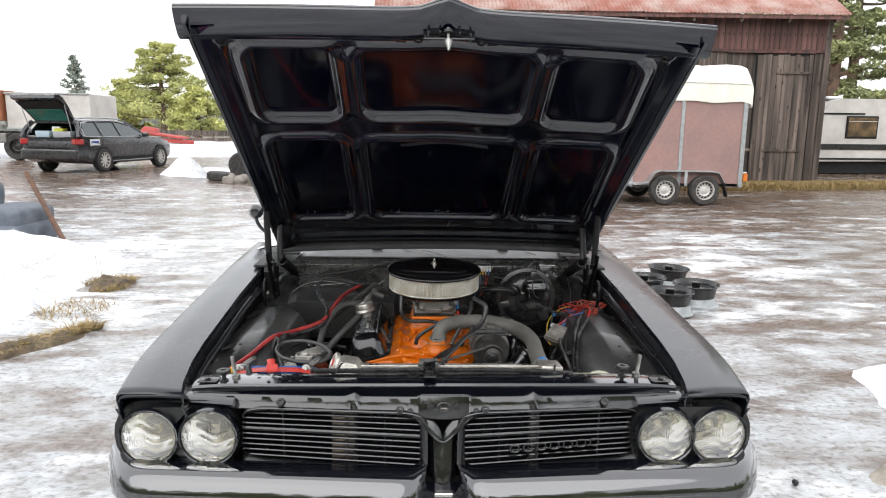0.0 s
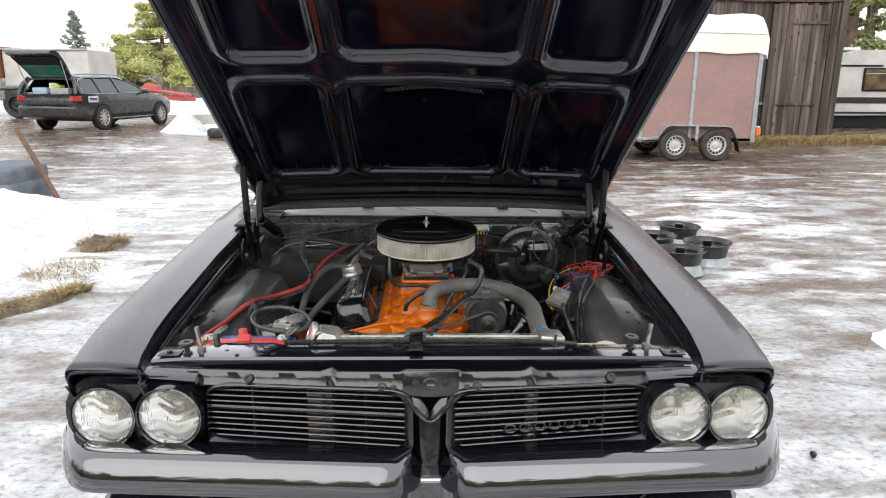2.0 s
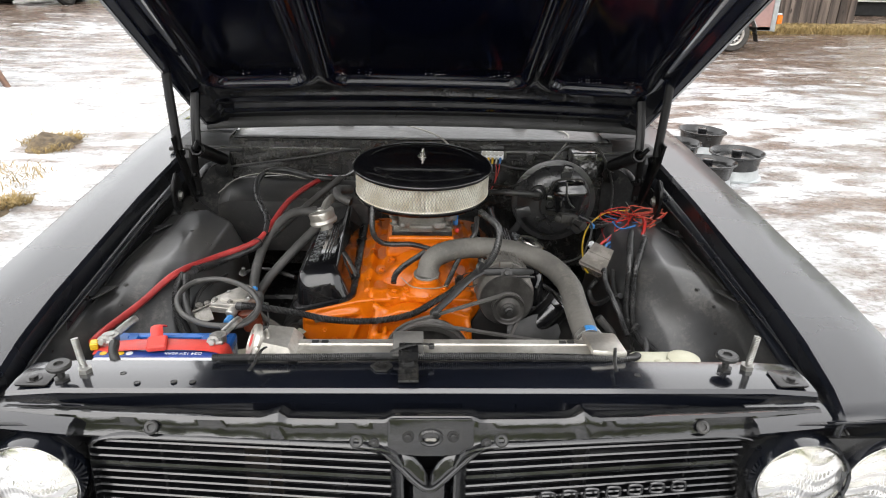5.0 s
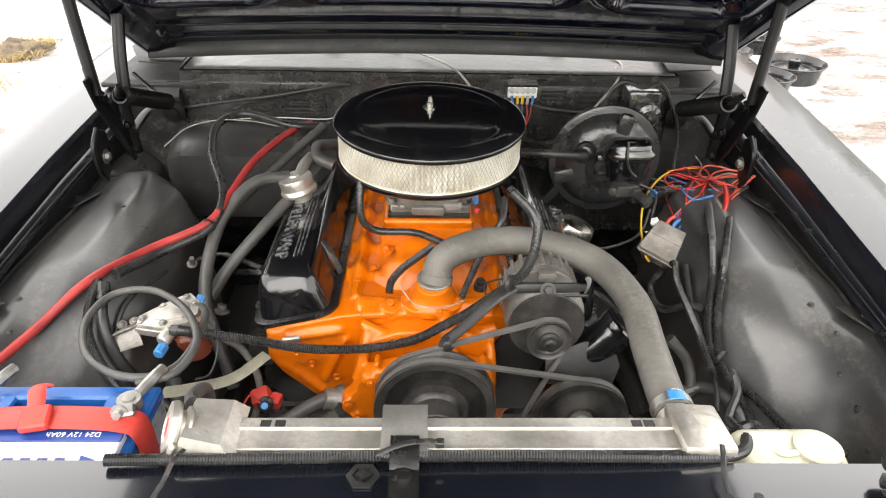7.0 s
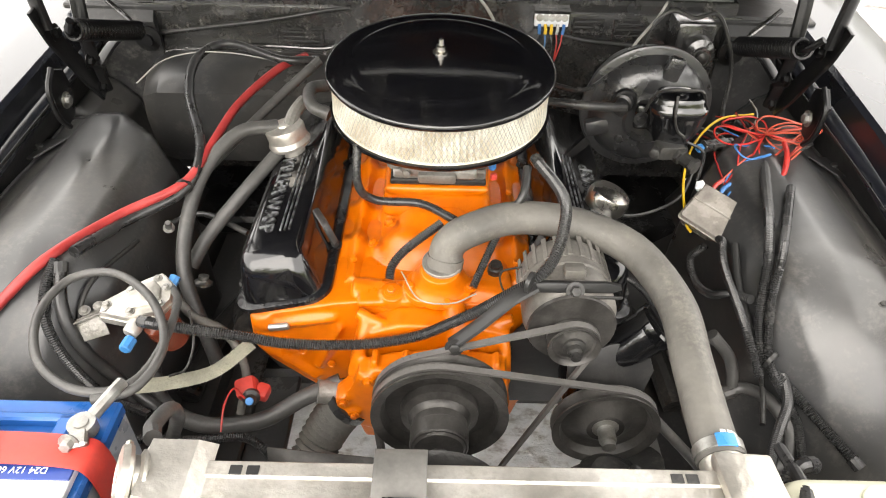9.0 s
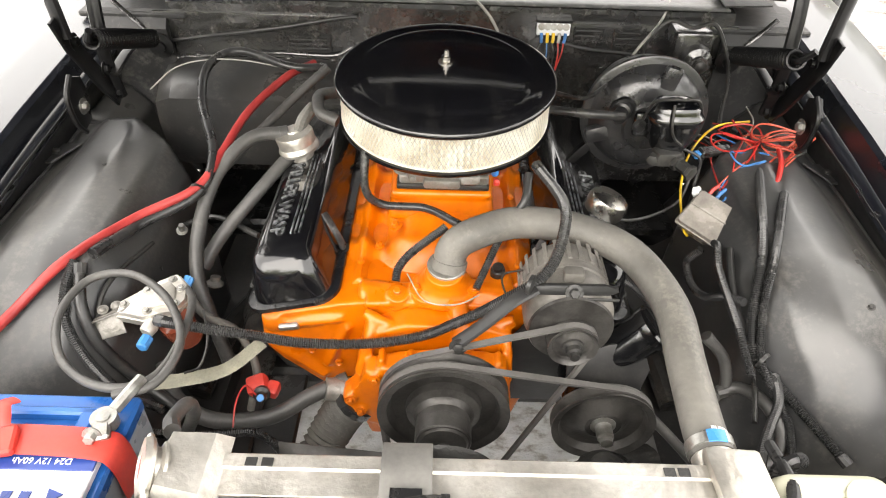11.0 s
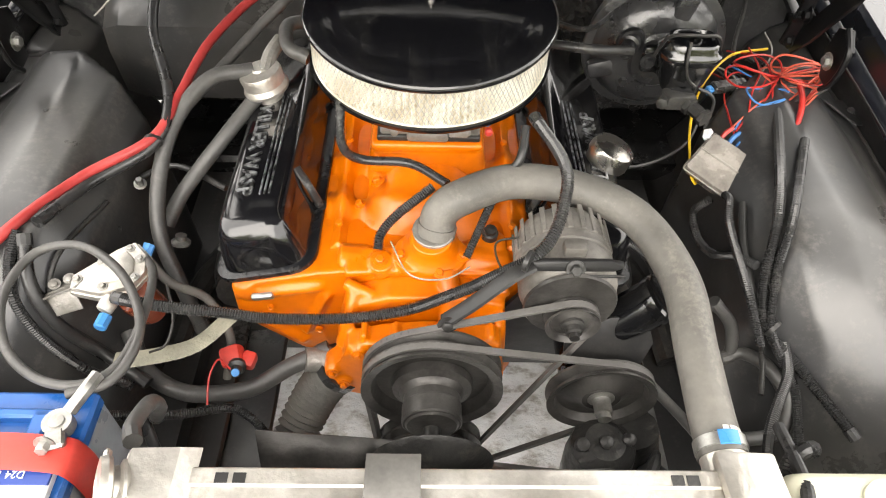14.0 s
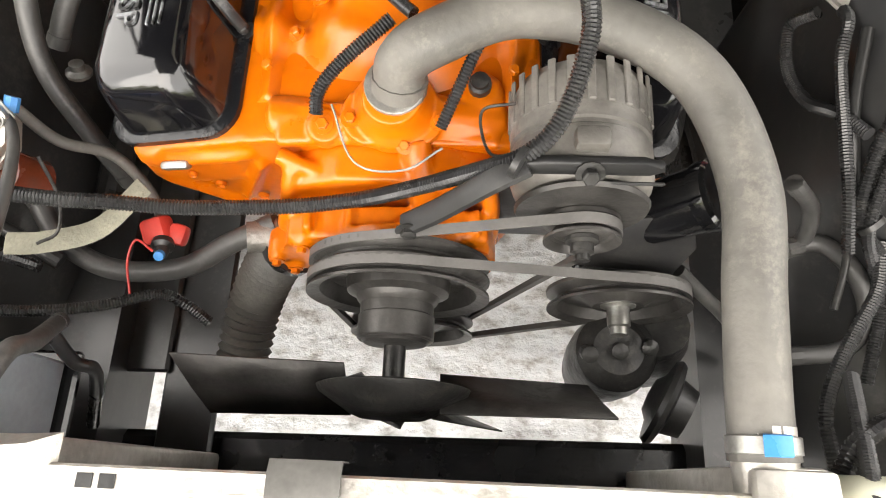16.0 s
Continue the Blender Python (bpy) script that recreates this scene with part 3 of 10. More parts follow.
def apron(s):
    """Inner fender with the wheelhouse dome."""
    front = [(0.694, 0.738), (0.684, 0.718), (0.668, 0.66), (0.640, 0.58), (0.605, 0.50), (0.560, 0.43), (0.520, 0.40), (0.49, 0.33)]
    dome = [(0.748, 0.722), (0.726, 0.738), (0.676, 0.757), (0.610, 0.764), (0.540, 0.752), (0.495, 0.695), (0.470, 0.56), (0.455, 0.36)]

    def f(u, v):
        y = 2.02 + 1.22 * u
        w_ = max(0.0, min(1.0, (y - 2.30) / 0.36)) if y < 2.85 else max(0.0, min(1.0, (3.17 - y) / 0.2))
        w_ = w_ * w_ * (3 - 2 * w_)
        xi, zi, _, _ = interp(y, FEN)
        q = v * 7
        i = min(6, int(q))
        t = q - i
        if y > 2.8:
            across = dome[i][0] + (dome[i + 1][0] - dome[i][0]) * t
            w_ = max(0.0, min(1.0, (3.092 - y - max(0.0, 0.62 - across) * 0.85) / 0.055))
            w_ = w_ * w_ * (3 - 2 * w_)
        p = [a + (b - a) * t for a, b in zip(front[i], front[i + 1])]
        d = [a + (b - a) * t for a, b in zip(dome[i], dome[i + 1])]
        x, z = p[0] + (d[0] - p[0]) * w_, p[1] + (d[1] - p[1]) * w_
        k = max(0.0, 1 - v * 5)
        x = x + (xi - 0.012 - x) * k
        dent = 0.004 * nz(y, z, s * 3, 4) + 0.0012 * nz(y, z, s, 14)
        dent -= 0.004 * math.exp(-((v - 0.20 - 0.05 * (y - 2.7)) / 0.03) ** 2) * max(0.0, min(1.0, (y - 2.4) / 0.2))
        if v < 0.13 and y > 2.3:  # the flange that laps over the wheelhouse
            z += 0.006
        if s > 0 and abs(y - 2.5) < 0.02:
            dent += 0.004
        return Vector((s * (x + dent), y, z + dent * 0.6))
    bm = B()
    sheet(bm, f, 120, 66)
    ob = part("inner_fender", bm, APRON, car, "worn dusty black sheet-metal inner fender", 60)
    thick(ob, 0.003, 0)
    # upright glossy wall between the fender's lip and the wheelhouse

    def wall(u, v):
        y = 2.02 + 1.26 * u
        xi, zi, _, _ = interp(y, FEN)
        foot = f(min(1.0, (y - 2.02) / 1.22), 0.0)
        a, b = Vector((s * (xi - 0.026), y, zi - 0.06)), Vector((s * (abs(foot.x) + 0.004), y, min(foot.z, 0.735) - 0.006))
        q = a.lerp(b, v)
        q.x += s * 0.006 * math.sin(math.pi * v)
        return q
    wl_ = part("fender_wall", sheet(B(), wall, 50, 8), SATIN_BLACK, ob, "black upright inner wall", 60)
    thick(wl_, 0.002, 0)
    for y0 in (2.52, 2.925):  # tongues that bolt the wall to the wheelhouse
        u0 = (y0 - 2.02) / 1.22
        q = f(u0, 0.10)
        bm = box(B(), q + Vector((0, 0, 0.006)), (0.06, 0.075, 0.004), (0, s * 14, s * 22), 0.0015)
        tg_ = part("wall_tongue", bm, APRON, ob)
        part("tongue_bolt", bolt(B(), q + Vector((0, 0, 0.008)), (-s * 0.25, 0, 1), 0.007, 0.006), APRON, ob)
    for k in range(16):
        u, v = 0.16 + 0.048 * k + 0.02 * nz(k, 3), 0.27 + 0.36 * abs(nz(k * 3.3, s))
        q = f(u, v)
        nrm = (f(u + 0.02, v) - q).cross(f(u, v + 0.02) - q).normalized()
        if nrm.x * s > 0:
            nrm = -nrm
        part("apron_bolt", bolt(B(), q, nrm, 0.0042, 0.003, k % 3 == 0), RUBBER if k % 2 else IRON, ob)
    return ob


aprons = [apron(-1), apron(1)]
# frame rails and front crossmember, seen below the engine
for s in (-1, 1):
    part("frame_rail", loft(B(), [[(s * x, y, z) for x, z in ((0.40, 0.26), (0.50, 0.26), (0.50, 0.40), (0.40, 0.40))] for y in (2.02, 2.4, 2.8, 3.3)]), APRON, car)
part("floor_front", box(B(), (0, 3.30, 0.42), (1.3, 0.36, 0.05), bev=0.01), PAINT_IN, car)
bm = box(B(), (0, 2.86, 0.28), (0.9, 0.22, 0.09), bev=0.02)
part("crossmember", bm, IRON, car)
part("splash_shield", box(B(), (-0.303, 2.50, 0.345), (0.085, 0.46, 0.012), (0, -6, 0), 0.004), APRON, car, "dark splash shield beside the frame rail")
part("splash_shield", box(B(), (-0.372, 2.60, 0.350), (0.07, 0.42, 0.012), (0, -6, 0), 0.004), APRON, car)
bm = box(B(), (0, 2.245, 0.30), (0.96, 0.145, 0.05), (0, 0, 0.8), 0.01)
part("lower_radiator_support", bm, PAINT_IN, car)

# radiator support: top panel with its front lip, and side plates
bm = B()
prof = [(2.014, 0.742), (2.012, 0.781), (2.018, 0.787), (2.05, 0.789), (2.085, 0.786), (2.108, 0.783), (2.113, 0.776), (2.113, 0.75), (2.04, 0.738)]
xs = [-0.685, -0.6, -0.3, 0, 0.3, 0.6, 0.685]
loft(bm, [[(x, y, z - 0.006 * (abs(x) > 0.65)) for y, z in prof] for x in xs])
support = part("radiator_support", bm, PAINT, car, "glossy black radiator support panel with bolt holes", 30)
for x, y in ((-0.204, 2.078), (-0.1, 2.081), (0.135, 2.081), (0.238, 2.08), (0.341, 2.079), (0.385, 2.086), (0.382, 2.056), (0.531, 2.062), (-0.312, 2.072), (-0.508, 2.059), (-0.474, 2.03), (-0.414, 2.033), (-0.383, 2.033)):
    part("hole_rim", lathe(B(), [(0.0055, 0), (0.0055, 0.001), (0.0045, 0.0012), (0.004, 0.0004), (0.0, 0.0003)], pose(x, y, 0.7866 - max(0.0, y - 2.05) * 0.085 + (0.0022 if y < 2.07 else 0.0008), -4), 12), RUBBER, support)
bm = B()
lathe(bm, [(0.020, 0), (0.020, 0.003), (0.013, 0.004), (0.012, -0.002)], pose(-0.067, 2.082, 0.7875, -4), 6)
lathe(bm, [(0.009, 0), (0.009, 0.005), (0.004, 0.006)], pose(-0.067, 2.082, 0.7875, -4), 4)
part("square_plug", bm, IRON, support)
for s in (-1, 1):
    bm = B()
    prism(bm, round_rect(0.055, 0.05, 0.006), 0.003, pose(s * 0.645, 2.045, 0.788, 0, 0, 0), 0.001)
    bolt(bm, (s * 0.648, 2.04, 0.791), r=0.008)
    part("corner_plate", bm, PAINT_IN, support)
    # adjustable rubber buffer and the tall threaded bolt beside it
    by = 2.076 if s > 0 else 2.04
    bx = 0.546 if s > 0 else -0.602
    bm = B()
    lathe(bm, [(0.006, 0), (0.006, 0.02), (0.012, 0.021), (0.019, 0.026), (0.020, 0.031), (0.017, 0.034), (0.008, 0.034), (0.007, 0.030)], pose(bx, by, 0.786), 18)
    lathe(bm, [(0.013, 0), (0.013, 0.006), (0.006, 0.008)], pose(bx, by, 0.786), 6)
    part("rubber_buffer", bm, RUBBER, support)
    by = 2.080 if s > 0 else 2.064
    bx = 0.588 if s > 0 else -0.574
    bm = B()
    lathe(bm, [(0.012, 0), (0.012, 0.010), (0.007, 0.011)], pose(bx, by, 0.786), 6)
    tube(bm, [(bx, by, 0.784), (bx + s * 0.006, by + 0.004, 0.815), (bx + s * 0.012, by + 0.009, 0.848)], 0.0065, 10, 12, ribs=0.003)
    part("threaded_bolt", bm, STEEL, support, "tall grimy threaded steel bolt")
# side baffles between radiator and inner fender
for s, a, b in ((-1, 0.40, 0.68), (1, 0.42, 0.68)):
    part("side_baffle", box(B(), (s * (a + b) / 2, 2.03, 0.60), (b - a, 0.012, 0.30), bev=0.003), PAINT_IN, car)

# grille header with latch plate and the V below it
bm = B()
rings = []
for k in range(97):
    x = -0.67 + 1.34 * k / 96
    c = abs(x - 0.0185)
    up = 0.007 * max(0.0, min(1.0, (0.073 - c) / 0.006))
    pinch = 0.013 * math.exp(-((c - 0.246) / 0.011) ** 2)
    dip = 0.008 * max(0.0, 1 - c / 0.5)
    zt, zb = 0.776 + up + pinch, 0.742 - dip
    y0 = 1.934 + 0.030 * (c / 0.67) ** 2
    dent = 0.0012 * nz(x, 3, 1, 22) + 0.0008 * nz(x, 5, 2, 60)
    rings.append([(x, y0 + 0.05, zt - 0.012), (x, y0 + 0.020, zt - 0.001), (x, y0 + 0.014, zt), (x, y0 + 0.010, zt - 0.004), (x, y0 + 0.0068 + dent * 1.5 - pinch * 0.4, zt - 0.016), (x, y0 + 0.002 + dent, zb + 0.006), (x, y0 - 0.002, zb + 0.001), (x, y0 - 0.001, zb - 0.003), (x, y0 + 0.014, zb - 0.005), (x, y0 + 0.05, zb)])
loft(bm, rings)
header = part("grille_header", bm, HARD_BLACK, car, "black grille header panel with hood latch plate", 30)
LP = pose(0.0185, 1.9345, 0.7215, 80)
latch = part("latch_plate", prism(B(), [(-0.067, 0.0), (-0.03, 0.0), (-0.022, -0.004), (0.022, -0.004), (0.03, 0.0), (0.067, 0.0), (0.069, 0.006), (0.069, 0.056), (0.064, 0.062), (-0.064, 0.062), (-0.069, 0.056), (-0.069, 0.006)], 0.005, LP, 0.0018), HARD_BLACK, header)
part("latch_ring", lathe(B(), [(0.020, 0.001), (0.020, 0.0085), (0.0165, 0.010), (0.0135, 0.0085), (0.013, 0.0), (0.0, 0.0)], LP @ pose(0, 0.030, 0.001) @ Matrix.Diagonal((1.0, 0.72, 1, 1)), 28), PAINT_IN, header)
part("latch_tongue", box(B(), LP @ Vector((0, 0.026, 0.006)), (0.02, 0.006, 0.006), (72, 0, 0), 0.002), STEEL, header)
for dx in (-0.036, 0.036):
    part("latch_bolt", bolt(B(), LP @ Vector((dx, 0.031, 0.005)), LP.to_3x3() @ Vector((0, 0, 1)), 0.0058, 0.005), SATIN_BLACK, latch)
for x, z in ((-0.425, 0.760), (0.462, 0.760), (-0.100, 0.742), (0.132, 0.743)):
    at = (x, 1.936 + 0.030 * ((x - 0.0185) / 0.67) ** 2, z)
    part("rubber_stop", lathe(B(), [(0.011, 0.0), (0.011, 0.004), (0.009, 0.006), (0.0055, 0.005), (0.005, 0.001), (0.0, 0.001)], Matrix.Translation(at) @ Vector((0, -0.75, 0.66)).to_track_quat("Z", "Y").to_matrix().to_4x4(), 18), RUBBER, header)
for x in (-0.072, 0.108):
    part("header_bolt", bolt(B(), (x, 1.9335, 0.7405), (0, -1, 0.4), 0.005, 0.004), SATIN_BLACK, header)
# V: two sloping cheeks that meet in a rolled lip, a dark gap between them
V_CURVE = [(-0.066, 1.934, 0.730), (-0.054, 1.932, 0.720), (-0.036, 1.928, 0.702), (-0.014, 1.923, 0.678), (0.004, 1.918, 0.664), (0.0165, 1.9165, 0.6605), (0.029, 1.918, 0.664), (0.047, 1.923, 0.679), (0.072, 1.928, 0.704), (0.092, 1.932, 0.722), (0.104, 1.934, 0.732)]
part("v_lip", tube(B(), V_CURVE, 0.0042, 8, 5), HARD_BLACK, header)
for s in (-1, 1):
    lip_ = V_CURVE[1:6] if s < 0 else V_CURVE[9:4:-1]
    top_ = [(0.0165 + s * w_, 1.945 - 0.004 * k, z) for k, (w_, z) in enumerate(((0.062, 0.722), (0.046, 0.722), (0.026, 0.719), (0.012, 0.700), (0.0015, 0.682)))]
    bm = sheet(B(), lambda u, v: Vector(lip_[int(round(u * 4))]).lerp(Vector(top_[int(round(u * 4))]), v), 4, 3)
    thick(part("v_cheek", bm, HARD_BLACK, header, "", 40), 0.003)
# black sheet gives the gap its shade
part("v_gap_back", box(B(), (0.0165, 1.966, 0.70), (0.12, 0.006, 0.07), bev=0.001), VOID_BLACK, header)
# the prow between the two grilles
rings = []
for k in range(13):
    t = k / 12
    z, yy = 0.664 - 0.127 * t, 1.918 - 0.040 * t
    wd = 0.026 - 0.006 * t - 0.020 * max(0.0, (t - 0.86) / 0.14) ** 2
    yy += 0.022 * max(0.0, (t - 0.9) / 0.1) ** 2
    rings.append([(0.0165 - wd - 0.028, 1.975, z), (0.0165 - wd - 0.010, yy + 0.030, z), (0.0165 - wd, yy + 0.009, z), (0.0165 - wd * 0.35, yy + 0.002, z), (0.0165, yy, z), (0.0165 + wd * 0.35, yy + 0.002, z), (0.0165 + wd, yy + 0.009, z), (0.0165 + wd + 0.010, yy + 0.030, z), (0.0165 + wd + 0.028, 1.975, z)])
part("grille_beak", loft(B(), rings), HARD_BLACK, car, "glossy black nose piece between the grilles", 22)
# near-black sheet in place of the shaded depth behind the grilles
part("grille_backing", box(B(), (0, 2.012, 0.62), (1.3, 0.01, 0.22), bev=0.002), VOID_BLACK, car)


def grille(s):
    inner, outer = (0.078, 0.560) if s > 0 else (-0.046, -0.530)

    def zz(x, a):
        t = (x - inner) / (outer - inner)
        return (0.570 + 0.026 * t) * (1 - a) + (0.727 + 0.010 * t) * a
    yy = lambda x: 1.935 + 0.022 * abs((x - inner) / (outer - inner))
    # rounded pressed frame: a wide sill below, a rounded inner end, a narrow top edge
    rows = []
    for px, pz in round_rect(1.0, 1.0, 0.16, 6):
        x = inner + (outer - inner) * (px + 0.5)
        dx, dz = (inner + outer) / 2 - x, -pz
        side = max(0.0, 1 - abs(x - inner) / 0.07)
        low = max(0.0, min(1.0, -pz * 2.4 - 0.2))
        wide = 0.010 + 0.013 * low + 0.010 * side * (1 - low)
        z = zz(x, pz + 0.5)
        ux, uz = (-1 if x < (inner + outer) / 2 else 1) * side, (1 if pz > 0 else -1) * (1 - side * (abs(pz) < 0.34))
        ln = max(1e-6, math.hypot(ux, uz))
        ux, uz = ux / ln, uz / ln
        y = yy(x)
        rows.append([(x, y + 0.020, z), (x, y + 0.002, z), (x + ux * 0.003, y - 0.004, z + uz * 0.003), (x + ux * wide * 0.85, y - 0.009 - 0.017 * low, z + uz * wide * 0.85), (x + ux * wide, y - 0.008 - 0.017 * low, z + uz * wide), (x + ux * (wide + 0.003), y - 0.002, z + uz * (wide + 0.003)), (x + ux * (wide + 0.003), y + 0.03, z + uz * (wide + 0.003))])
    rows.append(rows[0])
    bm = loft(B(), rows, loop=False)
    bmesh.ops.remove_doubles(bm, verts=bm.verts, dist=1e-6)
    g = part("grille", bm, GRILLE_BLACK, car, "black horizontal-bar grille in a rounded frame", 35)
    thick(g, 0.0015, 0)
    for k in range(18):
        # long bars, and thin ones between them towards the centre
        long_ = k < 9
        a = 0.07 + 0.86 * k / 8 if long_ else 0.124 + 0.86 * (k - 9) / 8
        if a > 0.96:
            continue
        bm = B()
        rr = 0.0058 if k == 5 else (0.0026 if long_ else 0.0016)
        pts = [(x, yy(x) + 0.006 + (0 if long_ else 0.005), zz(x, a)) for x in (inner + (outer - inner) * t for t in ((0.0, 0.25, 0.5, 0.75, 1.0) if long_ else (0.0, 0.2, 0.37)))]
        loft(bm, [[(x, y - 0.003, z - rr), (x, y - 0.005, z), (x, y - 0.003, z + rr * 0.9), (x, y + 0.009, z + rr * 0.7), (x, y + 0.009, z - rr)] for x, y, z in pts])
        part("grille_bar", bm, GRILLE_BLACK, g)
    for t in (0.2, 0.37, 0.42, 0.78):
        x = inner + (outer - inner) * t
        part("grille_strut", box(B(), (x, yy(x) + 0.017, (zz(x, 0) + zz(x, 1)) / 2), (0.005, 0.008, 0.15), bev=0.001), PAINT_IN, g)
    # flat shelf below the frame, over the bumper
    bm = B()
    loft(bm, [[(x, yy(x) - 0.030, zz(x, 0) - 0.036), (x, yy(x) - 0.031, zz(x, 0) - 0.031), (x, yy(x) - 0.008, zz(x, 0) - 0.025), (x, yy(x) + 0.02, zz(x, 0) - 0.025), (x, yy(x) + 0.02, zz(x, 0) - 0.036)] for x in (inner + (outer - inner) * t for t in (0.0, 0.3, 0.65, 1.0, 1.5))])
    part("grille_sill", bm, GRILLE_BLACK, g)
    return g


grilles = [grille(-1), grille(1)]
# emblem: plain raised shapes on the bars
for k in range(7):
    x = 0.215 + 0.037 * k
    bm = B()
    tube(bm, [Vector((x + a * 0.013, 1.93 + 0.0015 * k, 0.632 + 0.0025 * k + c * 0.011)) for a, c in round_rect(1.8, 1.8, 0.5, 2)], 0.0026, 6, closed=True, raw=True)
    part("emblem", bm, GRILLE_BLACK, grilles[1], "dark raised badge block on the bars")
# the pale and grey struts that show through the bars
BEIGE = mat("beige_primer", (0.3, 0.24, 0.18), 0.7, 0, 0.4, 20, tint=(0.13, 0.11, 0.09))
part("support_strut", box(B(), (-0.255, 1.978, 0.64), (0.072, 0.012, 0.19), bev=0.003), BEIGE, car, "primer-coloured upright strut behind the bars")
part("support_strut", box(B(), (0.275, 1.978, 0.64), (0.028, 0.012, 0.19), bev=0.003), CAST, car)


def headlight(x, z, s):
    y = 1.925
    bm = lathe(B(), [(0.066, 0.05), (0.080, 0.03), (0.0815, -0.004), (0.079, -0.013), (0.0755, -0.010), (0.073, 0.006)], pose(x, y, z) @ AX_Y, 40, caps=False)
    h = part("headlight", bm, PAINT, car, "round sealed headlight in a black bezel", 40)
    bm = lathe(B(), [(0.0745, 0.006), (0.0745, -0.005), (0.0715, -0.008), (0.0695, -0.001), (0.0705, 0.004), (0.0745, 0.006)], pose(x, y, z) @ AX_Y, 40, caps=False)
    part("lamp_ring", bm, RIMMETAL, h)
    # fluted glass: upright ribs over a shallow dome
    bm = B()

    def glass(u, v, back):
        a, r = 2 * math.pi * u, 0.0705 * v
        px, pz = r * math.cos(a), r * math.sin(a)
        d = -0.004 - 0.013 * (1 - v * v) + back
        if not back:
            d += 0.0005 * math.sin(px * 900) * (1 - v ** 6) + 0.0009 * math.sin(pz * 240 + 2.2 * math.sin(px * 70))
        return Vector((x + px, y + d, z + pz))
    for back in (0.0, 0.004):
        sheet(bm, lambda u, v: glass(u, 0.02 + 0.98 * v, back), 72, 30)
    bmesh.ops.remove_doubles(bm, verts=bm.verts, dist=1e-5)
    lens = part("lens", bm, LENS, h, "clouded fluted glass lens", 60)
    prof = [(0.071, 0.002)] + [(0.070 * k, 0.004 + 0.05 * (1 - k * k)) for k in (0.97, 0.85, 0.7, 0.5, 0.3, 0.12)]
    part("reflector", lathe(B(), prof + [(0.02, 0.052), (0.018, 0.02), (0.012, 0.014), (0.0, 0.013)], pose(x, y, z) @ AX_Y, 40, caps=False), REFLECTOR, h, "tarnished silver reflector", 50)
    return h


for s in (-1, 1):
    for x in ((-0.773, -0.614) if s < 0 else (0.629, 0.775)):
        headlight(x, 0.674, s)
    # pod behind the lamps and the small triangle between them
    bm = B()
    pod = [(x, z) for x, z in round_rect(0.345, 0.205, 0.095, 6)]
    loft(bm, [[(s * (0.705 + x * k), y, 0.668 + z * k) for x, z in pod] for y, k in ((2.06, 0.95), (1.97, 1.0), (1.945, 0.985), (1.95, 0.9))])
    pod_ = part("lamp_pod", bm, PAINT_IN, car, "", 40)
    bm = prism(B(), [(-0.05, 0.02), (0.05, 0.02), (0.006, -0.03), (-0.006, -0.03)], 0.008, pose(s * 0.71, 1.935, 0.735, 90), 0.002)
    part("triangle_trim", bm, PAINT_IN, pod_)
    bm = prism(B(), [(-0.012, 0.02), (0.012, 0.02), (0.04, -0.012), (-0.04, -0.012)], 0.008, pose(s * 0.71, 1.935, 0.585, 90), 0.002)
    part("triangle_trim", bm, PAINT_IN, pod_)
    # eyebrow over the lamps
    bm = B()
    loft(bm, [[(s * x, 1.945 + 0.01 * k, z), (s * x, 1.932 + 0.01 * k, z - 0.008), (s * x, 1.94 + 0.01 * k, z - 0.02), (s * x, 2.0, z - 0.02), (s * x, 2.0, z)] for k, (x, z) in enumerate(((0.55, 0.768), (0.66, 0.772), (0.78, 0.768), (0.855, 0.752), (0.872, 0.72)))])
    part("lamp_brow", bm, PAINT, car)

# bumper in two halves with a centre piece
for s in (-1, 1):
    rings = []
    for k in range(25):
        t = k / 24
        x = 0.046 + (0.851 if s > 0 else 0.881) * t
        back = 0.012 * t + 0.13 * max(0, (t - 0.84) / 0.16) ** 2.4
        rise = 0.028 * t
        fold = 0.045 * max(0, 1 - t / 0.05) ** 2
        sec = [(1.93, 0.588), (1.910, 0.5935), (1.896, 0.5945), (1.884, 0.593), (1.872, 0.5885), (1.862, 0.5815), (1.853, 0.572), (1.846, 0.560), (1.840, 0.546), (1.8365, 0.531), (1.836, 0.518), (1.839, 0.508), (1.847, 0.502), (1.86, 0.500), (1.885, 0.508), (1.90, 0.53), (1.915, 0.56)]
        rings.append([(0.018 + s * x, y - 0.018 * min(1, (1.93 - y) / 0.03) + back + fold, z - 0.006 + rise) for y, z in sec])
    part("bumper_half", loft(B(), rings), LIFTED_BLACK, car, "gloss black painted bumper half", 50)
bm = B()
loft(bm, [[(0.018 + x, y, z) for x, y in ((-0.07, 1.90), (-0.05, 1.862), (-0.02, 1.838), (0.02, 1.838), (0.05, 1.862), (0.07, 1.90))] for z in (0.45, 0.5, 0.552)])
cen = part("bumper_centre", bm, LIFTED_BLACK, car)
part("bumper_clip", box(B(), (0.018, 1.842, 0.55), (0.05, 0.022, 0.012), bev=0.003), CHROME, car)
part("valance", box(B(), (0, 1.96, 0.40), (1.62, 0.06, 0.11), bev=0.02), PAINT, car)

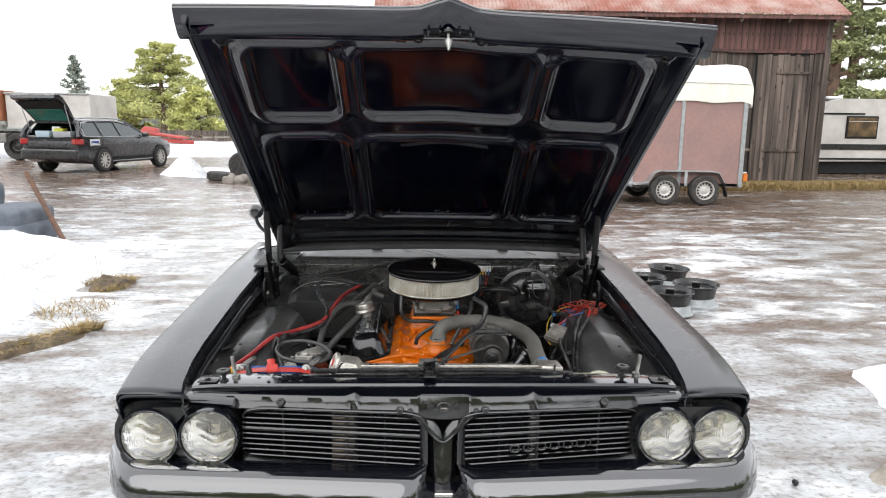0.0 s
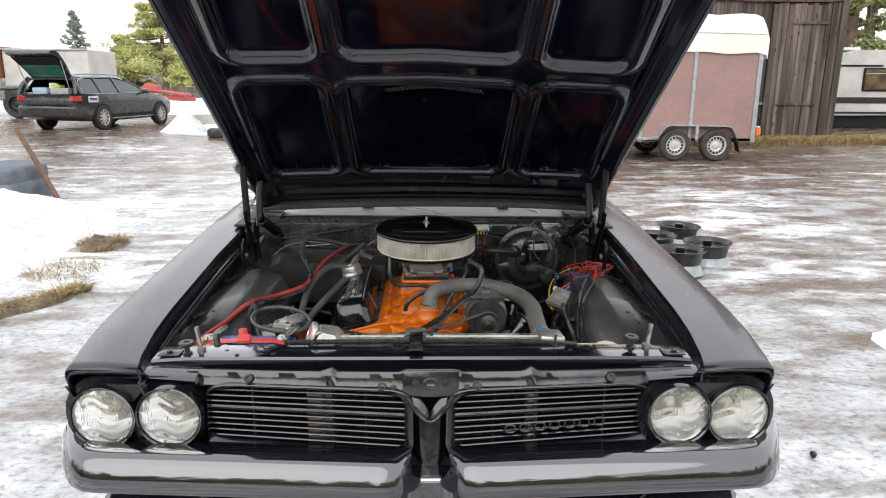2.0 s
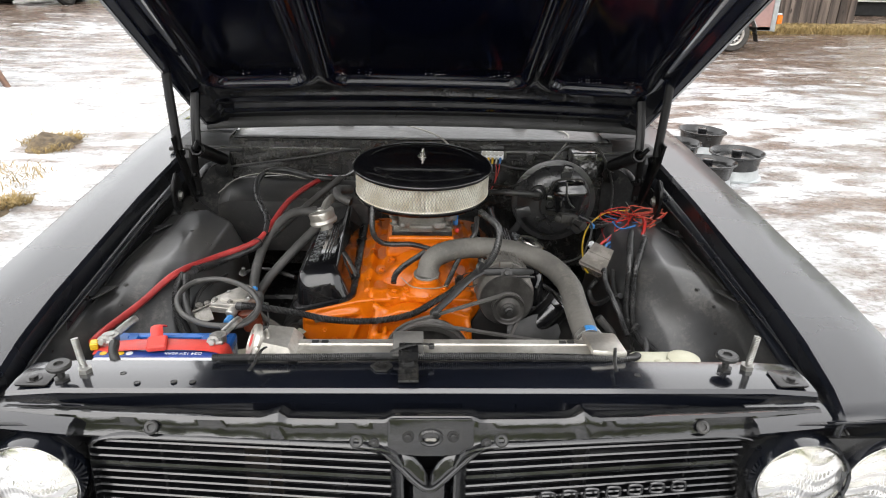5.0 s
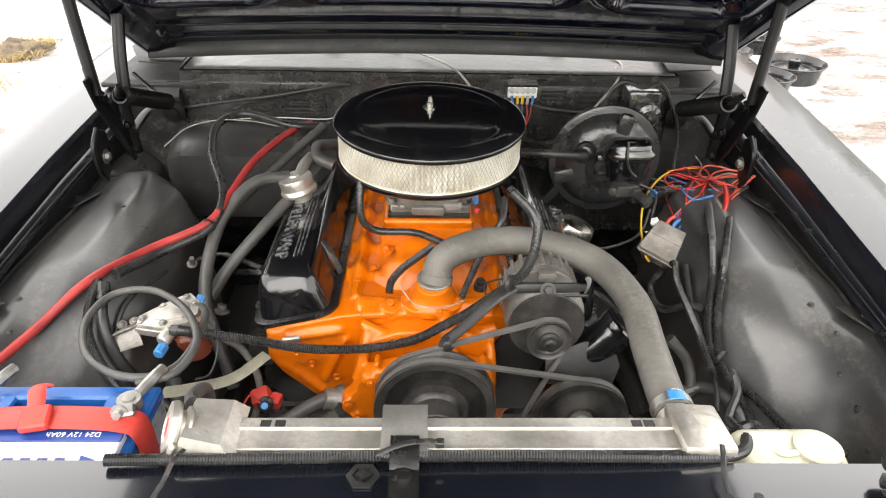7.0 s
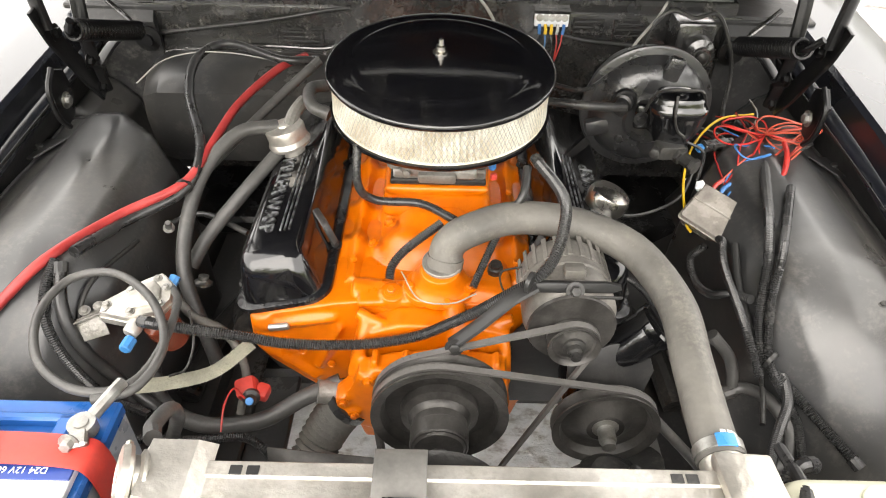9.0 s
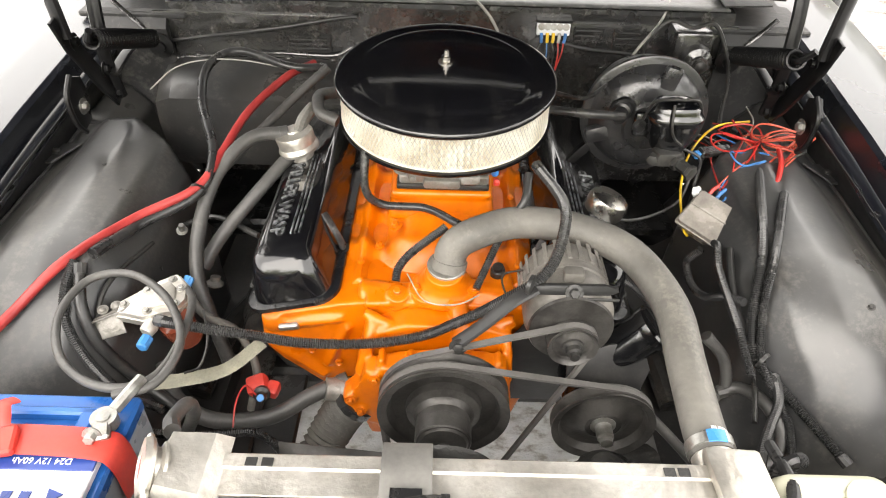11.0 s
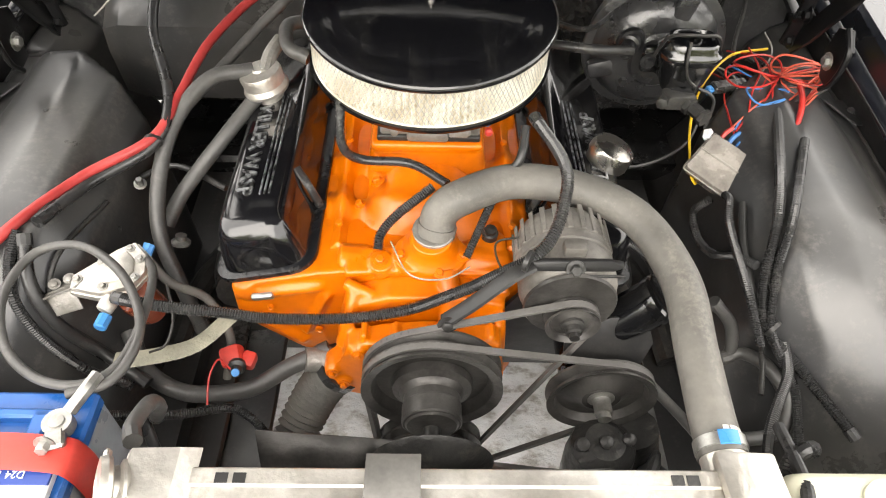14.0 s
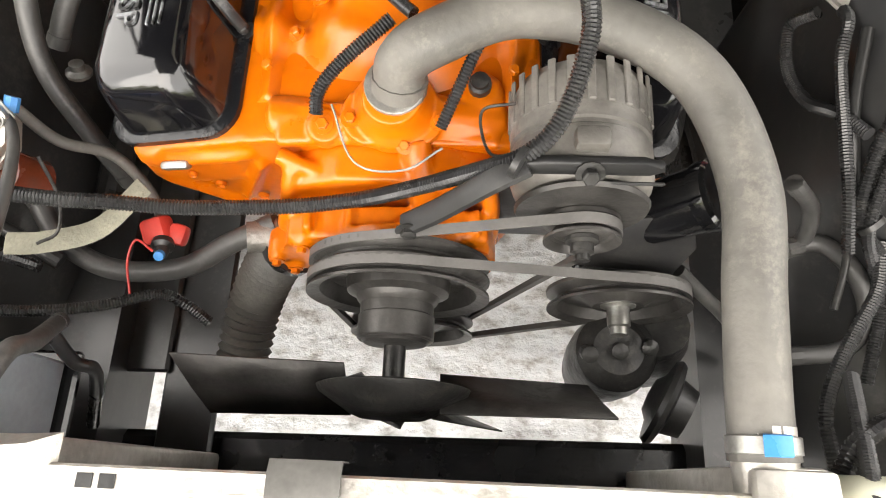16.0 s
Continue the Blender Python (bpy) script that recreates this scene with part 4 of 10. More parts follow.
# cowl ledge, firewall and the heater box
HINGE_BLACK = mat("dull_hinge_black", (0.006, 0.006, 0.0065), 0.34, 0, 0.3, 14, rvary=0.08, spec=0.35, speck=(0.2, 140, (0.06, 0.056, 0.05)))
CORNER = mat("dull_corner_sheet", (0.03, 0.03, 0.031), 0.55, 0, 0.3, 10, tint=(0.018, 0.018, 0.018), rvary=0.1, bump=0.1, bscale=30, spec=0.3, speck=(0.4, 90, (0.12, 0.115, 0.105)))
# grey base holds both the dust and the sky's sheen on the ledge
LEDGE = mat("dusty_sky_sheen_ledge", (0.085, 0.085, 0.084), 0.4, 0, 0.3, 10, tint=(0.045, 0.045, 0.045), rvary=0.14, bump=0.12, bscale=40, speck=(0.6, 70, (0.2, 0.195, 0.185)))
bm = B()
loft(bm, [[(x, 3.262, 0.50), (x, 3.262, 0.918), (x, 3.268, 0.926), (x, 3.30, 0.929), (x, 3.40, 0.931), (x, 3.67, 0.940), (x, 3.67, 0.90), (x, 3.30, 0.885), (x, 3.285, 0.5)] for x in (-0.60, -0.3, 0, 0.3, 0.62)])
fw = part("firewall", bm, FIREWALL, car, "black firewall with a dusty ledge below the hood", 25)
for s in (-1, 1):
    bm = B()
    loft(bm, [[(s * x, y, z) for y, z in ((3.255, 0.5), (3.252, 0.82), (3.235, 0.868), (3.262, 0.902), (3.5, 0.92), (3.5, 0.5))] for x in (0.60, 0.65, 0.70, 0.738)])
    part("cowl_corner", bm, CORNER, fw)
    # loose gusset plate with two bolts over each corner
    bm = prism(B(), [(0.585, 3.25), (0.69, 3.262), (0.755, 3.40), (0.71, 3.48), (0.60, 3.42)] if s > 0 else [(-0.585, 3.25), (-0.60, 3.42), (-0.71, 3.48), (-0.755, 3.40), (-0.69, 3.262)], 0.004, pose(0, 0, 0.921, 0.4, 0, 0), 0.001)
    gu = part("cowl_gusset", bm, CORNER, fw, "rubbed black gusset plate")
    part("corner_filler", box(B(), (s * 0.672, 3.50, 0.897), (0.23, 0.50, 0.012), (1.5, 0, 0), 0.003), CORNER, fw)
    for x, y in ((0.66, 3.33), (0.645, 3.40), (0.70, 3.37)):
        part("gusset_bolt", bolt(B(), (s * x, y, 0.949), (0, 0, 1), 0.008, 0.004), CORNER, gu)
    part("corner_strut", tube(B(), [(s * 0.70, 3.24, 0.925), (s * 0.655, 3.235, 0.88), (s * 0.62, 3.245, 0.835)], 0.007, 8, flat=0.5), FIREWALL, fw)
bm = B()
sheet(bm, lambda u, v: Vector((-0.588 + 1.196 * u, 3.268 + 0.267 * v, 0.9315 + 0.012 * v + 0.004 * math.sin(v * 9) * (v > 0.3))), 24, 10)
thick(part("cowl_ledge", bm, LEDGE, fw), 0.003)
for x in (-0.25, 0.345):
    bm = box(B(), (x, 3.45, 0.947), (0.05, 0.03, 0.012), bev=0.003)
    tube(bm, [(x - 0.02, 3.44, 0.954), (x, 3.435, 0.958), (x + 0.02, 3.44, 0.952)], 0.006, 8)
    part("cowl_clip", bm, STEEL, fw)
for px, pz, pw, ph in ((0.31, 0.872, 0.07, 0.045), (0.40, 0.868, 0.075, 0.05), (-0.3, 0.835, 0.1, 0.04)):
    pl = part("stamped_panel", box(B(), (px, 3.256, pz), (pw, 0.006, ph), bev=0.003), FIREWALL, fw)
    for dz in (-0.25, 0.0, 0.25):
        part("panel_rib", box(B(), (px, 3.252, pz + dz * ph), (pw * 0.8, 0.004, 0.005), bev=0.0015), FIREWALL, pl)
for k in range(12):
    part("firewall_bolt", bolt(B(), (-0.55 + 0.1 * k, 3.26, 0.80 + 0.05 * nz(k * 1.7, 2)), (0, -1, 0), 0.006), FIREWALL, fw)
# the upper panel laps over the lower one along a curved, sealed seam
for seam in ([(-0.63, 0.832), (-0.496, 0.852), (-0.358, 0.872), (-0.236, 0.895), (-0.19, 0.9)], [(0.20, 0.872), (0.30, 0.846), (0.42, 0.835), (0.55, 0.815), (0.63, 0.81)]):
    bm = prism(B(), [(x, z) for x, z in seam] + [(seam[-1][0], 0.9), (seam[0][0], 0.9)][:: 1], 0.007, pose(0, 3.2625, 0, 90), 0.0015)
    up = part("upper_panel", bm, FIREWALL, fw)
    part("panel_seam", tube(B(), [(x, 3.254, z) for x, z in seam], 0.004, 8), SATIN_BLACK, up)
part("lower_seam", tube(B(), [(-0.6, 3.258, 0.795), (-0.4, 3.258, 0.812), (-0.25, 3.258, 0.81), (-0.2, 3.258, 0.83), (-0.15, 3.258, 0.80)], 0.004, 8), FIREWALL, fw)
bm = B()
loft(bm, [[(x, y, z) for y, z in ((3.26, 0.60), (3.13 + d, 0.60), (3.115 + d, 0.70), (3.12 + d, 0.765 - e), (3.16 + d, 0.79 - e), (3.26, 0.80 - e))] for x, d, e in ((-0.62, 0.02, 0.02), (-0.58, 0, 0.0), (-0.3, 0, 0), (-0.16, 0.01, 0.01), (-0.12, 0.06, 0.05))])
part("heater_box", bm, APRON, fw, "black pressed-steel heater box on the firewall", 30)

# hood: outer skin, inner frame with six windows, latch hook
H0, H1 = Vector((0, 3.205, 0.985)), Vector((0, 1.90, 1.748))
hd = (H1 - H0).normalized()
hn = Vector((1, 0, 0)).cross(hd)  # points down to the engine
if hn.z > 0:
    hn = -hn
HL = (H1 - H0).length


def hood_at(x, v, off):
    """x across, v metres from the rear edge, off metres below the skin."""
    crown = 0.022 * (1 - (x / 0.72) ** 2) + 0.012 * math.exp(-(x / 0.09) ** 2) * max(0, (v - 0.3) / HL)
    sag = 0.017 * (x / 0.7) * (v / HL)  # it has settled towards the driver's side
    return H0 + Vector((x + 0.017, 0, -sag)) + hd * v - hn * crown + hn * off


def half_width(v):
    return 0.689 - 0.064 * (v / HL)


bm = B()
sheet(bm, lambda u, v: hood_at((2 * u - 1) * half_width(v * HL), v * HL, -0.004), 40, 30)
hood = part("hood", bm, PAINT, car, "open black hood, glossy inside, held by two hinges", 40)
thick(hood, 0.004)
# turned-down rear flange
bm = B()
loft(bm, [[hood_at(x, v, o) for v, o in ((0.0, -0.006), (-0.006, 0.004), (-0.007, 0.040), (-0.003, 0.047), (0.006, 0.048), (0.013, 0.030), (0.012, 0.0))] for x in [(2 * k / 40 - 1) * half_width(0) for k in range(41)]])
part("rear_flange", bm, HINGE_BLACK, hood)
# rolled side edges and the deep front lip
for s in (-1, 1):
    bm = B()
    loft(bm, [[hood_at(s * (half_width(v) + a), v, o) for a, o in ((0.002, -0.006), (0.008, 0.012), (0.006, 0.034), (-0.004, 0.038), (-0.008, 0.002))] for v in [HL * k / 16 for k in range(17)]])
    part("hood_edge", bm, HOOD_PANEL, hood)
bm = B()
rings = []
for k in range(41):
    x = (2 * k / 40 - 1) * (half_width(HL) + 0.028)
    c = abs(x)
    beak = 0.030 * max(0, 1 - c / 0.07)
    rings.append([hood_at(x, HL - 0.03, -0.006), hood_at(x, HL + 0.010 + beak, -0.006), hood_at(x, HL + 0.014 + beak, -0.002), hood_at(x, HL + 0.0125 + beak, 0.003), hood_at(x, HL - 0.004 + beak * 0.8, 0.016), hood_at(x, HL - 0.026 + beak * 0.5, 0.030), hood_at(x, HL - 0.045, 0.037), hood_at(x, HL - 0.06, 0.036), hood_at(x, HL - 0.07, 0.004)])
loft(bm, rings)
part("hood_lip", bm, HOOD_IN, hood, "", 30)
part("lip_rim", tube(B(), [hood_at(x, HL + 0.011 + 0.030 * max(0, 1 - abs(x) / 0.07), -0.006) for x in [(2 * k / 40 - 1) * (half_width(HL) + 0.028) for k in range(41)]], 0.0045, 8, 2), PAINT, hood)
WIN = [(-0.412, 0.215, 1.235, 0.335), (0.0, 0.46, 1.232, 0.315), (0.408, 0.215, 1.222, 0.33),
       (-0.449, 0.235, 0.62, 0.625), (0.0, 0.50, 0.62, 0.61), (0.449, 0.235, 0.615, 0.62)]


def win_dist(x, v):
    best = 9.0
    for cx, wd, cv, ht in WIN:
        skew = 1 + 0.16 * (cv - v) * (1 if abs(cx) > 0.1 else 0.5)
        qx, qv = abs(x - cx * (1 + 0.10 * (cv - v))) - wd / 2 * skew + 0.045, abs(v - cv) - ht / 2 + 0.045
        d = math.hypot(max(qx, 0), max(qv, 0)) + min(max(qx, qv), 0) - 0.045
        best = min(best, d)
    return best


def frame_off(x, v):
    """Depth of the pressed frame below the skin."""
    d = win_dist(x, v)
    rim = half_width(v) - abs(x)
    step = max(0.0, min(1.0, (d + 0.004) / 0.016))
    step = step * step * (3 - 2 * step)
    off = 0.004 + 0.024 * step + 0.005 * math.exp(-((d - 0.017) / 0.006) ** 2)
    valley = max(0.0, min(1.0, (d - 0.03) / 0.02))
    off -= 0.012 * valley * valley * (3 - 2 * valley) * (rim > 0.07)
    for vv in (0.07, 0.16, 1.425):
        off += 0.007 * math.exp(-((v - vv) / 0.014) ** 2) * (abs(x) < half_width(v) - 0.06)
    side = max(0.0, min(1.0, (0.055 - rim) / 0.03))
    return off + 0.008 * side


bm = B()
NX, NV = 190, 200
grid = []
for j in range(NV + 1):
    v = 0.012 + (HL - 0.03) * j / NV
    hw = half_width(v) - 0.006
    grid.append([(bm.verts.new(hood_at((2 * i / NX - 1) * hw, v, frame_off((2 * i / NX - 1) * hw, v))), (2 * i / NX - 1) * hw, v) for i in range(NX + 1)])
for j in range(NV):
    for i in range(NX):
        q = (grid[j][i], grid[j][i + 1], grid[j + 1][i + 1], grid[j + 1][i])
        f = bm.faces.new([a[0] for a in q])
        if sum(win_dist(a[1], a[2]) for a in q) / 4 < -0.006:
            f.material_index = 1
part("hood_frame", bm, [HOOD_IN, HOOD_PANEL], hood, "pressed black inner frame with six glossy windows", 180)
bm = B()
for k in range(26):
    for r in range(2):
        x = -0.13 + 0.29 * (k + 0.5 * r) / 26
        p = hood_at(x, 0.895 - r * 0.012 - 0.02 * ((x - 0.015) / 0.145) ** 2, 0.0045)
        lathe(bm, [(0.0035, 0), (0.003, 0.0015)], Matrix.Translation(p) @ hn.to_track_quat("Z", "Y").to_matrix().to_4x4(), 6)
part("drip_mesh", bm, STEEL, hood, "row of small bright perforations")
bm = B()
rngh = random.Random(4)
for cx, cv, n_, sp in ((-0.2, 0.335, 9, 0.09), (0.02, 0.335, 9, 0.05), (0.2, 0.335, 9, 0.06), (0.44, 0.33, 12, 0.05), (0.56, 0.33, 12, 0.05), (-0.5, 0.33, 5, 0.04), (-0.38, 0.33, 5, 0.04)):
    for _ in range(n_):
        p = hood_at(cx + rngh.uniform(-sp, sp) * 0.6, cv + rngh.uniform(-0.012, 0.012), 0.008)
        lathe(bm, [(rngh.uniform(0.001, 0.003), 0), (0.001, 0.0015)], Matrix.Translation(p) @ hn.to_track_quat("Z", "Y").to_matrix().to_4x4(), 6)
part("water_drops", bm, CHROME, hood)
for s in (-1, 1):
    # cut-outs in the front corners
    bm = lathe(B(), [(0.02, 0.0), (0.02, 0.006), (0.013, 0.007), (0.012, 0.001)], Matrix.Translation(hood_at(s * 0.56, 1.44, 0.026)) @ hn.to_track_quat("Z", "Y").to_matrix().to_4x4(), 16)
    part("corner_hole", bm, PAINT_IN, hood)
    for k in range(4):
        bm = bolt(B(), hood_at(s * (half_width(0.3 + 0.3 * k) - 0.035), 0.3 + 0.3 * k, 0.026), hn, 0.004, 0.002)
        part("hood_clip", bm, PAINT_IN, hood)
for x in (-0.115, 0.115):
    part("square_hole", prism(B(), round_rect(0.025, 0.02, 0.002, 1), 0.003, Matrix.Translation(hood_at(x, 1.43, 0.022)) @ hn.to_track_quat("Z", "Y").to_matrix().to_4x4()), RUBBER, hood)
bm = B()
for dx in (-0.05, -0.022, 0.026, 0.052):
    box(bm, hood_at(0.004 + dx, 1.478, 0.034), (0.006, 0.045, 0.026), (30, 0, 0), 0.003)
box(bm, hood_at(0.004, 1.476, 0.042), (0.125, 0.04, 0.006), (30, 0, 0), 0.002)
lathe(bm, [(0.016, 0.0), (0.016, 0.008), (0.008, 0.010), (0.0, 0.010)], Matrix.Translation(hood_at(0.002, 1.487, 0.04)) @ hn.to_track_quat("Z", "Y").to_matrix().to_4x4(), 18)
for dx in (-0.075, 0.082):
    bolt(bm, hood_at(0.004 + dx, 1.455, 0.036), hn, 0.007, 0.006)
part("latch_bracket", bm, PAINT_IN, hood)
bm = B()
a = hood_at(0.002, 1.492, 0.016)
tube(bm, [a, a + hn * 0.03, a + hn * 0.056], 0.004, 10)
lathe(bm, [(0.004, -0.004), (0.0095, 0.0), (0.010, 0.006), (0.002, 0.028)], Matrix.Translation(a + hn * 0.052) @ hn.to_track_quat("Z", "Y").to_matrix().to_4x4(), 14)
part("striker_pin", bm, STEEL, hood, "bright pointed hood striker pin")

# hinges
for s in (-1, 1):
    # pressed arm running down and back, in the plane beside the fender
    bm = prism(B(), [(2.905, 1.005), (2.935, 1.01), (2.965, 0.955), (3.035, 0.855), (3.07, 0.80), (3.045, 0.785), (3.005, 0.835), (2.93, 0.945)], 0.007, pose(s * 0.655, 0, 0) @ Matrix(((0, 0, 1, 0), (1, 0, 0, 0), (0, 1, 0, 0), (0, 0, 0, 1))), 0.002)
    hg = part("hood_hinge", bm, HINGE_BLACK, car, "black scissor hood hinge with a coil spring")
    bm = prism(B(), [(2.905, 0.875), (2.93, 0.90), (2.965, 0.885), (2.975, 0.84), (2.955, 0.80), (2.925, 0.795), (2.908, 0.82)], 0.006, pose(s * 0.668, 0, 0) @ Matrix(((0, 0, 1, 0), (1, 0, 0, 0), (0, 1, 0, 0), (0, 0, 0, 1))), 0.002)
    part("hinge_plate", bm, HINGE_BLACK, hg)
    part("plate_edge", tube(B(), [(s * 0.665, 2.935, 0.90), (s * 0.665, 2.905, 0.87), (s * 0.665, 2.908, 0.82), (s * 0.665, 2.93, 0.79)], 0.005, 8), HINGE_BLACK, hg)
    part("hinge_link", tube(B(), [(s * 0.64, 3.03, 0.95), (s * 0.645, 3.04, 0.88), (s * 0.645, 3.055, 0.80)], 0.012, 8, flat=0.45), HINGE_BLACK, hg)
    part("hinge_link", tube(B(), [(s * 0.635, 3.03, 0.86), (s * 0.63, 3.11, 0.875), (s * 0.62, 3.19, 0.87)], 0.012, 8, flat=0.45), HINGE_BLACK, hg)
    part("anchor_disc", lathe(B(), [(0.027, 0), (0.027, 0.006), (0.012, 0.008), (0.012, 0.016), (0.0, 0.017)], pose(s * 0.615, 3.23, 0.835) @ AX_FRONT, 20), HINGE_BLACK, hg)
    for y, z in ((2.941, 0.837), (3.05, 0.81), (3.03, 0.87), (2.955, 0.955), (3.06, 0.84)):
        part("hinge_bolt", bolt(B(), (s * (0.662 if y < 2.945 else 0.648), y, z), (-s, 0, 0), 0.009, 0.008), STEEL if y < 2.945 else HINGE_BLACK, hg)
    bm = B()
    tube(bm, [(s * 0.648, 2.935, 0.97), (s * 0.65, 2.93, 1.05), (s * 0.652, 2.925, 1.14), (s * 0.65, 2.92, 1.2)], 0.014, 10, flat=0.6)
    part("hinge_arm", bm, HINGE_BLACK, hg)
    bm = B()
    tube(bm, [(s * 0.618, 2.99, 0.94), (s * 0.62, 3.01, 1.02), (s * 0.62, 3.04, 1.10)], 0.013, 10, flat=0.6)
    part("hinge_arm", bm, HINGE_BLACK, hg)
    bm = B()
    p, q = Vector((s * 0.594, 2.915, 0.976)), Vector((s * 0.585, 3.125, 0.893))
    ax = (q - p).normalized()
    e1 = ax.orthogonal().normalized()
    e2 = ax.cross(e1)
    L = (q - p).length
    coil = [p + ax * (L * k / 288) + (e1 * math.cos(k * 0.5236) + e2 * math.sin(k * 0.5236)) * 0.0155 for k in range(289)]
    tube(bm, coil, 0.0032, 6, raw=True)
    part("hinge_spring", bm, HINGE_BLACK, hg)
    part("spring_hook", tube(B(), [p - ax * 0.03 + e1 * 0.02, p - ax * 0.01, p + ax * 0.01], 0.006, 8), HINGE_BLACK, hg)

# the rest of the body behind the hood
body = [(3.56, 0.752, 0.915, 0.918, 0.888), (4.0, 0.77, 0.915, 0.925, 0.89), (5.2, 0.77, 0.91, 0.925, 0.885), (5.9, 0.75, 0.90, 0.915, 0.88), (6.6, 0.70, 0.86, 0.86, 0.84)]
rings = []
for y, xi, zi, xo, zo in body:
    half = [(xi, zi), (xo - 0.03, zo), (xo, zo - 0.04), (xo - 0.015, zo - 0.1), (xo + 0.005, 0.55), (xo - 0.03, 0.28)]
    rings.append([(x, y, z) for x, z in half] + [(-x, y, z) for x, z in reversed(half)])
part("body_shell", loft(B(), rings), PAINT, car, "black rear body of the coupe", 30)
roof = [(3.62, 0.66, 0.90), (4.15, 0.60, 1.27), (4.35, 0.57, 1.335), (4.9, 0.56, 1.345), (5.25, 0.57, 1.30), (5.75, 0.66, 0.90)]
part("greenhouse", loft(B(), [[(-x - 0.05, y, 0.88), (-x, y, z - 0.03), (-x + 0.08, y, z), (x - 0.08, y, z), (x, y, z - 0.03), (x + 0.05, y, 0.88)] for y, x, z in roof]), GLASS, car, "dark glasshouse of the coupe", 30)
part("roof_panel", sheet(B(), lambda u, v: Vector(((2 * u - 1) * 0.56, 4.3 + 0.85 * v, 1.352 - 0.03 * (2 * u - 1) ** 4 - 0.02 * (2 * v - 1) ** 2)), 12, 10), PAINT, car)
for s in (-1, 1):
    bm = lathe(B(), [(0.0, -0.022), (0.022, -0.018), (0.038, 0.0), (0.04, 0.014), (0.036, 0.019), (0.0, 0.016)], pose(s * 0.97, 3.95, 1.03) @ AX_Y, 24)
    tube(bm, [(s * 0.97, 3.95, 1.0), (s * 0.95, 3.95, 0.95), (s * 0.90, 3.96, 0.90)], 0.01, 8)
    part("door_mirror", bm, PAINT, car)
    for y in (WHEEL_Y, 5.62):
        bm = lathe(B(), [(0.19, -0.09), (0.28, -0.10), (0.315, -0.08), (0.325, -0.04), (0.325, 0.04), (0.315, 0.08), (0.28, 0.10), (0.19, 0.09)], pose(s * 0.80, y, 0.325, 0, 90, 0), 36)
        wh = part("wheel", bm, RUBBER, car, "black road tyre")
        part("wheel_rim", lathe(B(), [(0.19, -0.08), (0.17, 0.0), (0.06, 0.03), (0.0, 0.035)], pose(s * 0.80, y, 0.325, 0, 90 * s, 0), 28), IRON, wh)
part("decklid", sheet(B(), lambda u, v: Vector(((2 * u - 1) * (0.74 - 0.05 * v), 5.78 + 0.76 * v, 0.922 - 0.05 * v + 0.012 * (1 - (2 * u - 1) ** 2))), 10, 8), PAINT, car)
part("rear_window", sheet(B(), lambda u, v: Vector(((2 * u - 1) * (0.54 + 0.08 * v), 5.27 + 0.46 * v, 1.305 - 0.385 * v + 0.01 * (1 - (2 * u - 1) ** 2))), 10, 8), GLASS, car)

# ---- engine ----
engine = thing("engine", (0, 2.85, 0.3), "bright orange V8 engine with black finned valve covers", "engine")


def casting(bm, amount=0.0015, s=40):
    """Uneven cast surfaces."""
    for v in bm.verts:
        v.co += Vector((nz(v.co.x, v.co.y, v.co.z, s), nz(v.co.y, v.co.z, v.co.x, s), nz(v.co.z, v.co.x, v.co.y, s))) * amount
    return bm


def cast_part(name, bm, voxel, rounds, label=""):
    """One casting: its bodies melt into each other with soft fillets."""
    ob = part(name, bm, ORANGE, engine, label, 180)
    re = ob.modifiers.new("melt", "REMESH")
    re.mode, re.voxel_size, re.use_smooth_shade = "VOXEL", voxel, True
    sm = ob.modifiers.new("fillet", "SMOOTH")
    sm.factor, sm.iterations = 0.5, rounds
    return ob


# block and heads: one outline of the front, carried back
bm = B()
outline = [(-0.285, 0.662), (-0.286, 0.60), (-0.262, 0.565), (-0.205, 0.51), (-0.15, 0.47), (-0.12, 0.36), (0.12, 0.36), (0.15, 0.47), (0.205, 0.51), (0.262, 0.565), (0.286, 0.60), (0.285, 0.662), (0.15, 0.695), (0.11, 0.70), (-0.11, 0.70), (-0.15, 0.695)]
loft(bm, [[(x * k, y, 0.6 + (z - 0.6) * k) for x, z in outline] for y, k in ((2.588, 0.965), (2.583, 0.985), (2.592, 1.0), (3.17, 1.0))])
for s in (-1, 1):
    box(bm, (s * 0.225, 2.598, 0.615), (0.11, 0.026, 0.06), (0, s * 15, 0), 0.010, 2)
    lathe(bm, [(0.0, -0.02), (0.016, -0.02), (0.015, 0.008), (0.0, 0.010)], pose(s * 0.262, 2.588, 0.648) @ AX_FRONT, 16)
    tube(bm, [(s * 0.15, 2.588, 0.664), (s * 0.2, 2.584, 0.658), (s * 0.262, 2.588, 0.642)], 0.008, 10)
    tube(bm, [(s * 0.276, 2.59, 0.60), (s * 0.24, 2.586, 0.572), (s * 0.19, 2.585, 0.525)], 0.007, 10)
    box(bm, (s * 0.165, 2.586, 0.60), (0.012, 0.016, 0.11), (0, s * -24, 0), 0.004)
cast_part("cylinder_block", bm, 0.0045, 5)
for x, z, r in ((-0.208, 0.592, 0.005), (-0.232, 0.618, 0.004), (0.21, 0.60, 0.005), (-0.165, 0.562, 0.005)):
    part("core_plug", lathe(B(), [(r * 1.4, -0.002), (r * 1.3, 0.0022), (r, 0.0026), (r * 0.7, 0.001), (0.0, 0.001)], pose(x, 2.582, z) @ AX_FRONT, 16), ORANGE, engine)
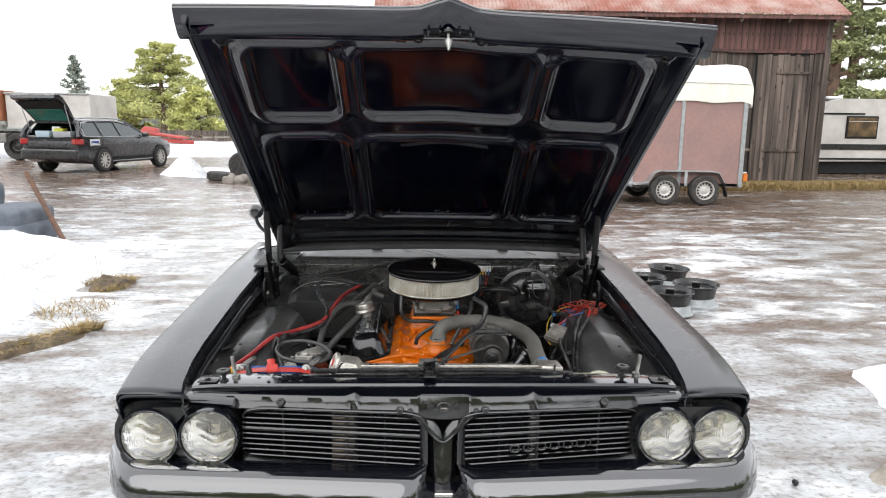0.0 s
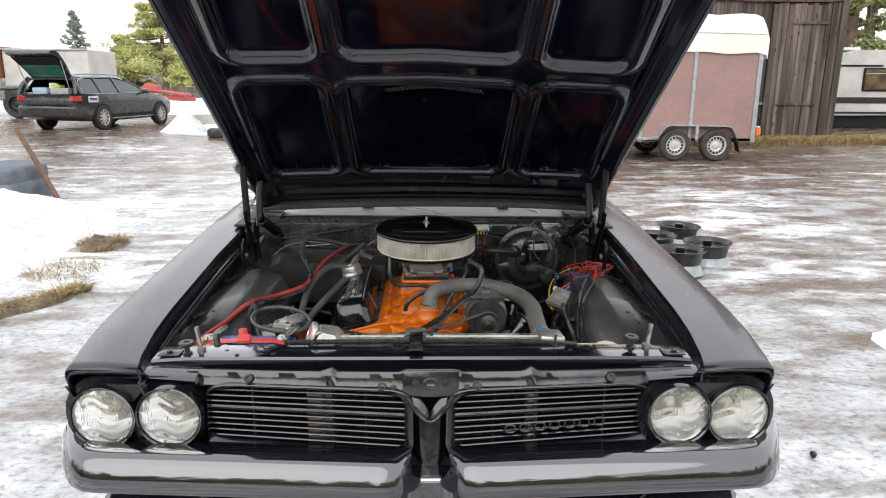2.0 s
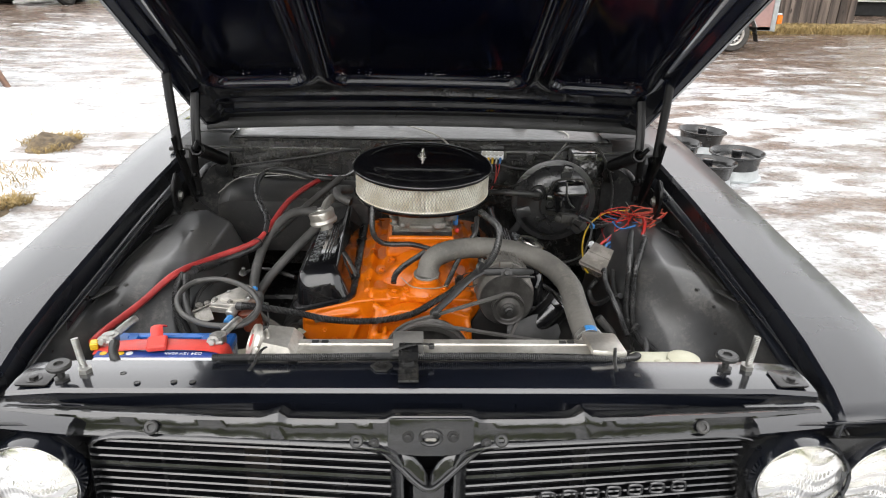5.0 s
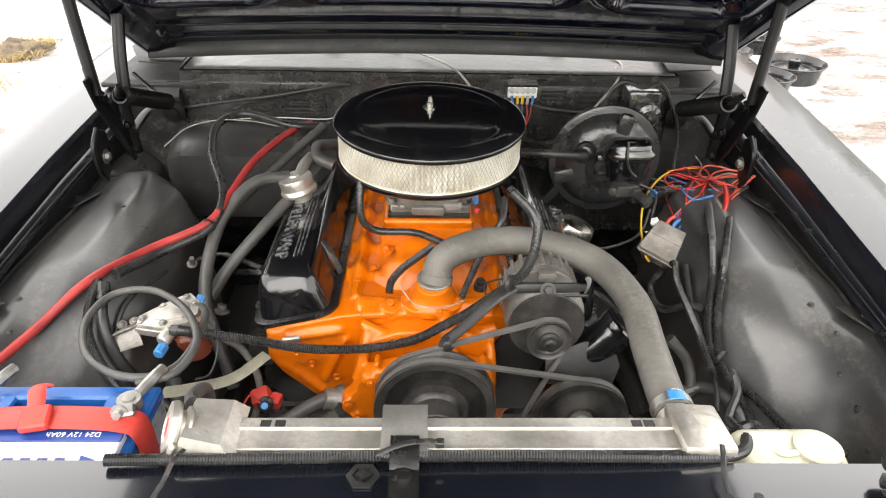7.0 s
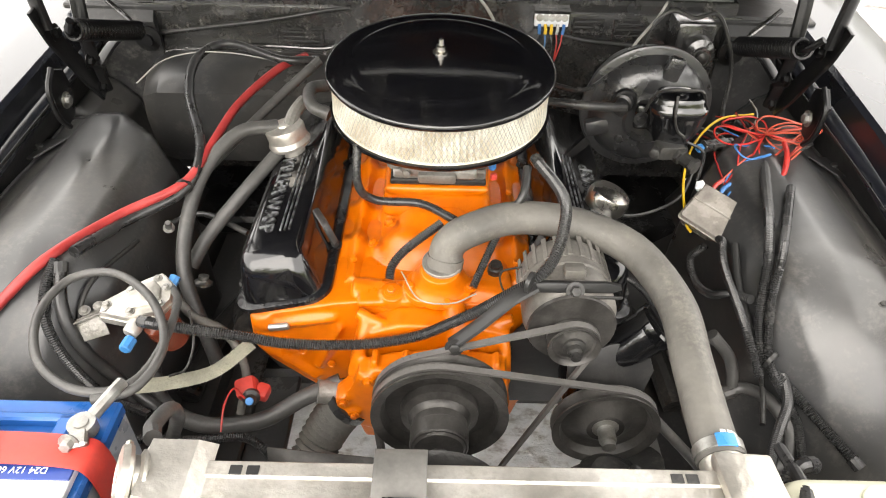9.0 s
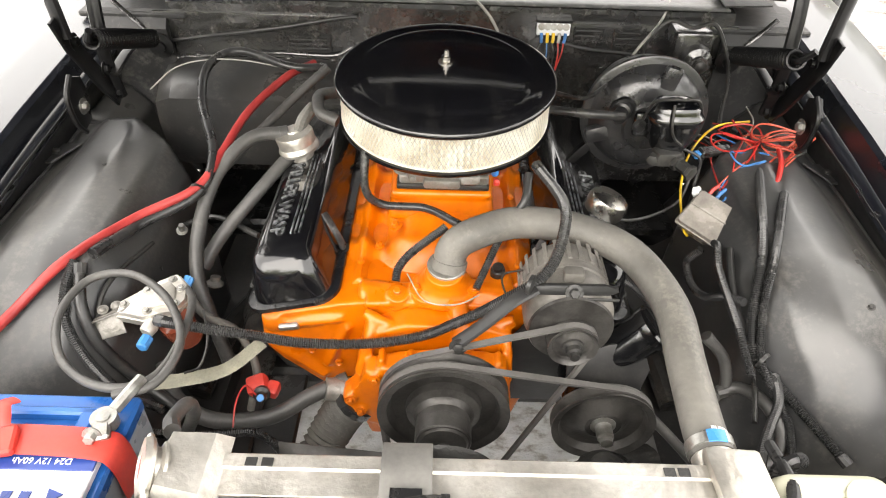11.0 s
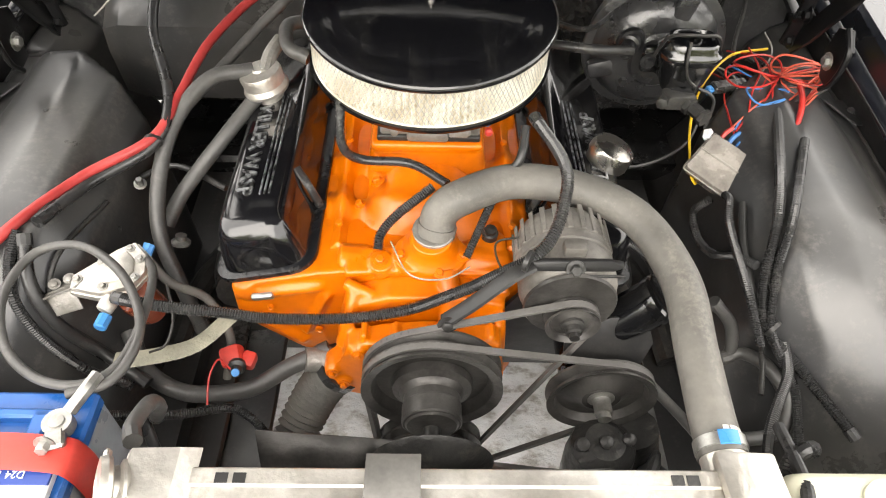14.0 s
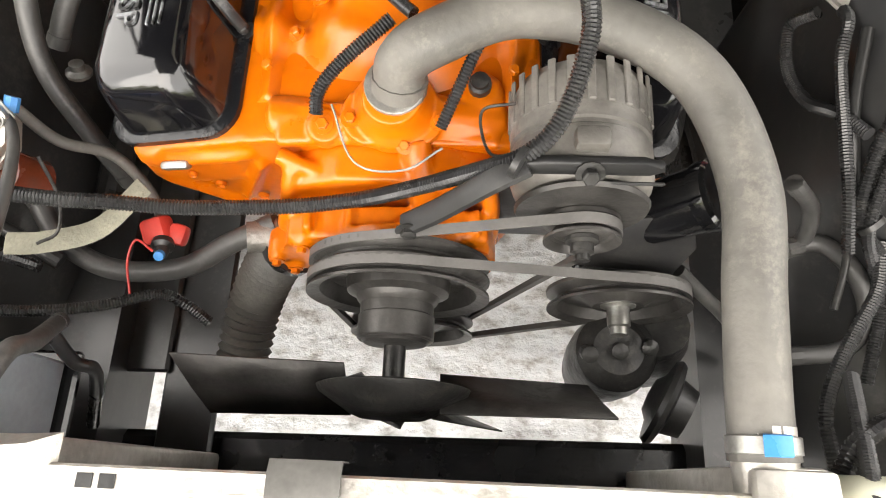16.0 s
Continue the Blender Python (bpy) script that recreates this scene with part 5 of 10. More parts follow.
part("lifting_tab", box(B(), (-0.238, 2.578, 0.650), (0.034, 0.010, 0.014), (20, -10, 0), 0.004, 2), STEEL, engine, "small worn steel lifting tab")

# intake manifold with runners
bm = B()
RUN = [2.70, 2.80, 2.93, 3.03]


def intake(u, v):
    x, y = (2 * u - 1) * 0.155, 2.632 + 0.5 * v
    c = abs(x)
    z = 0.690 + 0.052 * math.exp(-(c / 0.075) ** 4) * min(1, v * 8) + 0.02 * math.exp(-((y - 2.83) / 0.1) ** 4) * (c < 0.09)
    for yk in RUN:
        z += 0.020 * math.exp(-((y - yk - 0.28 * (c - 0.06)) / 0.026) ** 2) * max(0, min(1, (c - 0.02) / 0.05)) * (1 - 0.3 * c / 0.155)
    z += 0.018 * math.exp(-((c - 0.128) / 0.012) ** 2)
    z += 0.0012 * nz(x, y, 2, 18)
    if -0.10 < x < 0.0 and y < 2.672:
        z -= 0.035 * (1 - (y - 2.632) / 0.04)
    return Vector((x, y, z))


sheet(bm, intake, 56, 90)
thick(part("intake_manifold", bm, ORANGE, engine, "", 60), 0.012)
for s in (-1, 1):
    for y in (2.665, 2.86, 3.08):
        part("manifold_bolt", bolt(B(), (s * 0.128, y, 0.714), (s * 0.25, 0, 1), 0.006, 0.006, False), ORANGE, engine)
part("manifold_bolt", bolt(B(), (-0.075, 2.735, 0.737), (-0.3, 0, 1), 0.0065, 0.008), ORANGE, engine)
part("manifold_bolt", bolt(B(), (-0.10, 2.70, 0.722), (-0.3, 0, 1), 0.0055, 0.007), ORANGE, engine)
# carburettor pedestal
cast_part("carb_pedestal", box(box(B(), (0.0, 2.86, 0.762), (0.19, 0.22, 0.06), bev=0.016, seg=3, taper=0.86), (0.0, 2.86, 0.786), (0.17, 0.205, 0.014), bev=0.004), 0.004, 3)
# water crossover at the front of the intake, with the thermostat neck
bm = B()
loft(bm, [[(x, 2.618 + r * math.cos(a) * 0.95, 0.684 + 0.006 * math.sin(x * 30) + r * math.sin(a)) for a in [2 * math.pi * k / 14 for k in range(14)]] for x, r in ((-0.128, 0.018), (-0.122, 0.027), (-0.09, 0.029), (-0.06, 0.026), (-0.03, 0.033), (0.03, 0.034), (0.06, 0.028), (0.09, 0.028), (0.12, 0.026), (0.13, 0.016))])
prism(bm, round_rect(0.105, 0.064, 0.03), 0.014, pose(0.006, 2.613, 0.702, 12, 0, 0))
lathe(bm, [(0.0, -0.01), (0.046, -0.01), (0.045, 0.004), (0.037, 0.014), (0.032, 0.024), (0.0295, 0.036), (0.0, 0.036)], pose(0.008, 2.62, 0.711, 10), 28)
box(bm, (-0.075, 2.606, 0.699), (0.085, 0.045, 0.016), (14, 0, 3), 0.006, 2)
box(bm, (0.085, 2.612, 0.696), (0.07, 0.05, 0.018), (12, 0, -4), 0.006, 2)
lathe(bm, [(0.0, -0.02), (0.028, -0.02), (0.026, 0.006), (0.019, 0.012), (0.0, 0.012)], pose(0.094, 2.642, 0.702), 20)
lathe(bm, [(0.0, -0.02), (0.020, -0.02), (0.018, 0.004), (0.0, 0.006)], pose(-0.064, 2.60, 0.706, 14), 18)
neck = cast_part("water_crossover", bm, 0.0022, 4, "orange water crossover with the thermostat neck")
for at, ax, r in (((-0.036, 2.604, 0.7165), (0, -0.2, 1), 0.006), ((0.054, 2.604, 0.7165), (0, -0.2, 1), 0.006), ((0.02, 2.579, 0.709), (0, -0.5, 1), 0.0055), ((-0.065, 2.60, 0.711), (0, -0.3, 1), 0.0065)):
    part("neck_bolt", bolt(B(), at, ax, r, 0.006), ORANGE, neck)
part("hose_clamp", lathe(B(), [(0.0295, 0), (0.0305, 0.001), (0.0305, 0.008), (0.0295, 0.009)], pose(0.011, 2.624, 0.743, 8), 24), CAST, engine, "worn steel hose clamp")
bm = B()
lathe(bm, [(0.012, 0), (0.012, 0.014), (0.009, 0.016), (0.009, 0.022), (0.004, 0.024)], pose(0.094, 2.645, 0.712, 8), 12)
part("temperature_sender", bm, IRON, engine)

# timing cover and water pump
bm = B()
prism(bm, [(-0.13, 0.60), (-0.115, 0.665), (-0.05, 0.690), (0.06, 0.690), (0.115, 0.675), (0.122, 0.60), (0.125, 0.50), (0.09, 0.40), (-0.09, 0.40), (-0.125, 0.50)], 0.045, pose(0, 2.592, 0, 90), 0.006)
prism(bm, [(-0.145, 0.52), (-0.148, 0.575), (-0.12, 0.598), (-0.11, 0.635), (-0.06, 0.648), (0.0, 0.656), (0.075, 0.655), (0.108, 0.645), (0.118, 0.58), (0.105, 0.52), (0.0, 0.50), (-0.09, 0.50)], 0.035, pose(0, 2.535, 0, 90), 0.005)
lathe(bm, [(0.0, -0.01), (0.076, -0.01), (0.07, 0.02), (0.045, 0.03), (0.04, 0.05), (0.0, 0.05)], pose(0.01, 2.50, 0.60) @ AX_FRONT, 28)
for k in range(5):
    box(bm, (-0.085 + 0.045 * k, 2.520, 0.648), (0.010, 0.03, 0.018), bev=0.003)
tube(bm, [(0.03, 2.59, 0.70), (0.035, 2.565, 0.685), (0.038, 2.548, 0.66), (0.04, 2.53, 0.63)], 0.016, 12)
tube(bm, [(-0.115, 2.575, 0.688), (-0.07, 2.563, 0.674), (0.0, 2.560, 0.668), (0.07, 2.563, 0.675), (0.12, 2.57, 0.685)], 0.010, 12)
tube(bm, [(-0.10, 2.565, 0.68), (-0.108, 2.543, 0.65), (-0.122, 2.53, 0.60)], 0.010, 12)
tube(bm, [(0.105, 2.56, 0.67), (0.11, 2.54, 0.64), (0.112, 2.53, 0.59)], 0.009, 12)
for x, z in ((-0.12, 0.545), (-0.135, 0.575), (-0.095, 0.625), (-0.045, 0.640), (0.02, 0.646), (0.07, 0.642), (0.10, 0.62), (0.108, 0.575)):
    lathe(bm, [(0.0, -0.02), (0.0115, -0.02), (0.011, 0.005), (0.0, 0.006)], pose(x, 2.50, z) @ AX_FRONT, 12)
cover_ = cast_part("timing_cover", bm, 0.0028, 4, "orange timing cover with the water pump")
for x, z in ((-0.12, 0.545), (-0.135, 0.575), (-0.095, 0.625), (-0.045, 0.640), (0.02, 0.646), (0.07, 0.642), (0.10, 0.62), (0.108, 0.575)):
    part("cover_bolt", bolt(B(), (x, 2.4955, z), (0, -1, 0), 0.0055, 0.006), ORANGE, cover_)
part("pump_inlet", lathe(B(), [(0.02, 0), (0.022, 0.004), (0.019, 0.02), (0.019, 0.04)], pose(-0.142, 2.535, 0.548, 0, -75, 10), 18), CAST, engine)


# valve covers
def valve_cover(s):
    m = pose(s * 0.233, 0, 0.672, 0, s * 13, 0)
    y0, y1 = 2.592, 3.14

    def ring(h, half, a, b, r):
        out = []
        for px, py in round_rect(2 * half, b - a, r, 5):
            out.append(m @ Vector((px, (a + b) / 2 + py, h)))
        return out
    bm = B()
    loft(bm, [ring(0.0, 0.078, y0, y1, 0.035), ring(0.010, 0.078, y0, y1, 0.035), ring(0.012, 0.073, y0 + 0.004, y1 - 0.004, 0.034)])
    vc = part("valve_cover", bm, COVER, engine, "gloss black valve cover with worn raised lettering", 40)
    bm = B()
    loft(bm, [ring(0.011, 0.066, y0 + 0.008, y1 - 0.008, 0.03), ring(0.045, 0.058, y0 + 0.014, y1 - 0.012, 0.028), ring(0.072, 0.050, y0 + 0.022, y1 - 0.02, 0.024), ring(0.083, 0.045, y0 + 0.034, y1 - 0.03, 0.02), ring(0.086, 0.038, y0 + 0.045, y1 - 0.04, 0.016)])
    part("cover_dome", bm, BLACK_GLOSS, vc, "", 50)
    # raised bands and blocks of lettering on the top
    for dx in (-0.008, 0.0, 0.008):
        bm = box(B(), m @ Vector((s * -0.018 + dx * 0.9, 2.80, 0.087)), (0.0028, 0.24, 0.003), (0, s * 13, 0), 0.0008)
        part("raised_line", bm, LETTER, vc)
    words = bpy.data.curves.new("raised_word", "FONT")
    words.body, words.size, words.extrude, words.bevel_depth, words.align_x, words.align_y, words.space_character = "KILLER WASP", 0.035, 0.0012, 0.0004, "CENTER", "CENTER", 1.04
    words.materials.append(LETTER)
    wo = new("raised_word", words)
    wo.parent = vc
    wo.matrix_basis = pose(*(m @ Vector((s * 0.016, 2.79, 0.0872))), 0, s * 13, 0) @ pose(0, 0, 0, 0, 0, s * 90)
    for y, dx in ((2.72, -s * 0.072), (2.98, -s * 0.072), (3.1, s * 0.072), (2.66, s * 0.072)):
        part("cover_bolt", bolt(B(), m @ Vector((dx, y, 0.010)), m.to_3x3() @ Vector((0, 0, 1)), 0.007, 0.008), IRON, vc)
    # hold-down spreader on the inner flank
    bm = tube(B(), [m @ Vector((-s * 0.052, 2.745, 0.072)), m @ Vector((-s * 0.064, 2.73, 0.05)), m @ Vector((-s * 0.074, 2.718, 0.014))], 0.007, 8, flat=0.5)
    part("cover_spreader", bm, RUBBER, vc)
    return vc


valve_cover(-1)
valve_cover(1)
bm = lathe(B(), [(0.022, -0.02), (0.022, 0.0), (0.037, 0.004), (0.039, 0.010), (0.037, 0.015), (0.035, 0.018), (0.036, 0.036), (0.034, 0.040), (0.012, 0.042), (0.010, 0.045)], pose(-0.268, 2.925, 0.765, 0, -13, 0), 28)
cap = part("oil_filler_cap", bm, ALLOY, engine, "ribbed chrome breather cap on the valve cover")
part("cap_elbow", tube(B(), [(-0.268, 2.925, 0.80), (-0.262, 2.955, 0.815), (-0.25, 2.99, 0.822)], 0.012, 10), CAST, cap)
bm = lathe(B(), [(0.018, -0.03), (0.018, 0.0), (0.034, 0.003), (0.036, 0.008), (0.036, 0.026), (0.033, 0.034), (0.02, 0.039), (0.0, 0.04)], pose(0.281, 2.785, 0.742, 0, 20, 0), 28)
part("breather_cap", bm, CHROME, engine, "polished chrome breather on the valve cover")
# exhaust manifolds, dark, outboard of the heads
for s in (-1, 1):
    bm = tube(B(), [(s * 0.31, 2.66, 0.56), (s * 0.335, 2.75, 0.53), (s * 0.335, 2.95, 0.52), (s * 0.32, 3.1, 0.50), (s * 0.30, 3.18, 0.40)], 0.032, 12)
    for y in (2.68, 2.8, 2.92, 3.05):
        tube(bm, [(s * 0.27, y, 0.59), (s * 0.31, y + 0.01, 0.57), (s * 0.335, y + 0.02, 0.54)], 0.022, 10)
    part("exhaust_manifold", bm, IRON, engine)

# bell housing, downpipes and the floor's front edge close the space below
part("bell_housing", box(B(), (0, 3.28, 0.50), (0.46, 0.22, 0.42), bev=0.06, seg=2), IRON, engine)
for s in (-1, 1):
    part("downpipe", tube(B(), [(s * 0.30, 3.16, 0.44), (s * 0.33, 3.05, 0.34), (s * 0.34, 2.9, 0.27), (s * 0.30, 3.3, 0.2)], 0.03, 12), IRON, engine)
    part("engine_mount", box(B(), (s * 0.24, 2.84, 0.40), (0.22, 0.14, 0.12), (0, s * 30, 0), 0.02, 2), IRON, engine)
    part("steering_link", tube(B(), [(s * 0.44, 2.62, 0.42), (s * 0.42, 2.75, 0.44), (s * 0.38, 2.95, 0.42), (s * 0.37, 3.2, 0.5)], 0.022, 10), IRON, engine)

# carburettor
bm = B()
box(bm, (0.004, 2.865, 0.842), (0.115, 0.17, 0.055), bev=0.008, seg=2)
box(bm, (0.004, 2.865, 0.808), (0.15, 0.19, 0.022), bev=0.004)
box(bm, (0.0, 2.770, 0.842), (0.118, 0.05, 0.046), bev=0.010, seg=2)
box(bm, (0.0, 2.748, 0.822), (0.06, 0.02, 0.02), (10, 0, 0), 0.005, 2)
for dx in (-0.048, 0.048):
    for dz in (0.828, 0.858):
        lathe(bm, [(0.006, 0), (0.006, 0.006), (0.003, 0.007)], pose(dx, 2.746, dz) @ AX_FRONT, 10)
lathe(bm, [(0.012, 0), (0.012, 0.016), (0.008, 0.02), (0.008, 0.03)], pose(0.062, 2.775, 0.846, 90, 0, 50), 14)
for dx in (-0.068, 0.068):
    bolt(bm, (dx, 2.785, 0.818), r=0.008, h=0.012)
    tube(bm, [(dx * 0.9, 2.76, 0.84), (dx * 1.1, 2.75, 0.85), (dx * 1.15, 2.77, 0.862)], 0.006, 8)
box(bm, (0.045, 2.748, 0.83), (0.035, 0.02, 0.02), bev=0.005)
carb = part("carburettor", casting(bm, 0.001), CAST, engine, "grey cast four-barrel carburettor under the air cleaner", 40)
part("carb_spacer", box(B(), (0.002, 2.862, 0.798), (0.155, 0.195, 0.010), bev=0.002), IRON, carb)
part("throttle_lever", prism(B(), [(-0.012, -0.03), (0.014, -0.02), (0.02, 0.012), (0.0, 0.03), (-0.016, 0.014)], 0.003, pose(0.084, 2.83, 0.822, 90, 0, 80), 0.001), STEEL, carb)
part("choke_valve", box(B(), (0.088, 2.775, 0.838), (0.012, 0.02, 0.035), bev=0.004), BLUE_WIRE, carb)
part("red_plug", box(B(), (0.092, 2.775, 0.806), (0.011, 0.012, 0.012), bev=0.003), RED_PLASTIC, carb)

# air cleaner
air = thing("air_cleaner", (0, 2.862, 0.88), "round black air cleaner with a cream pleated paper filter", "air cleaner")
AC = pose(0.002, 2.86, 0.955, 4) @ pose(0, 0, -0.944)
bm = lathe(B(), [(0.172, 0.942), (0.180, 0.940), (0.1825, 0.944), (0.181, 0.949), (0.172, 0.954), (0.150, 0.9565), (0.143, 0.956), (0.138, 0.9595), (0.130, 0.9615), (0.07, 0.9665), (0.03, 0.968), (0.0, 0.9685)], AC, 96)
part("lid", bm, BLACK_GLOSS, air, "gloss black stamped steel lid", 50)
bm = lathe(B(), [(0.09, 0.868), (0.15, 0.864), (0.172, 0.866), (0.1785, 0.871), (0.179, 0.877), (0.174, 0.879), (0.16, 0.874)], AC, 96)
part("base_pan", bm, BLACK_GLOSS, air, "", 50)
bm = B()
rings = []
NP = 210
for h in (0.8785, 0.943):
    rings.append([AC @ Vector(((0.1742 if k % 2 else 0.162) * math.cos(2 * math.pi * k / NP), (0.1742 if k % 2 else 0.162) * math.sin(2 * math.pi * k / NP), h)) for k in range(NP)])
loft(bm, rings, caps=False)
part("filter_pleats", bm, PAPER, air, "cream pleated filter paper behind fine mesh", 10)
# expanded metal mesh round the paper: two families of slanting strands
WIRE_MESH = mat("dull_tinned_mesh", (0.5, 0.49, 0.45), 0.5, 0.2, 0.3, 40)
mv, mf = [], []
NW, W_ = 150, 0.0007
for sgn in (-1, 1):
    for k in range(NW):
        i0 = len(mv)
        for q in range(7):
            h = 0.880 + 0.061 * q / 6
            a = 2 * math.pi * (k / NW + sgn * q / 6 * 0.028)
            c, sn, r = math.cos(a), math.sin(a), 0.1752 if sgn > 0 else 0.1749
            mv += [AC @ Vector((r * c + W_ * sn, r * sn - W_ * c, h)), AC @ Vector((r * c - W_ * sn, r * sn + W_ * c, h))]
        mf += [(i0 + 2 * q, i0 + 2 * q + 1, i0 + 2 * q + 3, i0 + 2 * q + 2) for q in range(6)]
mesh_ = bpy.data.meshes.new("filter_mesh")
mesh_.from_pydata(mv, [], mf)
mesh_.materials.append(WIRE_MESH)
fm = new("filter_mesh", mesh_)
fm.parent, fm.matrix_parent_inverse = air, air.matrix_basis.inverted()
tagged(fm, "fine grey expanded-metal mesh")
for h in (0.880, 0.9425):
    bm = lathe(B(), [(0.165, h - 0.003), (0.1745, h - 0.003), (0.1755, h), (0.1745, h + 0.002), (0.165, h + 0.002)], AC, 72)
    part("filter_rim", bm, PAPER, air)
bm = lathe(B(), [(0.013, 0.968), (0.013, 0.970), (0.0075, 0.971), (0.0075, 0.979), (0.0045, 0.980), (0.004, 0.990), (0.0, 0.991)], AC, 16)
part("lid_nut", bm, CHROME, air, "bright steel stud and nut")


# pulleys, fan and belts
def pulley(x, y, z, r, name, dish=0.02, grooves=2):
    prof = [(0.0, 0.004), (r * 0.35, 0.0), (r * 0.55, dish), (r * 0.80, dish + 0.002), (r * 0.86, 0.0), (r, -0.004)]
    for g in range(grooves):
        o = 0.018 * g
        prof += [(r, o - 0.001), (r - 0.010, o + 0.005), (r - 0.010, o + 0.008), (r, o + 0.014)]
    prof += [(r, 0.018 * grooves), (r * 0.7, 0.018 * grooves)]
    return part(name, lathe(B(), prof, pose(x, y, z) @ AX_Y, 56), PULLEY, engine, "", 30)


pulley(0.012, 2.452, 0.602, 0.100, "water_pump_pulley", 0.016)
pulley(0.012, 2.455, 0.385, 0.085, "crank_pulley", 0.012)
pulley(0.192, 2.478, 0.729, 0.036, "alternator_pulley", 0.003, 1)
pulley(0.256, 2.452, 0.582, 0.079, "steering_pulley", 0.010, 1)
bm = lathe(B(), [(0.058, 0.03), (0.056, 0.018), (0.046, 0.013), (0.044, 0.008), (0.040, 0.004), (0.040, -0.032), (0.034, -0.038), (0.018, -0.040)], pose(0.012, 2.435, 0.602) @ AX_Y, 36)
part("fan_hub", bm, PULLEY, engine)
part("fan_hub_sleeve", lathe(B(), [(0.0395, 0.0), (0.0415, 0.002), (0.0415, 0.026), (0.0395, 0.028)], pose(0.012, 2.400, 0.602) @ AX_Y, 36), PULLEY, engine, "worn dark hub sleeve")
part("fan_shaft", lathe(B(), [(0.012, 0), (0.012, 0.06)], pose(0.012, 2.345, 0.598) @ AX_Y, 16), IRON, engine)
bm = B()
lathe(bm, [(0.035, -0.02), (0.045, -0.016), (0.080, 0.006), (0.083, 0.012), (0.078, 0.014), (0.03, 0.012)], pose(0.012, 2.340, 0.585) @ AX_Y, 40)
fan = part("fan", bm, IRON, engine, "dark engine fan standing still behind the radiator", 40)
for k in range(4):
    a = radians((-3, 183, 252, 288)[k])
    bm = B()
    c, s_ = math.cos(a), math.sin(a)
    rows = []
    for t in (0.0, 0.3, 0.65, 1.0):
        r, wd = 0.05 + 0.175 * t, 0.028 + 0.034 * t
        ring = []
        for q, dy in ((-1, 0.022), (0, -0.004), (1, -0.026)):
            ring.append(Vector((0.012 + r * c - q * wd * s_, 2.352 + dy, 0.585 + r * s_ + q * wd * c)))
        rows.append(ring)
    loft(bm, rows, loop=False)
    thick(part("fan_blade", bm, PULLEY, fan), 0.002)


def belt(y, circles, wd=0.010, th=0.004):
    """A belt round circles in one upright plane, given in turning order."""
    pts = []
    n = len(circles)
    for i, (x, z, r) in enumerate(circles):
        def leave(a, b):
            dx, dz = b[0] - a[0], b[1] - a[1]
            d = math.hypot(dx, dz)
            base, off = math.atan2(dz, dx), math.acos(max(-1, min(1, (a[2] - b[2]) / d)))
            return base - off
        a_out = leave(circles[i], circles[(i + 1) % n])
        a_in = leave(circles[i - 1], circles[i])
        while a_out < a_in:
            a_out += 2 * math.pi
        for k in range(17):
            a = a_in + (a_out - a_in) * k / 16
            pts.append((x + r * math.cos(a), z + r * math.sin(a), math.cos(a), math.sin(a)))
    bm = B()
    rings = [[(x + ax * th / 2, y - wd / 2, z + az * th / 2), (x + ax * th / 2, y + wd / 2, z + az * th / 2), (x - ax * th, y + wd * 0.35, z - az * th), (x - ax * th, y - wd * 0.35, z - az * th)] for x, z, ax, az in pts]
    rings.append(rings[0])
    loft(bm, rings, caps=False)
    bmesh.ops.remove_doubles(bm, verts=bm.verts, dist=1e-6)
    return bm


BELT = mat("worn_grey_belt", (0.11, 0.105, 0.1), 0.6, 0, 0.25, 30, rvary=0.1)
part("alternator_belt", belt(2.485, [(0.012, 0.385, 0.083), (0.192, 0.729, 0.035), (0.012, 0.602, 0.098)]), BELT, engine)
part("steering_belt", belt(2.462, [(0.012, 0.385, 0.083), (0.256, 0.582, 0.077), (0.012, 0.602, 0.098)]), BELT, engine)

# alternator
alt = pose(0.190, 2.505, 0.742)
bm = lathe(B(), [(0.03, 0.0), (0.055, 0.004), (0.063, 0.012), (0.066, 0.022), (0.066, 0.05), (0.0635, 0.052), (0.0635, 0.056), (0.066, 0.058), (0.066, 0.072)], alt @ AX_Y, 48)
al = part("alternator", bm, DUSTY, engine, "dusty grey cast alternator", 35)
bm = lathe(B(), [(0.0665, 0.0), (0.0665, 0.03), (0.06, 0.045), (0.03, 0.05), (0.0, 0.05)], pose(0.190, 2.577, 0.742) @ AX_Y, 48)
part("alternator_rear_housing", bm, DUSTY, al, "finned rear housing", 35)
for k in range(24):
    a = 2 * math.pi * k / 24
    part("fin", box(B(), (0.19 + 0.0665 * math.cos(a), 2.60, 0.742 + 0.0665 * math.sin(a)), (0.003, 0.045, 0.0075), (0, -math.degrees(a), 0), 0.001), DUSTY, al)
part("alternator_fan", lathe(B(), [(0.03, 0), (0.060, 0.002), (0.062, 0.006), (0.05, 0.012)], pose(0.19, 2.497, 0.74) @ AX_Y, 36), PULLEY, al)
bm = lathe(B(), [(0.016, 0), (0.016, 0.004), (0.011, 0.006), (0.011, 0.014), (0.007, 0.016), (0.007, 0.022)], pose(0.192, 2.478, 0.729) @ AX_FRONT, 12)
part("pulley_nut", bm, IRON, al)
bm = B()
prism(bm, [(-0.066, -0.005), (-0.055, -0.009), (0.045, -0.008), (0.058, -0.003), (0.056, 0.005), (0.04, 0.007), (-0.045, 0.008), (-0.064, 0.004)], 0.009, pose(0.192, 2.520, 0.803, 70, 0, 0), 0.003)
arm = part("slotted_arm", bm, SATIN_BLACK, al)
part("slot_bolt", bolt(B(), (0.187, 2.508, 0.804), (0, -0.8, 0.5), 0.0075, 0.008), IRON, arm)
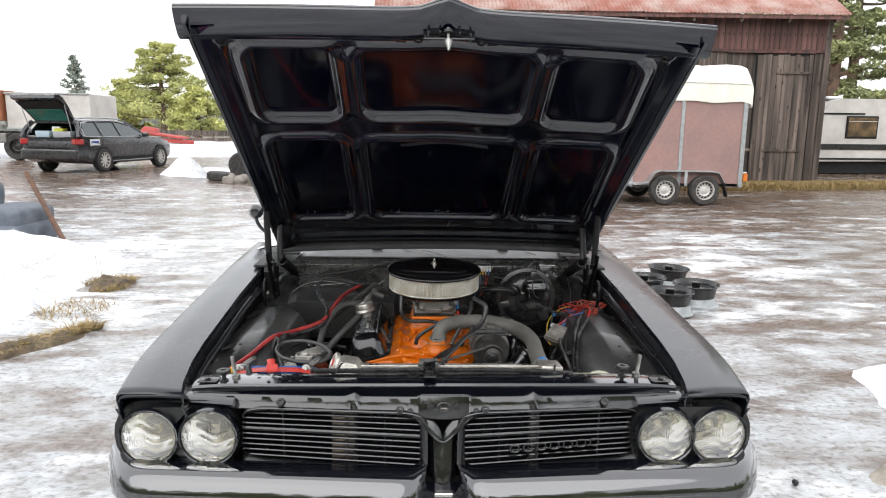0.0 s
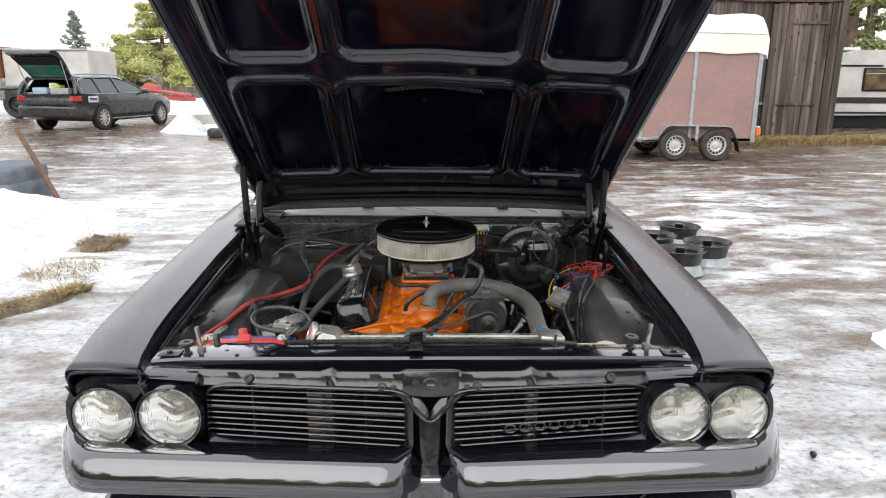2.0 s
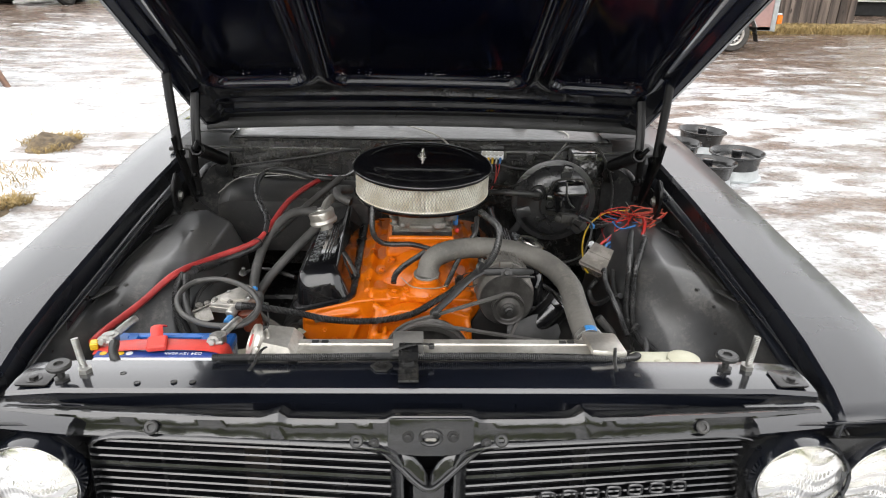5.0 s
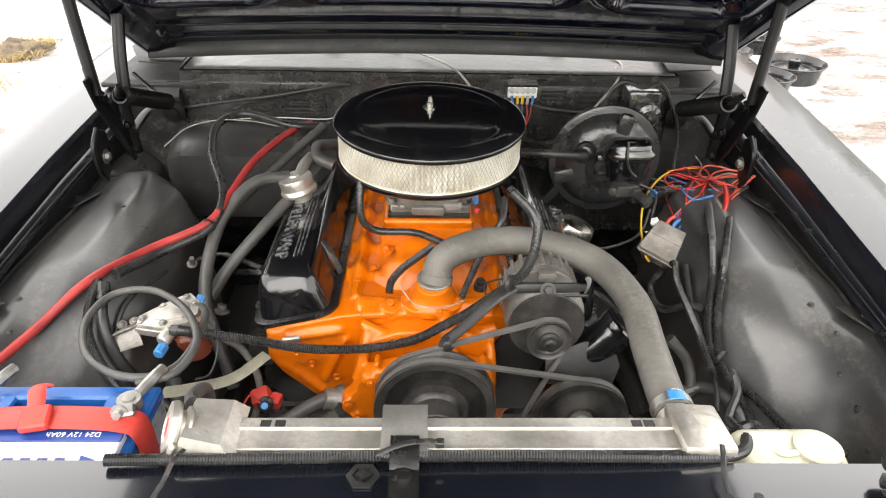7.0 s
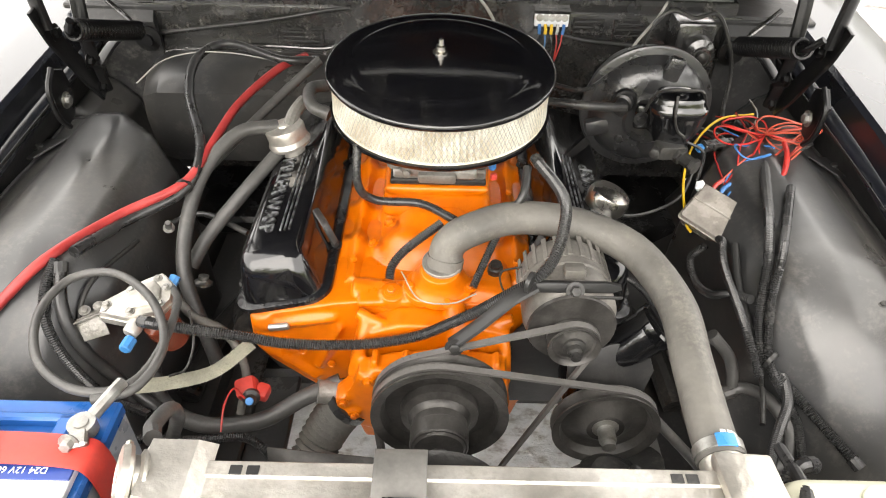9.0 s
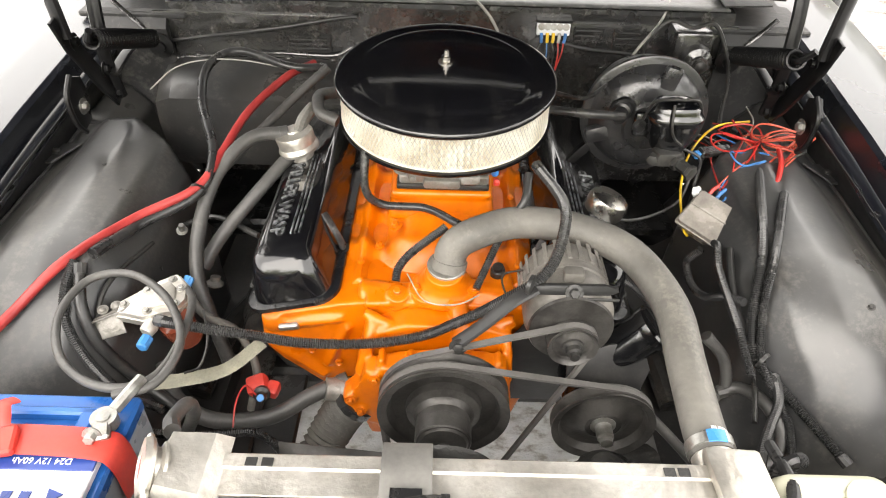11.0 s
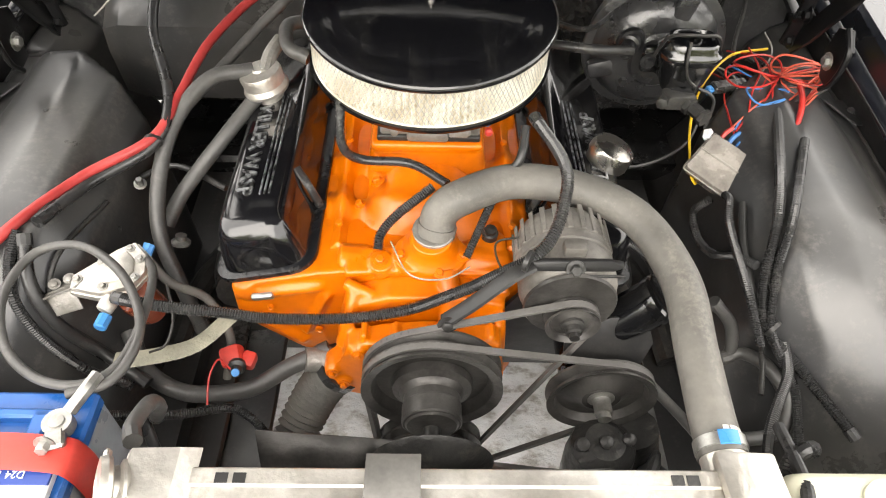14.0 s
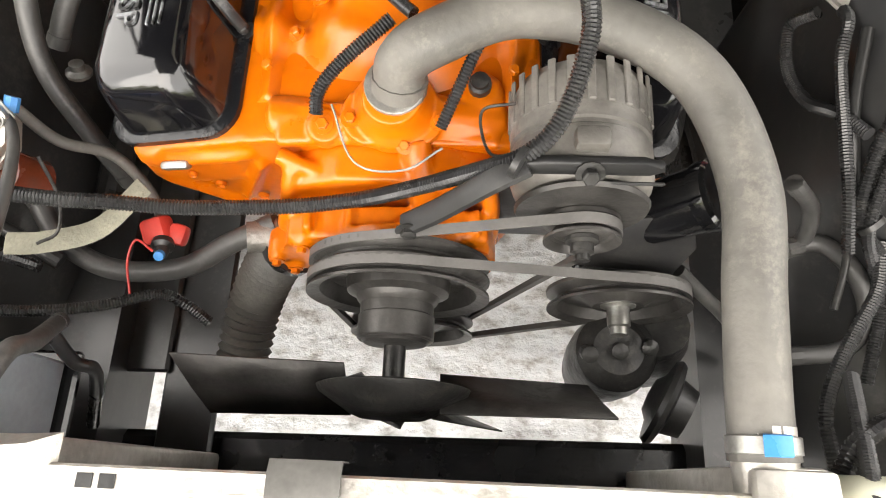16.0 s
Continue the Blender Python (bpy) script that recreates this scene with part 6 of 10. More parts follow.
part("arm_boss", box(B(), (0.188, 2.535, 0.815), (0.03, 0.02, 0.018), bev=0.005, seg=2), DUSTY, arm)
part("arm_slot", box(B(), (0.225, 2.5035, 0.797), (0.05, 0.003, 0.006), (20, 0, 0), 0.001), RUBBER, arm)
bm = tube(B(), [(0.135, 2.515, 0.806), (0.105, 2.505, 0.79), (0.06, 2.496, 0.745), (0.025, 2.492, 0.712)], 0.012, 10, flat=0.45)
part("support_arm", bm, SATIN_BLACK, al)
part("support_arm_bolt", bolt(B(), (0.03, 2.486, 0.714), (0, -1, 0.2), 0.008, 0.006), IRON, al)
# power steering pump with its reservoir neck, mounting plate
bm = lathe(B(), [(0.055, 0.0), (0.062, 0.01), (0.062, 0.10), (0.05, 0.12)], pose(0.262, 2.49, 0.582) @ AX_Y, 32)
tube(bm, [(0.245, 2.53, 0.63), (0.28, 2.53, 0.672), (0.318, 2.53, 0.715)], 0.033, 28)
pump = part("steering_pump", bm, HARD_BLACK, engine, "black power steering pump and filler neck", 40)
part("filler_cap", lathe(B(), [(0.035, -0.006), (0.036, 0.0), (0.036, 0.008), (0.032, 0.011), (0.028, 0.009), (0.0, 0.009)], pose(0.318, 2.53, 0.716, 0, 42, 0), 32), HARD_BLACK, pump)
bm = B()
prism(bm, [(-0.06, -0.03), (0.05, -0.04), (0.065, 0.0), (0.05, 0.045), (0.0, 0.04), (-0.06, 0.015)], 0.006, pose(0.255, 2.50, 0.66, 65, 0, 0), 0.002)
part("pump_bracket", bm, SATIN_BLACK, engine)
# blacks out the orange block here, as bracket and as shadow
bm = prism(B(), [(0.115, 0.50), (0.27, 0.50), (0.29, 0.60), (0.255, 0.70), (0.15, 0.705), (0.112, 0.64)], 0.008, pose(0, 2.572, 0, 90), 0.002)
part("accessory_bracket", bm, SATIN_BLACK, engine, "black plate for the accessory bracket and the shadow round it")
bm = lathe(B(), [(0.020, -0.004), (0.02, 0.0), (0.013, 0.002), (0.013, 0.022), (0.010, 0.024), (0.010, 0.032), (0.005, 0.034)], pose(0.256, 2.452, 0.582) @ AX_FRONT, 14)
part("steering_shaft_nut", bm, STEEL, engine)
bm = tube(B(), [(0.32, 2.45, 0.50), (0.33, 2.44, 0.45), (0.33, 2.43, 0.38)], 0.04, 16)
part("steering_box", bm, IRON, engine)
bm = lathe(B(), [(0.044, -0.06), (0.05, 0.0), (0.052, 0.05), (0.048, 0.09), (0.03, 0.105), (0.0, 0.106)], pose(0.268, 2.415, 0.42), 28)
can = part("pump_canister", bm, IRON, engine)
for k in range(3):
    part("canister_bolt", lathe(B(), [(0.010, 0), (0.010, 0.02), (0.006, 0.022)], pose(0.232 + 0.036 * k, 2.412 + 0.006 * k, 0.518 - 0.004 * k, 20), 10), IRON, can)
# red clamp-on cap low beside the block
bm = box(B(), (-0.292, 2.535, 0.555), (0.034, 0.032, 0.028), (20, -18, 12), 0.007, 2)
box(bm, (-0.268, 2.532, 0.549), (0.022, 0.026, 0.024), (10, 8, -12), 0.006, 2)
coil = solo("ignition_coil", bm, RED_PLASTIC, "small red ignition coil low beside the block", "coil")
part("coil_tower", lathe(B(), [(0.013, 0), (0.014, 0.008), (0.009, 0.012), (0.007, 0.022), (0.0, 0.023)], pose(-0.282, 2.520, 0.556, 70, 0, 10), 16), RUBBER, coil)
part("coil_post", lathe(B(), [(0.006, 0), (0.006, 0.012), (0.0, 0.013)], pose(-0.279, 2.504, 0.562, 40, 0, 10), 12), BLUE_TAPE, coil)

# ---- radiator ----
rad = thing("radiator", (0.03, 2.235, 0.33), "raw aluminium radiator with welded end tanks", "radiator")
bm = B()
box(bm, (0.032, 2.236, 0.752), (0.555, 0.05, 0.042), bev=0.0012)
box(bm, (0.032, 2.252, 0.7735), (0.555, 0.020, 0.005), bev=0.002)
part("top_channel", bm, ALLOY, rad, "", 30)
part("core", box(B(), (0.032, 2.236, 0.545), (0.55, 0.045, 0.375), bev=0.002), CORE, rad, "dark finned core")
for s, x in ((-1, -0.275), (1, 0.338)):
    bm = B()
    box(bm, (x, 2.24, 0.565), (0.062, 0.085, 0.42), bev=0.006, seg=2)
    if s > 0:
        box(bm, (x, 2.238, 0.779), (0.066, 0.084, 0.014), (-4, 4, 0), 0.005, 2)
    else:
        loft(bm, [[(x - 0.03, 2.20, 0.77), (x + 0.045, 2.19, 0.77), (x + 0.045, 2.285, 0.77), (x - 0.03, 2.28, 0.77)], [(x - 0.015, 2.205, 0.80), (x + 0.03, 2.20, 0.792), (x + 0.03, 2.275, 0.792), (x - 0.015, 2.27, 0.80)]])
    part("end_tank", bm, ALLOY, rad, "welded end tank", 35)
bm = lathe(B(), [(0.022, -0.03), (0.023, 0.0), (0.028, 0.003), (0.028, 0.006), (0.022, 0.009), (0.022, 0.014), (0.031, 0.016), (0.033, 0.02), (0.031, 0.027), (0.02, 0.029), (0.018, 0.026), (0.0, 0.026)], pose(-0.292, 2.238, 0.778, 6, -66, 8), 32)
part("radiator_cap", bm, ALLOY, rad, "bare metal filler neck and cap")
part("cap_tag", lathe(B(), [(0.012, 0.0262), (0.012, 0.0275), (0.0, 0.0278)], pose(-0.292, 2.238, 0.778, 6, -66, 8), 24), RED_PLASTIC, rad, "red warning disc on the cap")
for k in (-1, 1):
    part("cap_ear", box(B(), pose(-0.292, 2.238, 0.778, 6, -66, 8) @ Vector((0, 0.033 * k, 0.02)), (0.018, 0.014, 0.008), (6, -66, 8), 0.003), ALLOY, rad)
for x in (-0.203, -0.185, 0.262, 0.278):
    part("slot", box(B(), (x, 2.250, 0.7762), (0.013, 0.011, 0.002), bev=0.0004), RUBBER, rad)
SPIG = pose(0.327, 2.283, 0.753, -90 + 3, 0, 0)
part("hose_spigot", lathe(B(), [(0.024, -0.03), (0.0255, 0.0), (0.0255, 0.03)], SPIG, 24), ALLOY, rad)
hc = part("hose_clamp", lathe(B(), [(0.0268, 0.008), (0.0288, 0.009), (0.0288, 0.022), (0.0268, 0.023)], SPIG, 32), STEEL, rad)
part("clamp_sleeve", lathe(B(), [(0.0285, 0.007), (0.0300, 0.008), (0.0300, 0.023), (0.0285, 0.024)], SPIG, 12, (248, 292)), BLUE_TAPE, hc, "bright blue plastic clamp sleeve")
# black strap bracket that holds it to the support
bm = B()
loft(bm, [[(x, y, z) for x in (-0.058, -0.002)] + [(x, y - 0.001, z - 0.004) for x in (-0.002, -0.058)] for y, z in ((2.272, 0.76), (2.272, 0.787), (2.262, 0.792), (2.208, 0.790), (2.200, 0.784), (2.192, 0.783))])
br = solo("radiator_bracket", bm, mat("dull_grey_bracket", (0.16, 0.155, 0.145), 0.5, 0.3, 0.3, 20), "bent black steel bracket over the radiator", "bracket")
bm = B()
loft(bm, [[(x, y, z) for x in (-0.046, -0.012)] + [(x, y - 0.001, z - 0.004) for x in (-0.012, -0.046)] for y, z in ((2.21, 0.797), (2.19, 0.795), (2.17, 0.784), (2.09, 0.796))])
bolt(bm, (-0.03, 2.155, 0.787), (0, 0.15, 1), 0.010, 0.006)
lathe(bm, [(0.007, 0), (0.007, 0.003)], pose(-0.03, 2.118, 0.792), 10)
solo("radiator_clip", bm, PAINT_IN, "flat black clip bolted to the radiator support", "bracket")
bm = tube(B(), [(-0.062, 2.186, 0.792), (-0.03, 2.192, 0.802), (0.0, 2.196, 0.803), (0.012, 2.198, 0.797)], 0.004, 6, flat=0.4)
box(bm, (0.012, 2.198, 0.797), (0.010, 0.010, 0.008), bev=0.001)
solo("cable_tie", bm, RUBBER, "black cable tie round the loom", "cable tie", "cable ties")
for x, y, z in ((-0.29, 2.17, 0.80), (0.335, 2.185, 0.79)):
    solo("cable_tie", tube(B(), [(x + 0.012, y + 0.012, z + 0.004), (x + 0.006, y - 0.006, z + 0.006), (x, y - 0.03, z - 0.002), (x - 0.004, y - 0.055, z - 0.002)], 0.0032, 6, flat=0.5), RUBBER, "black cable tie round the loom", "cable tie", "cable ties")

# ---- battery ----
bat = thing("battery", (-0.503, 2.285, 0.53), "blue car battery with a red strap and white label", "battery")
part("case", box(B(), (-0.503, 2.288, 0.625), (0.242, 0.172, 0.185), bev=0.004), BATT_GREY, bat)
bm = box(B(), (-0.503, 2.288, 0.715), (0.244, 0.174, 0.022), bev=0.004)
part("lid", bm, BATT_BLUE, bat, "blue moulded lid")
bm = B()
for dx, dy, sx, sy in ((0, 0.052, 0.17, 0.012), (-0.07, 0.035, 0.02, 0.045), (0.07, 0.035, 0.02, 0.045)):
    box(bm, (-0.50 + dx, 2.288 + dy, 0.732), (sx, sy, 0.016), bev=0.003)
part("carry_handle", bm, BATT_BLUE, bat)
part("label_panel", box(B(), (-0.505, 2.238, 0.731), (0.225, 0.075, 0.012), bev=0.002), WHITE, bat, "white printed label")
part("label_stripe", box(B(), (-0.505, 2.268, 0.7375), (0.225, 0.022, 0.003), bev=0.0008), BATT_NAVY, bat)
for k in range(5):
    part("label_mark", box(B(), (-0.455 - 0.021 * k, 2.222, 0.7378), (0.012, 0.016, 0.0012), bev=0.0003), BATT_NAVY, bat)
part("label_mark", prism(B(), [(-0.01, -0.008), (0.01, -0.008), (0.0, 0.01)], 0.0014, pose(-0.425, 2.223, 0.7372, 0, 0, 160)), BATT_NAVY, bat)
txt = bpy.data.curves.new("rating_text", "FONT")
txt.body, txt.size, txt.extrude, txt.align_x, txt.align_y = "D24 12V 60Ah", 0.0115, 0.0004, "CENTER", "CENTER"
txt.materials.append(WHITE)
tx = new("rating_text", txt)
tx.parent = bat
tx.matrix_parent_inverse = bat.matrix_basis.inverted()
tx.matrix_basis = pose(-0.455, 2.268, 0.7395, 0, 0, 180)
for k in range(4):
    part("label_symbol", lathe(B(), [(0.0065, 0), (0.0065, 0.001)], pose(-0.555 - 0.016 * k, 2.268, 0.7388), 14), (WHITE, YELLOW, BATT_BLUE, YELLOW)[k], bat)
bm = tube(B(), [(-0.625, 2.292, 0.735), (-0.56, 2.292, 0.744), (-0.48, 2.292, 0.746), (-0.40, 2.29, 0.742), (-0.378, 2.288, 0.725), (-0.374, 2.287, 0.66)], 0.021, 10, flat=0.12)
part("hold_down_strap", bm, RED_PLASTIC, bat, "faded red webbing strap")
bm = tube(B(), [(-0.512, 2.285, 0.748), (-0.514, 2.305, 0.760), (-0.52, 2.325, 0.766), (-0.512, 2.338, 0.760)], 0.0115, 8, flat=0.22)
part("strap_tail", bm, RED_PLASTIC, bat)
part("strap_buckle", box(B(), (-0.507, 2.283, 0.752), (0.036, 0.036, 0.014), (8, 0, 12), 0.003), RED_PLASTIC, bat)
for x, lab in ((-0.405, "zinc battery clamp on the post"), (-0.612, "zinc battery clamp on the far post")):
    bm = lathe(B(), [(0.009, 0.72), (0.0085, 0.75), (0.0, 0.751)], pose(x, 2.325, 0), 14)
    lathe(bm, [(0.0095, 0.732), (0.016, 0.732), (0.016, 0.748), (0.0095, 0.748)], pose(x, 2.325, 0), 16)
    box(bm, (x + 0.004, 2.305, 0.742), (0.022, 0.024, 0.014), (0, 0, 20), 0.003)
    tube(bm, [(x + 0.008, 2.338, 0.745), (x + 0.022, 2.365, 0.752), (x + 0.028, 2.382, 0.752)], 0.008, 8)
    bolt(bm, (x - 0.002, 2.298, 0.748), (0, -1, 0.3), 0.007, 0.010)
    part("terminal_clamp", bm, STEEL, bat, lab)
part("yellow_plug", box(B(), (-0.628, 2.29, 0.745), (0.014, 0.022, 0.014), (0, 0, 20), 0.002), YELLOW, bat)
solo("battery_tray", box(B(), (-0.503, 2.288, 0.525), (0.27, 0.20, 0.014), bev=0.004), PAINT_IN, "black steel battery tray", "tray")

# ---- washer bottle ----
bm = B()
loft(bm, [[(0.462 + px * kx * 0.92, 2.238 + py * ky, z - 0.024) for px, py in round_rect(0.16, 0.085, 0.025, 4)] for z, kx, ky in ((0.52, 0.9, 0.9), (0.53, 0.95, 0.95), (0.72, 1.0, 1.0), (0.752, 0.98, 0.97), (0.766, 0.9, 0.84), (0.770, 0.75, 0.6))])
wb = solo("washer_bottle", bm, MILKY, "milky white plastic washer fluid bottle", "bottle", sharp=50)
part("bottle_cap", lathe(B(), [(0.026, 0), (0.03, 0.003), (0.03, 0.010), (0.022, 0.014), (0.0, 0.015)], pose(0.495, 2.234, 0.742), 24), MILKY, wb)
part("cap_strap", tube(B(), [(0.468, 2.229, 0.748), (0.448, 2.224, 0.75), (0.44, 2.234, 0.747)], 0.005, 8, flat=0.5), MILKY, wb)
part("fluid_window", box(B(), (0.392, 2.23, 0.60), (0.004, 0.05, 0.14), bev=0.001), mat("green_washer_fluid", (0.2, 0.42, 0.26), 0.3, 0, 0.1, 10), wb)

# ---- brake booster and master cylinder ----
BOOSTER = mat("satin_booster_black", (0.0228, 0.0228, 0.0238), 0.3, 0, 0.3, 12, rvary=0.08, bump=0.22, bscale=26, spec=0.9, speck=(0.25, 150, (0.09, 0.085, 0.075)))
bo = thing("brake_booster", (0.405, 3.1, 0.78), "black brake booster with its master cylinder", "brake booster")
bm = lathe(B(), [(0.0, 0.0), (0.046, 0.0), (0.051, 0.005), (0.074, 0.008), (0.090, 0.016), (0.102, 0.030), (0.109, 0.047), (0.118, 0.048), (0.1195, 0.052), (0.119, 0.060), (0.111, 0.064), (0.106, 0.095), (0.08, 0.15)], pose(0.390, 2.965, 0.813) @ AX_Y, 64)
part("booster_shell", bm, BOOSTER, bo, "", 35)
for a in (40, 140, 220, 320):
    part("booster_bolt", bolt(B(), (0.390 + 0.066 * math.cos(radians(a)), 2.975, 0.813 + 0.066 * math.sin(radians(a))), (0, -1, 0), 0.008, 0.012), BOOSTER, bo)
part("booster_band", lathe(B(), [(0.1185, 0.044), (0.1225, 0.046), (0.1225, 0.052), (0.1185, 0.054)], pose(0.390, 2.965, 0.813) @ AX_Y, 64), BOOSTER, bo)
for a in (75, 195, 315):  # pressed ears on the front shell
    c_, s_ = math.cos(radians(a)), math.sin(radians(a))
    part("shell_ear", box(B(), (0.390 + 0.094 * c_, 2.984, 0.813 + 0.094 * s_), (0.034, 0.022, 0.05), (0, 90 - a, 0), 0.009, 2), BOOSTER, bo)
bm = lathe(B(), [(0.017, 0), (0.017, 0.012), (0.012, 0.014), (0.012, 0.03), (0.014, 0.031), (0.014, 0.035), (0.010, 0.04)], pose(0.334, 2.965, 0.850, 90, 0, -25), 18)
lathe(bm, [(0.024, 0), (0.022, 0.006), (0.012, 0.008)], pose(0.334, 2.968, 0.850) @ AX_FRONT, 20)
part("check_valve", bm, PAINT_IN, bo)
bm = lathe(B(), [(0.034, 0), (0.034, 0.012), (0.029, 0.016), (0.028, 0.085), (0.020, 0.10), (0.0, 0.102)], pose(0.405, 2.965, 0.826) @ AX_FRONT, 24)
box(bm, (0.405, 2.955, 0.826), (0.10, 0.016, 0.05), bev=0.008, seg=2)
part("master_cylinder", bm, HARD_BLACK, bo)
for dx in (-0.04, 0.04):
    part("cylinder_nut", bolt(B(), (0.405 + dx, 2.946, 0.826), (0, -1, 0), 0.008, 0.010), BOOSTER, bo)


def oval(z, k, w_=0.090, d_=0.066):
    return [(0.404 + px * k, 2.890 + py * k, z) for px, py in round_rect(w_, d_, 0.027, 5)]


part("master_reservoir", loft(B(), [oval(0.818, 0.66), oval(0.835, 0.80), (oval(0.852, 0.88)), oval(0.868, 0.95), oval(0.872, 1.02), oval(0.878, 1.02)]), HARD_BLACK, bo, "", 40)
part("reservoir_lid", loft(B(), [oval(0.8785, 1.08), oval(0.884, 1.08), oval(0.887, 1.02), oval(0.895, 0.92), oval(0.9, 0.90), oval(0.904, 0.82), oval(0.9045, 0.70), oval(0.900, 0.64)]), HARD_BLACK, bo, "ribbed black reservoir lid", 40)
part("lid_button", lathe(B(), [(0.013, 0), (0.012, 0.008), (0.0, 0.009)], pose(0.404, 2.89, 0.900), 18), HARD_BLACK, bo)
part("lid_bail", tube(B(), [(0.352, 2.895, 0.868), (0.362, 2.882, 0.908), (0.385, 2.872, 0.918), (0.408, 2.870, 0.919), (0.435, 2.874, 0.914), (0.454, 2.89, 0.868)], 0.0028, 6), IRON, bo)
part("lid_bail", tube(B(), [(0.388, 2.858, 0.915), (0.389, 2.848, 0.880), (0.398, 2.847, 0.858), (0.412, 2.848, 0.846)], 0.0024, 6), IRON, bo)
bm = B()
box(bm, (0.398, 2.862, 0.812), (0.052, 0.030, 0.026), (0, 8, 14), 0.005, 2)
lathe(bm, [(0.015, 0), (0.015, 0.012), (0.011, 0.014), (0.011, 0.034), (0.014, 0.036), (0.014, 0.044), (0.007, 0.047)], pose(0.412, 2.858, 0.808, 96, 0, 32), 6)
lathe(bm, [(0.010, 0), (0.010, 0.016), (0.006, 0.018)], pose(0.376, 2.858, 0.814, 90, 0, -30), 6)
part("pressure_switch", bm, IRON, bo, "grimy brake pressure switch")
# wiper motor
bm = B()
box(bm, (0.515, 3.215, 0.878), (0.08, 0.075, 0.075), (0, 0, 0), 0.008, 2)
lathe(bm, [(0.032, 0), (0.030, 0.025), (0.018, 0.032), (0.018, 0.04)], pose(0.522, 3.18, 0.862) @ AX_FRONT, 24)
wm = solo("wiper_motor", bm, FIREWALL, "black wiper motor on the firewall", "motor")
part("motor_knob", lathe(B(), [(0.012, 0), (0.012, 0.008), (0.006, 0.012)], pose(0.522, 3.14, 0.862) @ AX_FRONT, 16), IRON, wm)
# terminal strip on the firewall
bm = B()
box(bm, (0.232, 3.256, 0.888), (0.072, 0.012, 0.03), bev=0.002)
ts = solo("terminal_strip", bm, WHITE, "white ceramic terminal strip on the firewall", "terminal strip")
for k in range(5):
    part("terminal_screw", bolt(B(), (0.206 + 0.013 * k, 3.249, 0.893), (0, -1, 0.2), 0.0045, 0.004), STEEL, ts)
for k, m_ in enumerate((BLUE_WIRE, YELLOW, YELLOW, STEEL, BLUE_WIRE)):
    part("crimp_sleeve", tube(B(), [(0.206 + 0.013 * k, 3.246, 0.880), (0.207 + 0.0125 * k, 3.240, 0.870), (0.207 + 0.012 * k, 3.238, 0.862)], 0.0036, 8), m_, ts)
part("strip_cover", box(B(), (0.232, 3.252, 0.906), (0.076, 0.02, 0.006), bev=0.001), PAINT_IN, ts)
for k, (m_, dx) in enumerate(((RUBBER, -0.03), (BLUE_WIRE, 0.006), (RUBBER, 0.012), (RED_WIRE, 0.008), (RED_WIRE, -0.004))):
    x = 0.207 + 0.012 * k
    solo("wire", tube(B(), [(x, 3.238, 0.862), (x - 0.002 + dx * 0.4, 3.228, 0.84), (x - 0.012 + dx, 3.222, 0.80), (x - 0.035 + dx, 3.20, 0.77)], 0.0016, 6), m_, "thin coloured wire from the terminal strip", "wire", "terminal strip wires")

# ---- fuse box and its tangle of wires ----
fbx, fbn = Vector((0.046, 0.037, 0.040)).normalized(), Vector((-0.35, -0.45, 0.82)).normalized()
fby = fbn.cross(fbx).normalized()
FB = Matrix.Translation((0.496, 2.819, 0.706)) @ Matrix((fby.cross(fbn), fby, fbn)).transposed().to_4x4()
fb = thing("fuse_box", FB.translation, "fuse box under a cloudy cover amid loose wires", "fuse box")
bm = B()
loft(bm, [[FB @ Vector((px * k, py * k, z)) for px, py in round_rect(0.078, 0.100, 0.006, 3)] for z, k in ((-0.03, 0.96), (-0.004, 1.0), (0.0, 1.04), (0.003, 1.04), (0.004, 0.98), (0.011, 0.95), (0.013, 0.92))])
part("cover", bm, CLEAR, fb, "scuffed cloudy plastic cover", 40)
bm = B()
for k in (0.004,):
    q = [FB @ Vector((k, -0.047, 0.013)), FB @ Vector((k, 0.047, 0.013))]
    tube(bm, q, 0.002, 6)
part("cover_rib", bm, CLEAR, fb)
for k in range(6):
    bm = B()
    tube(bm, [FB @ Vector((0.040, -0.038 + 0.015 * k, -0.008)), FB @ Vector((0.054, -0.038 + 0.015 * k, -0.006)), FB @ Vector((0.068, -0.036 + 0.014 * k, -0.010))], 0.0042, 6)
    part("spade_connector", bm, (BLUE_WIRE, BLUE_WIRE, RED_PLASTIC)[k % 3], fb)
part("white_tab", box(B(), FB @ Vector((0.032, 0.057, 0.0)), (0.014, 0.018, 0.012), (20, -30, -30), 0.002), WHITE, fb)
part("yellow_tab", box(B(), FB @ Vector((0.004, -0.058, -0.012)), (0.014, 0.016, 0.014), (20, -30, -30), 0.003), YELLOW, fb)
rng = random.Random(11)
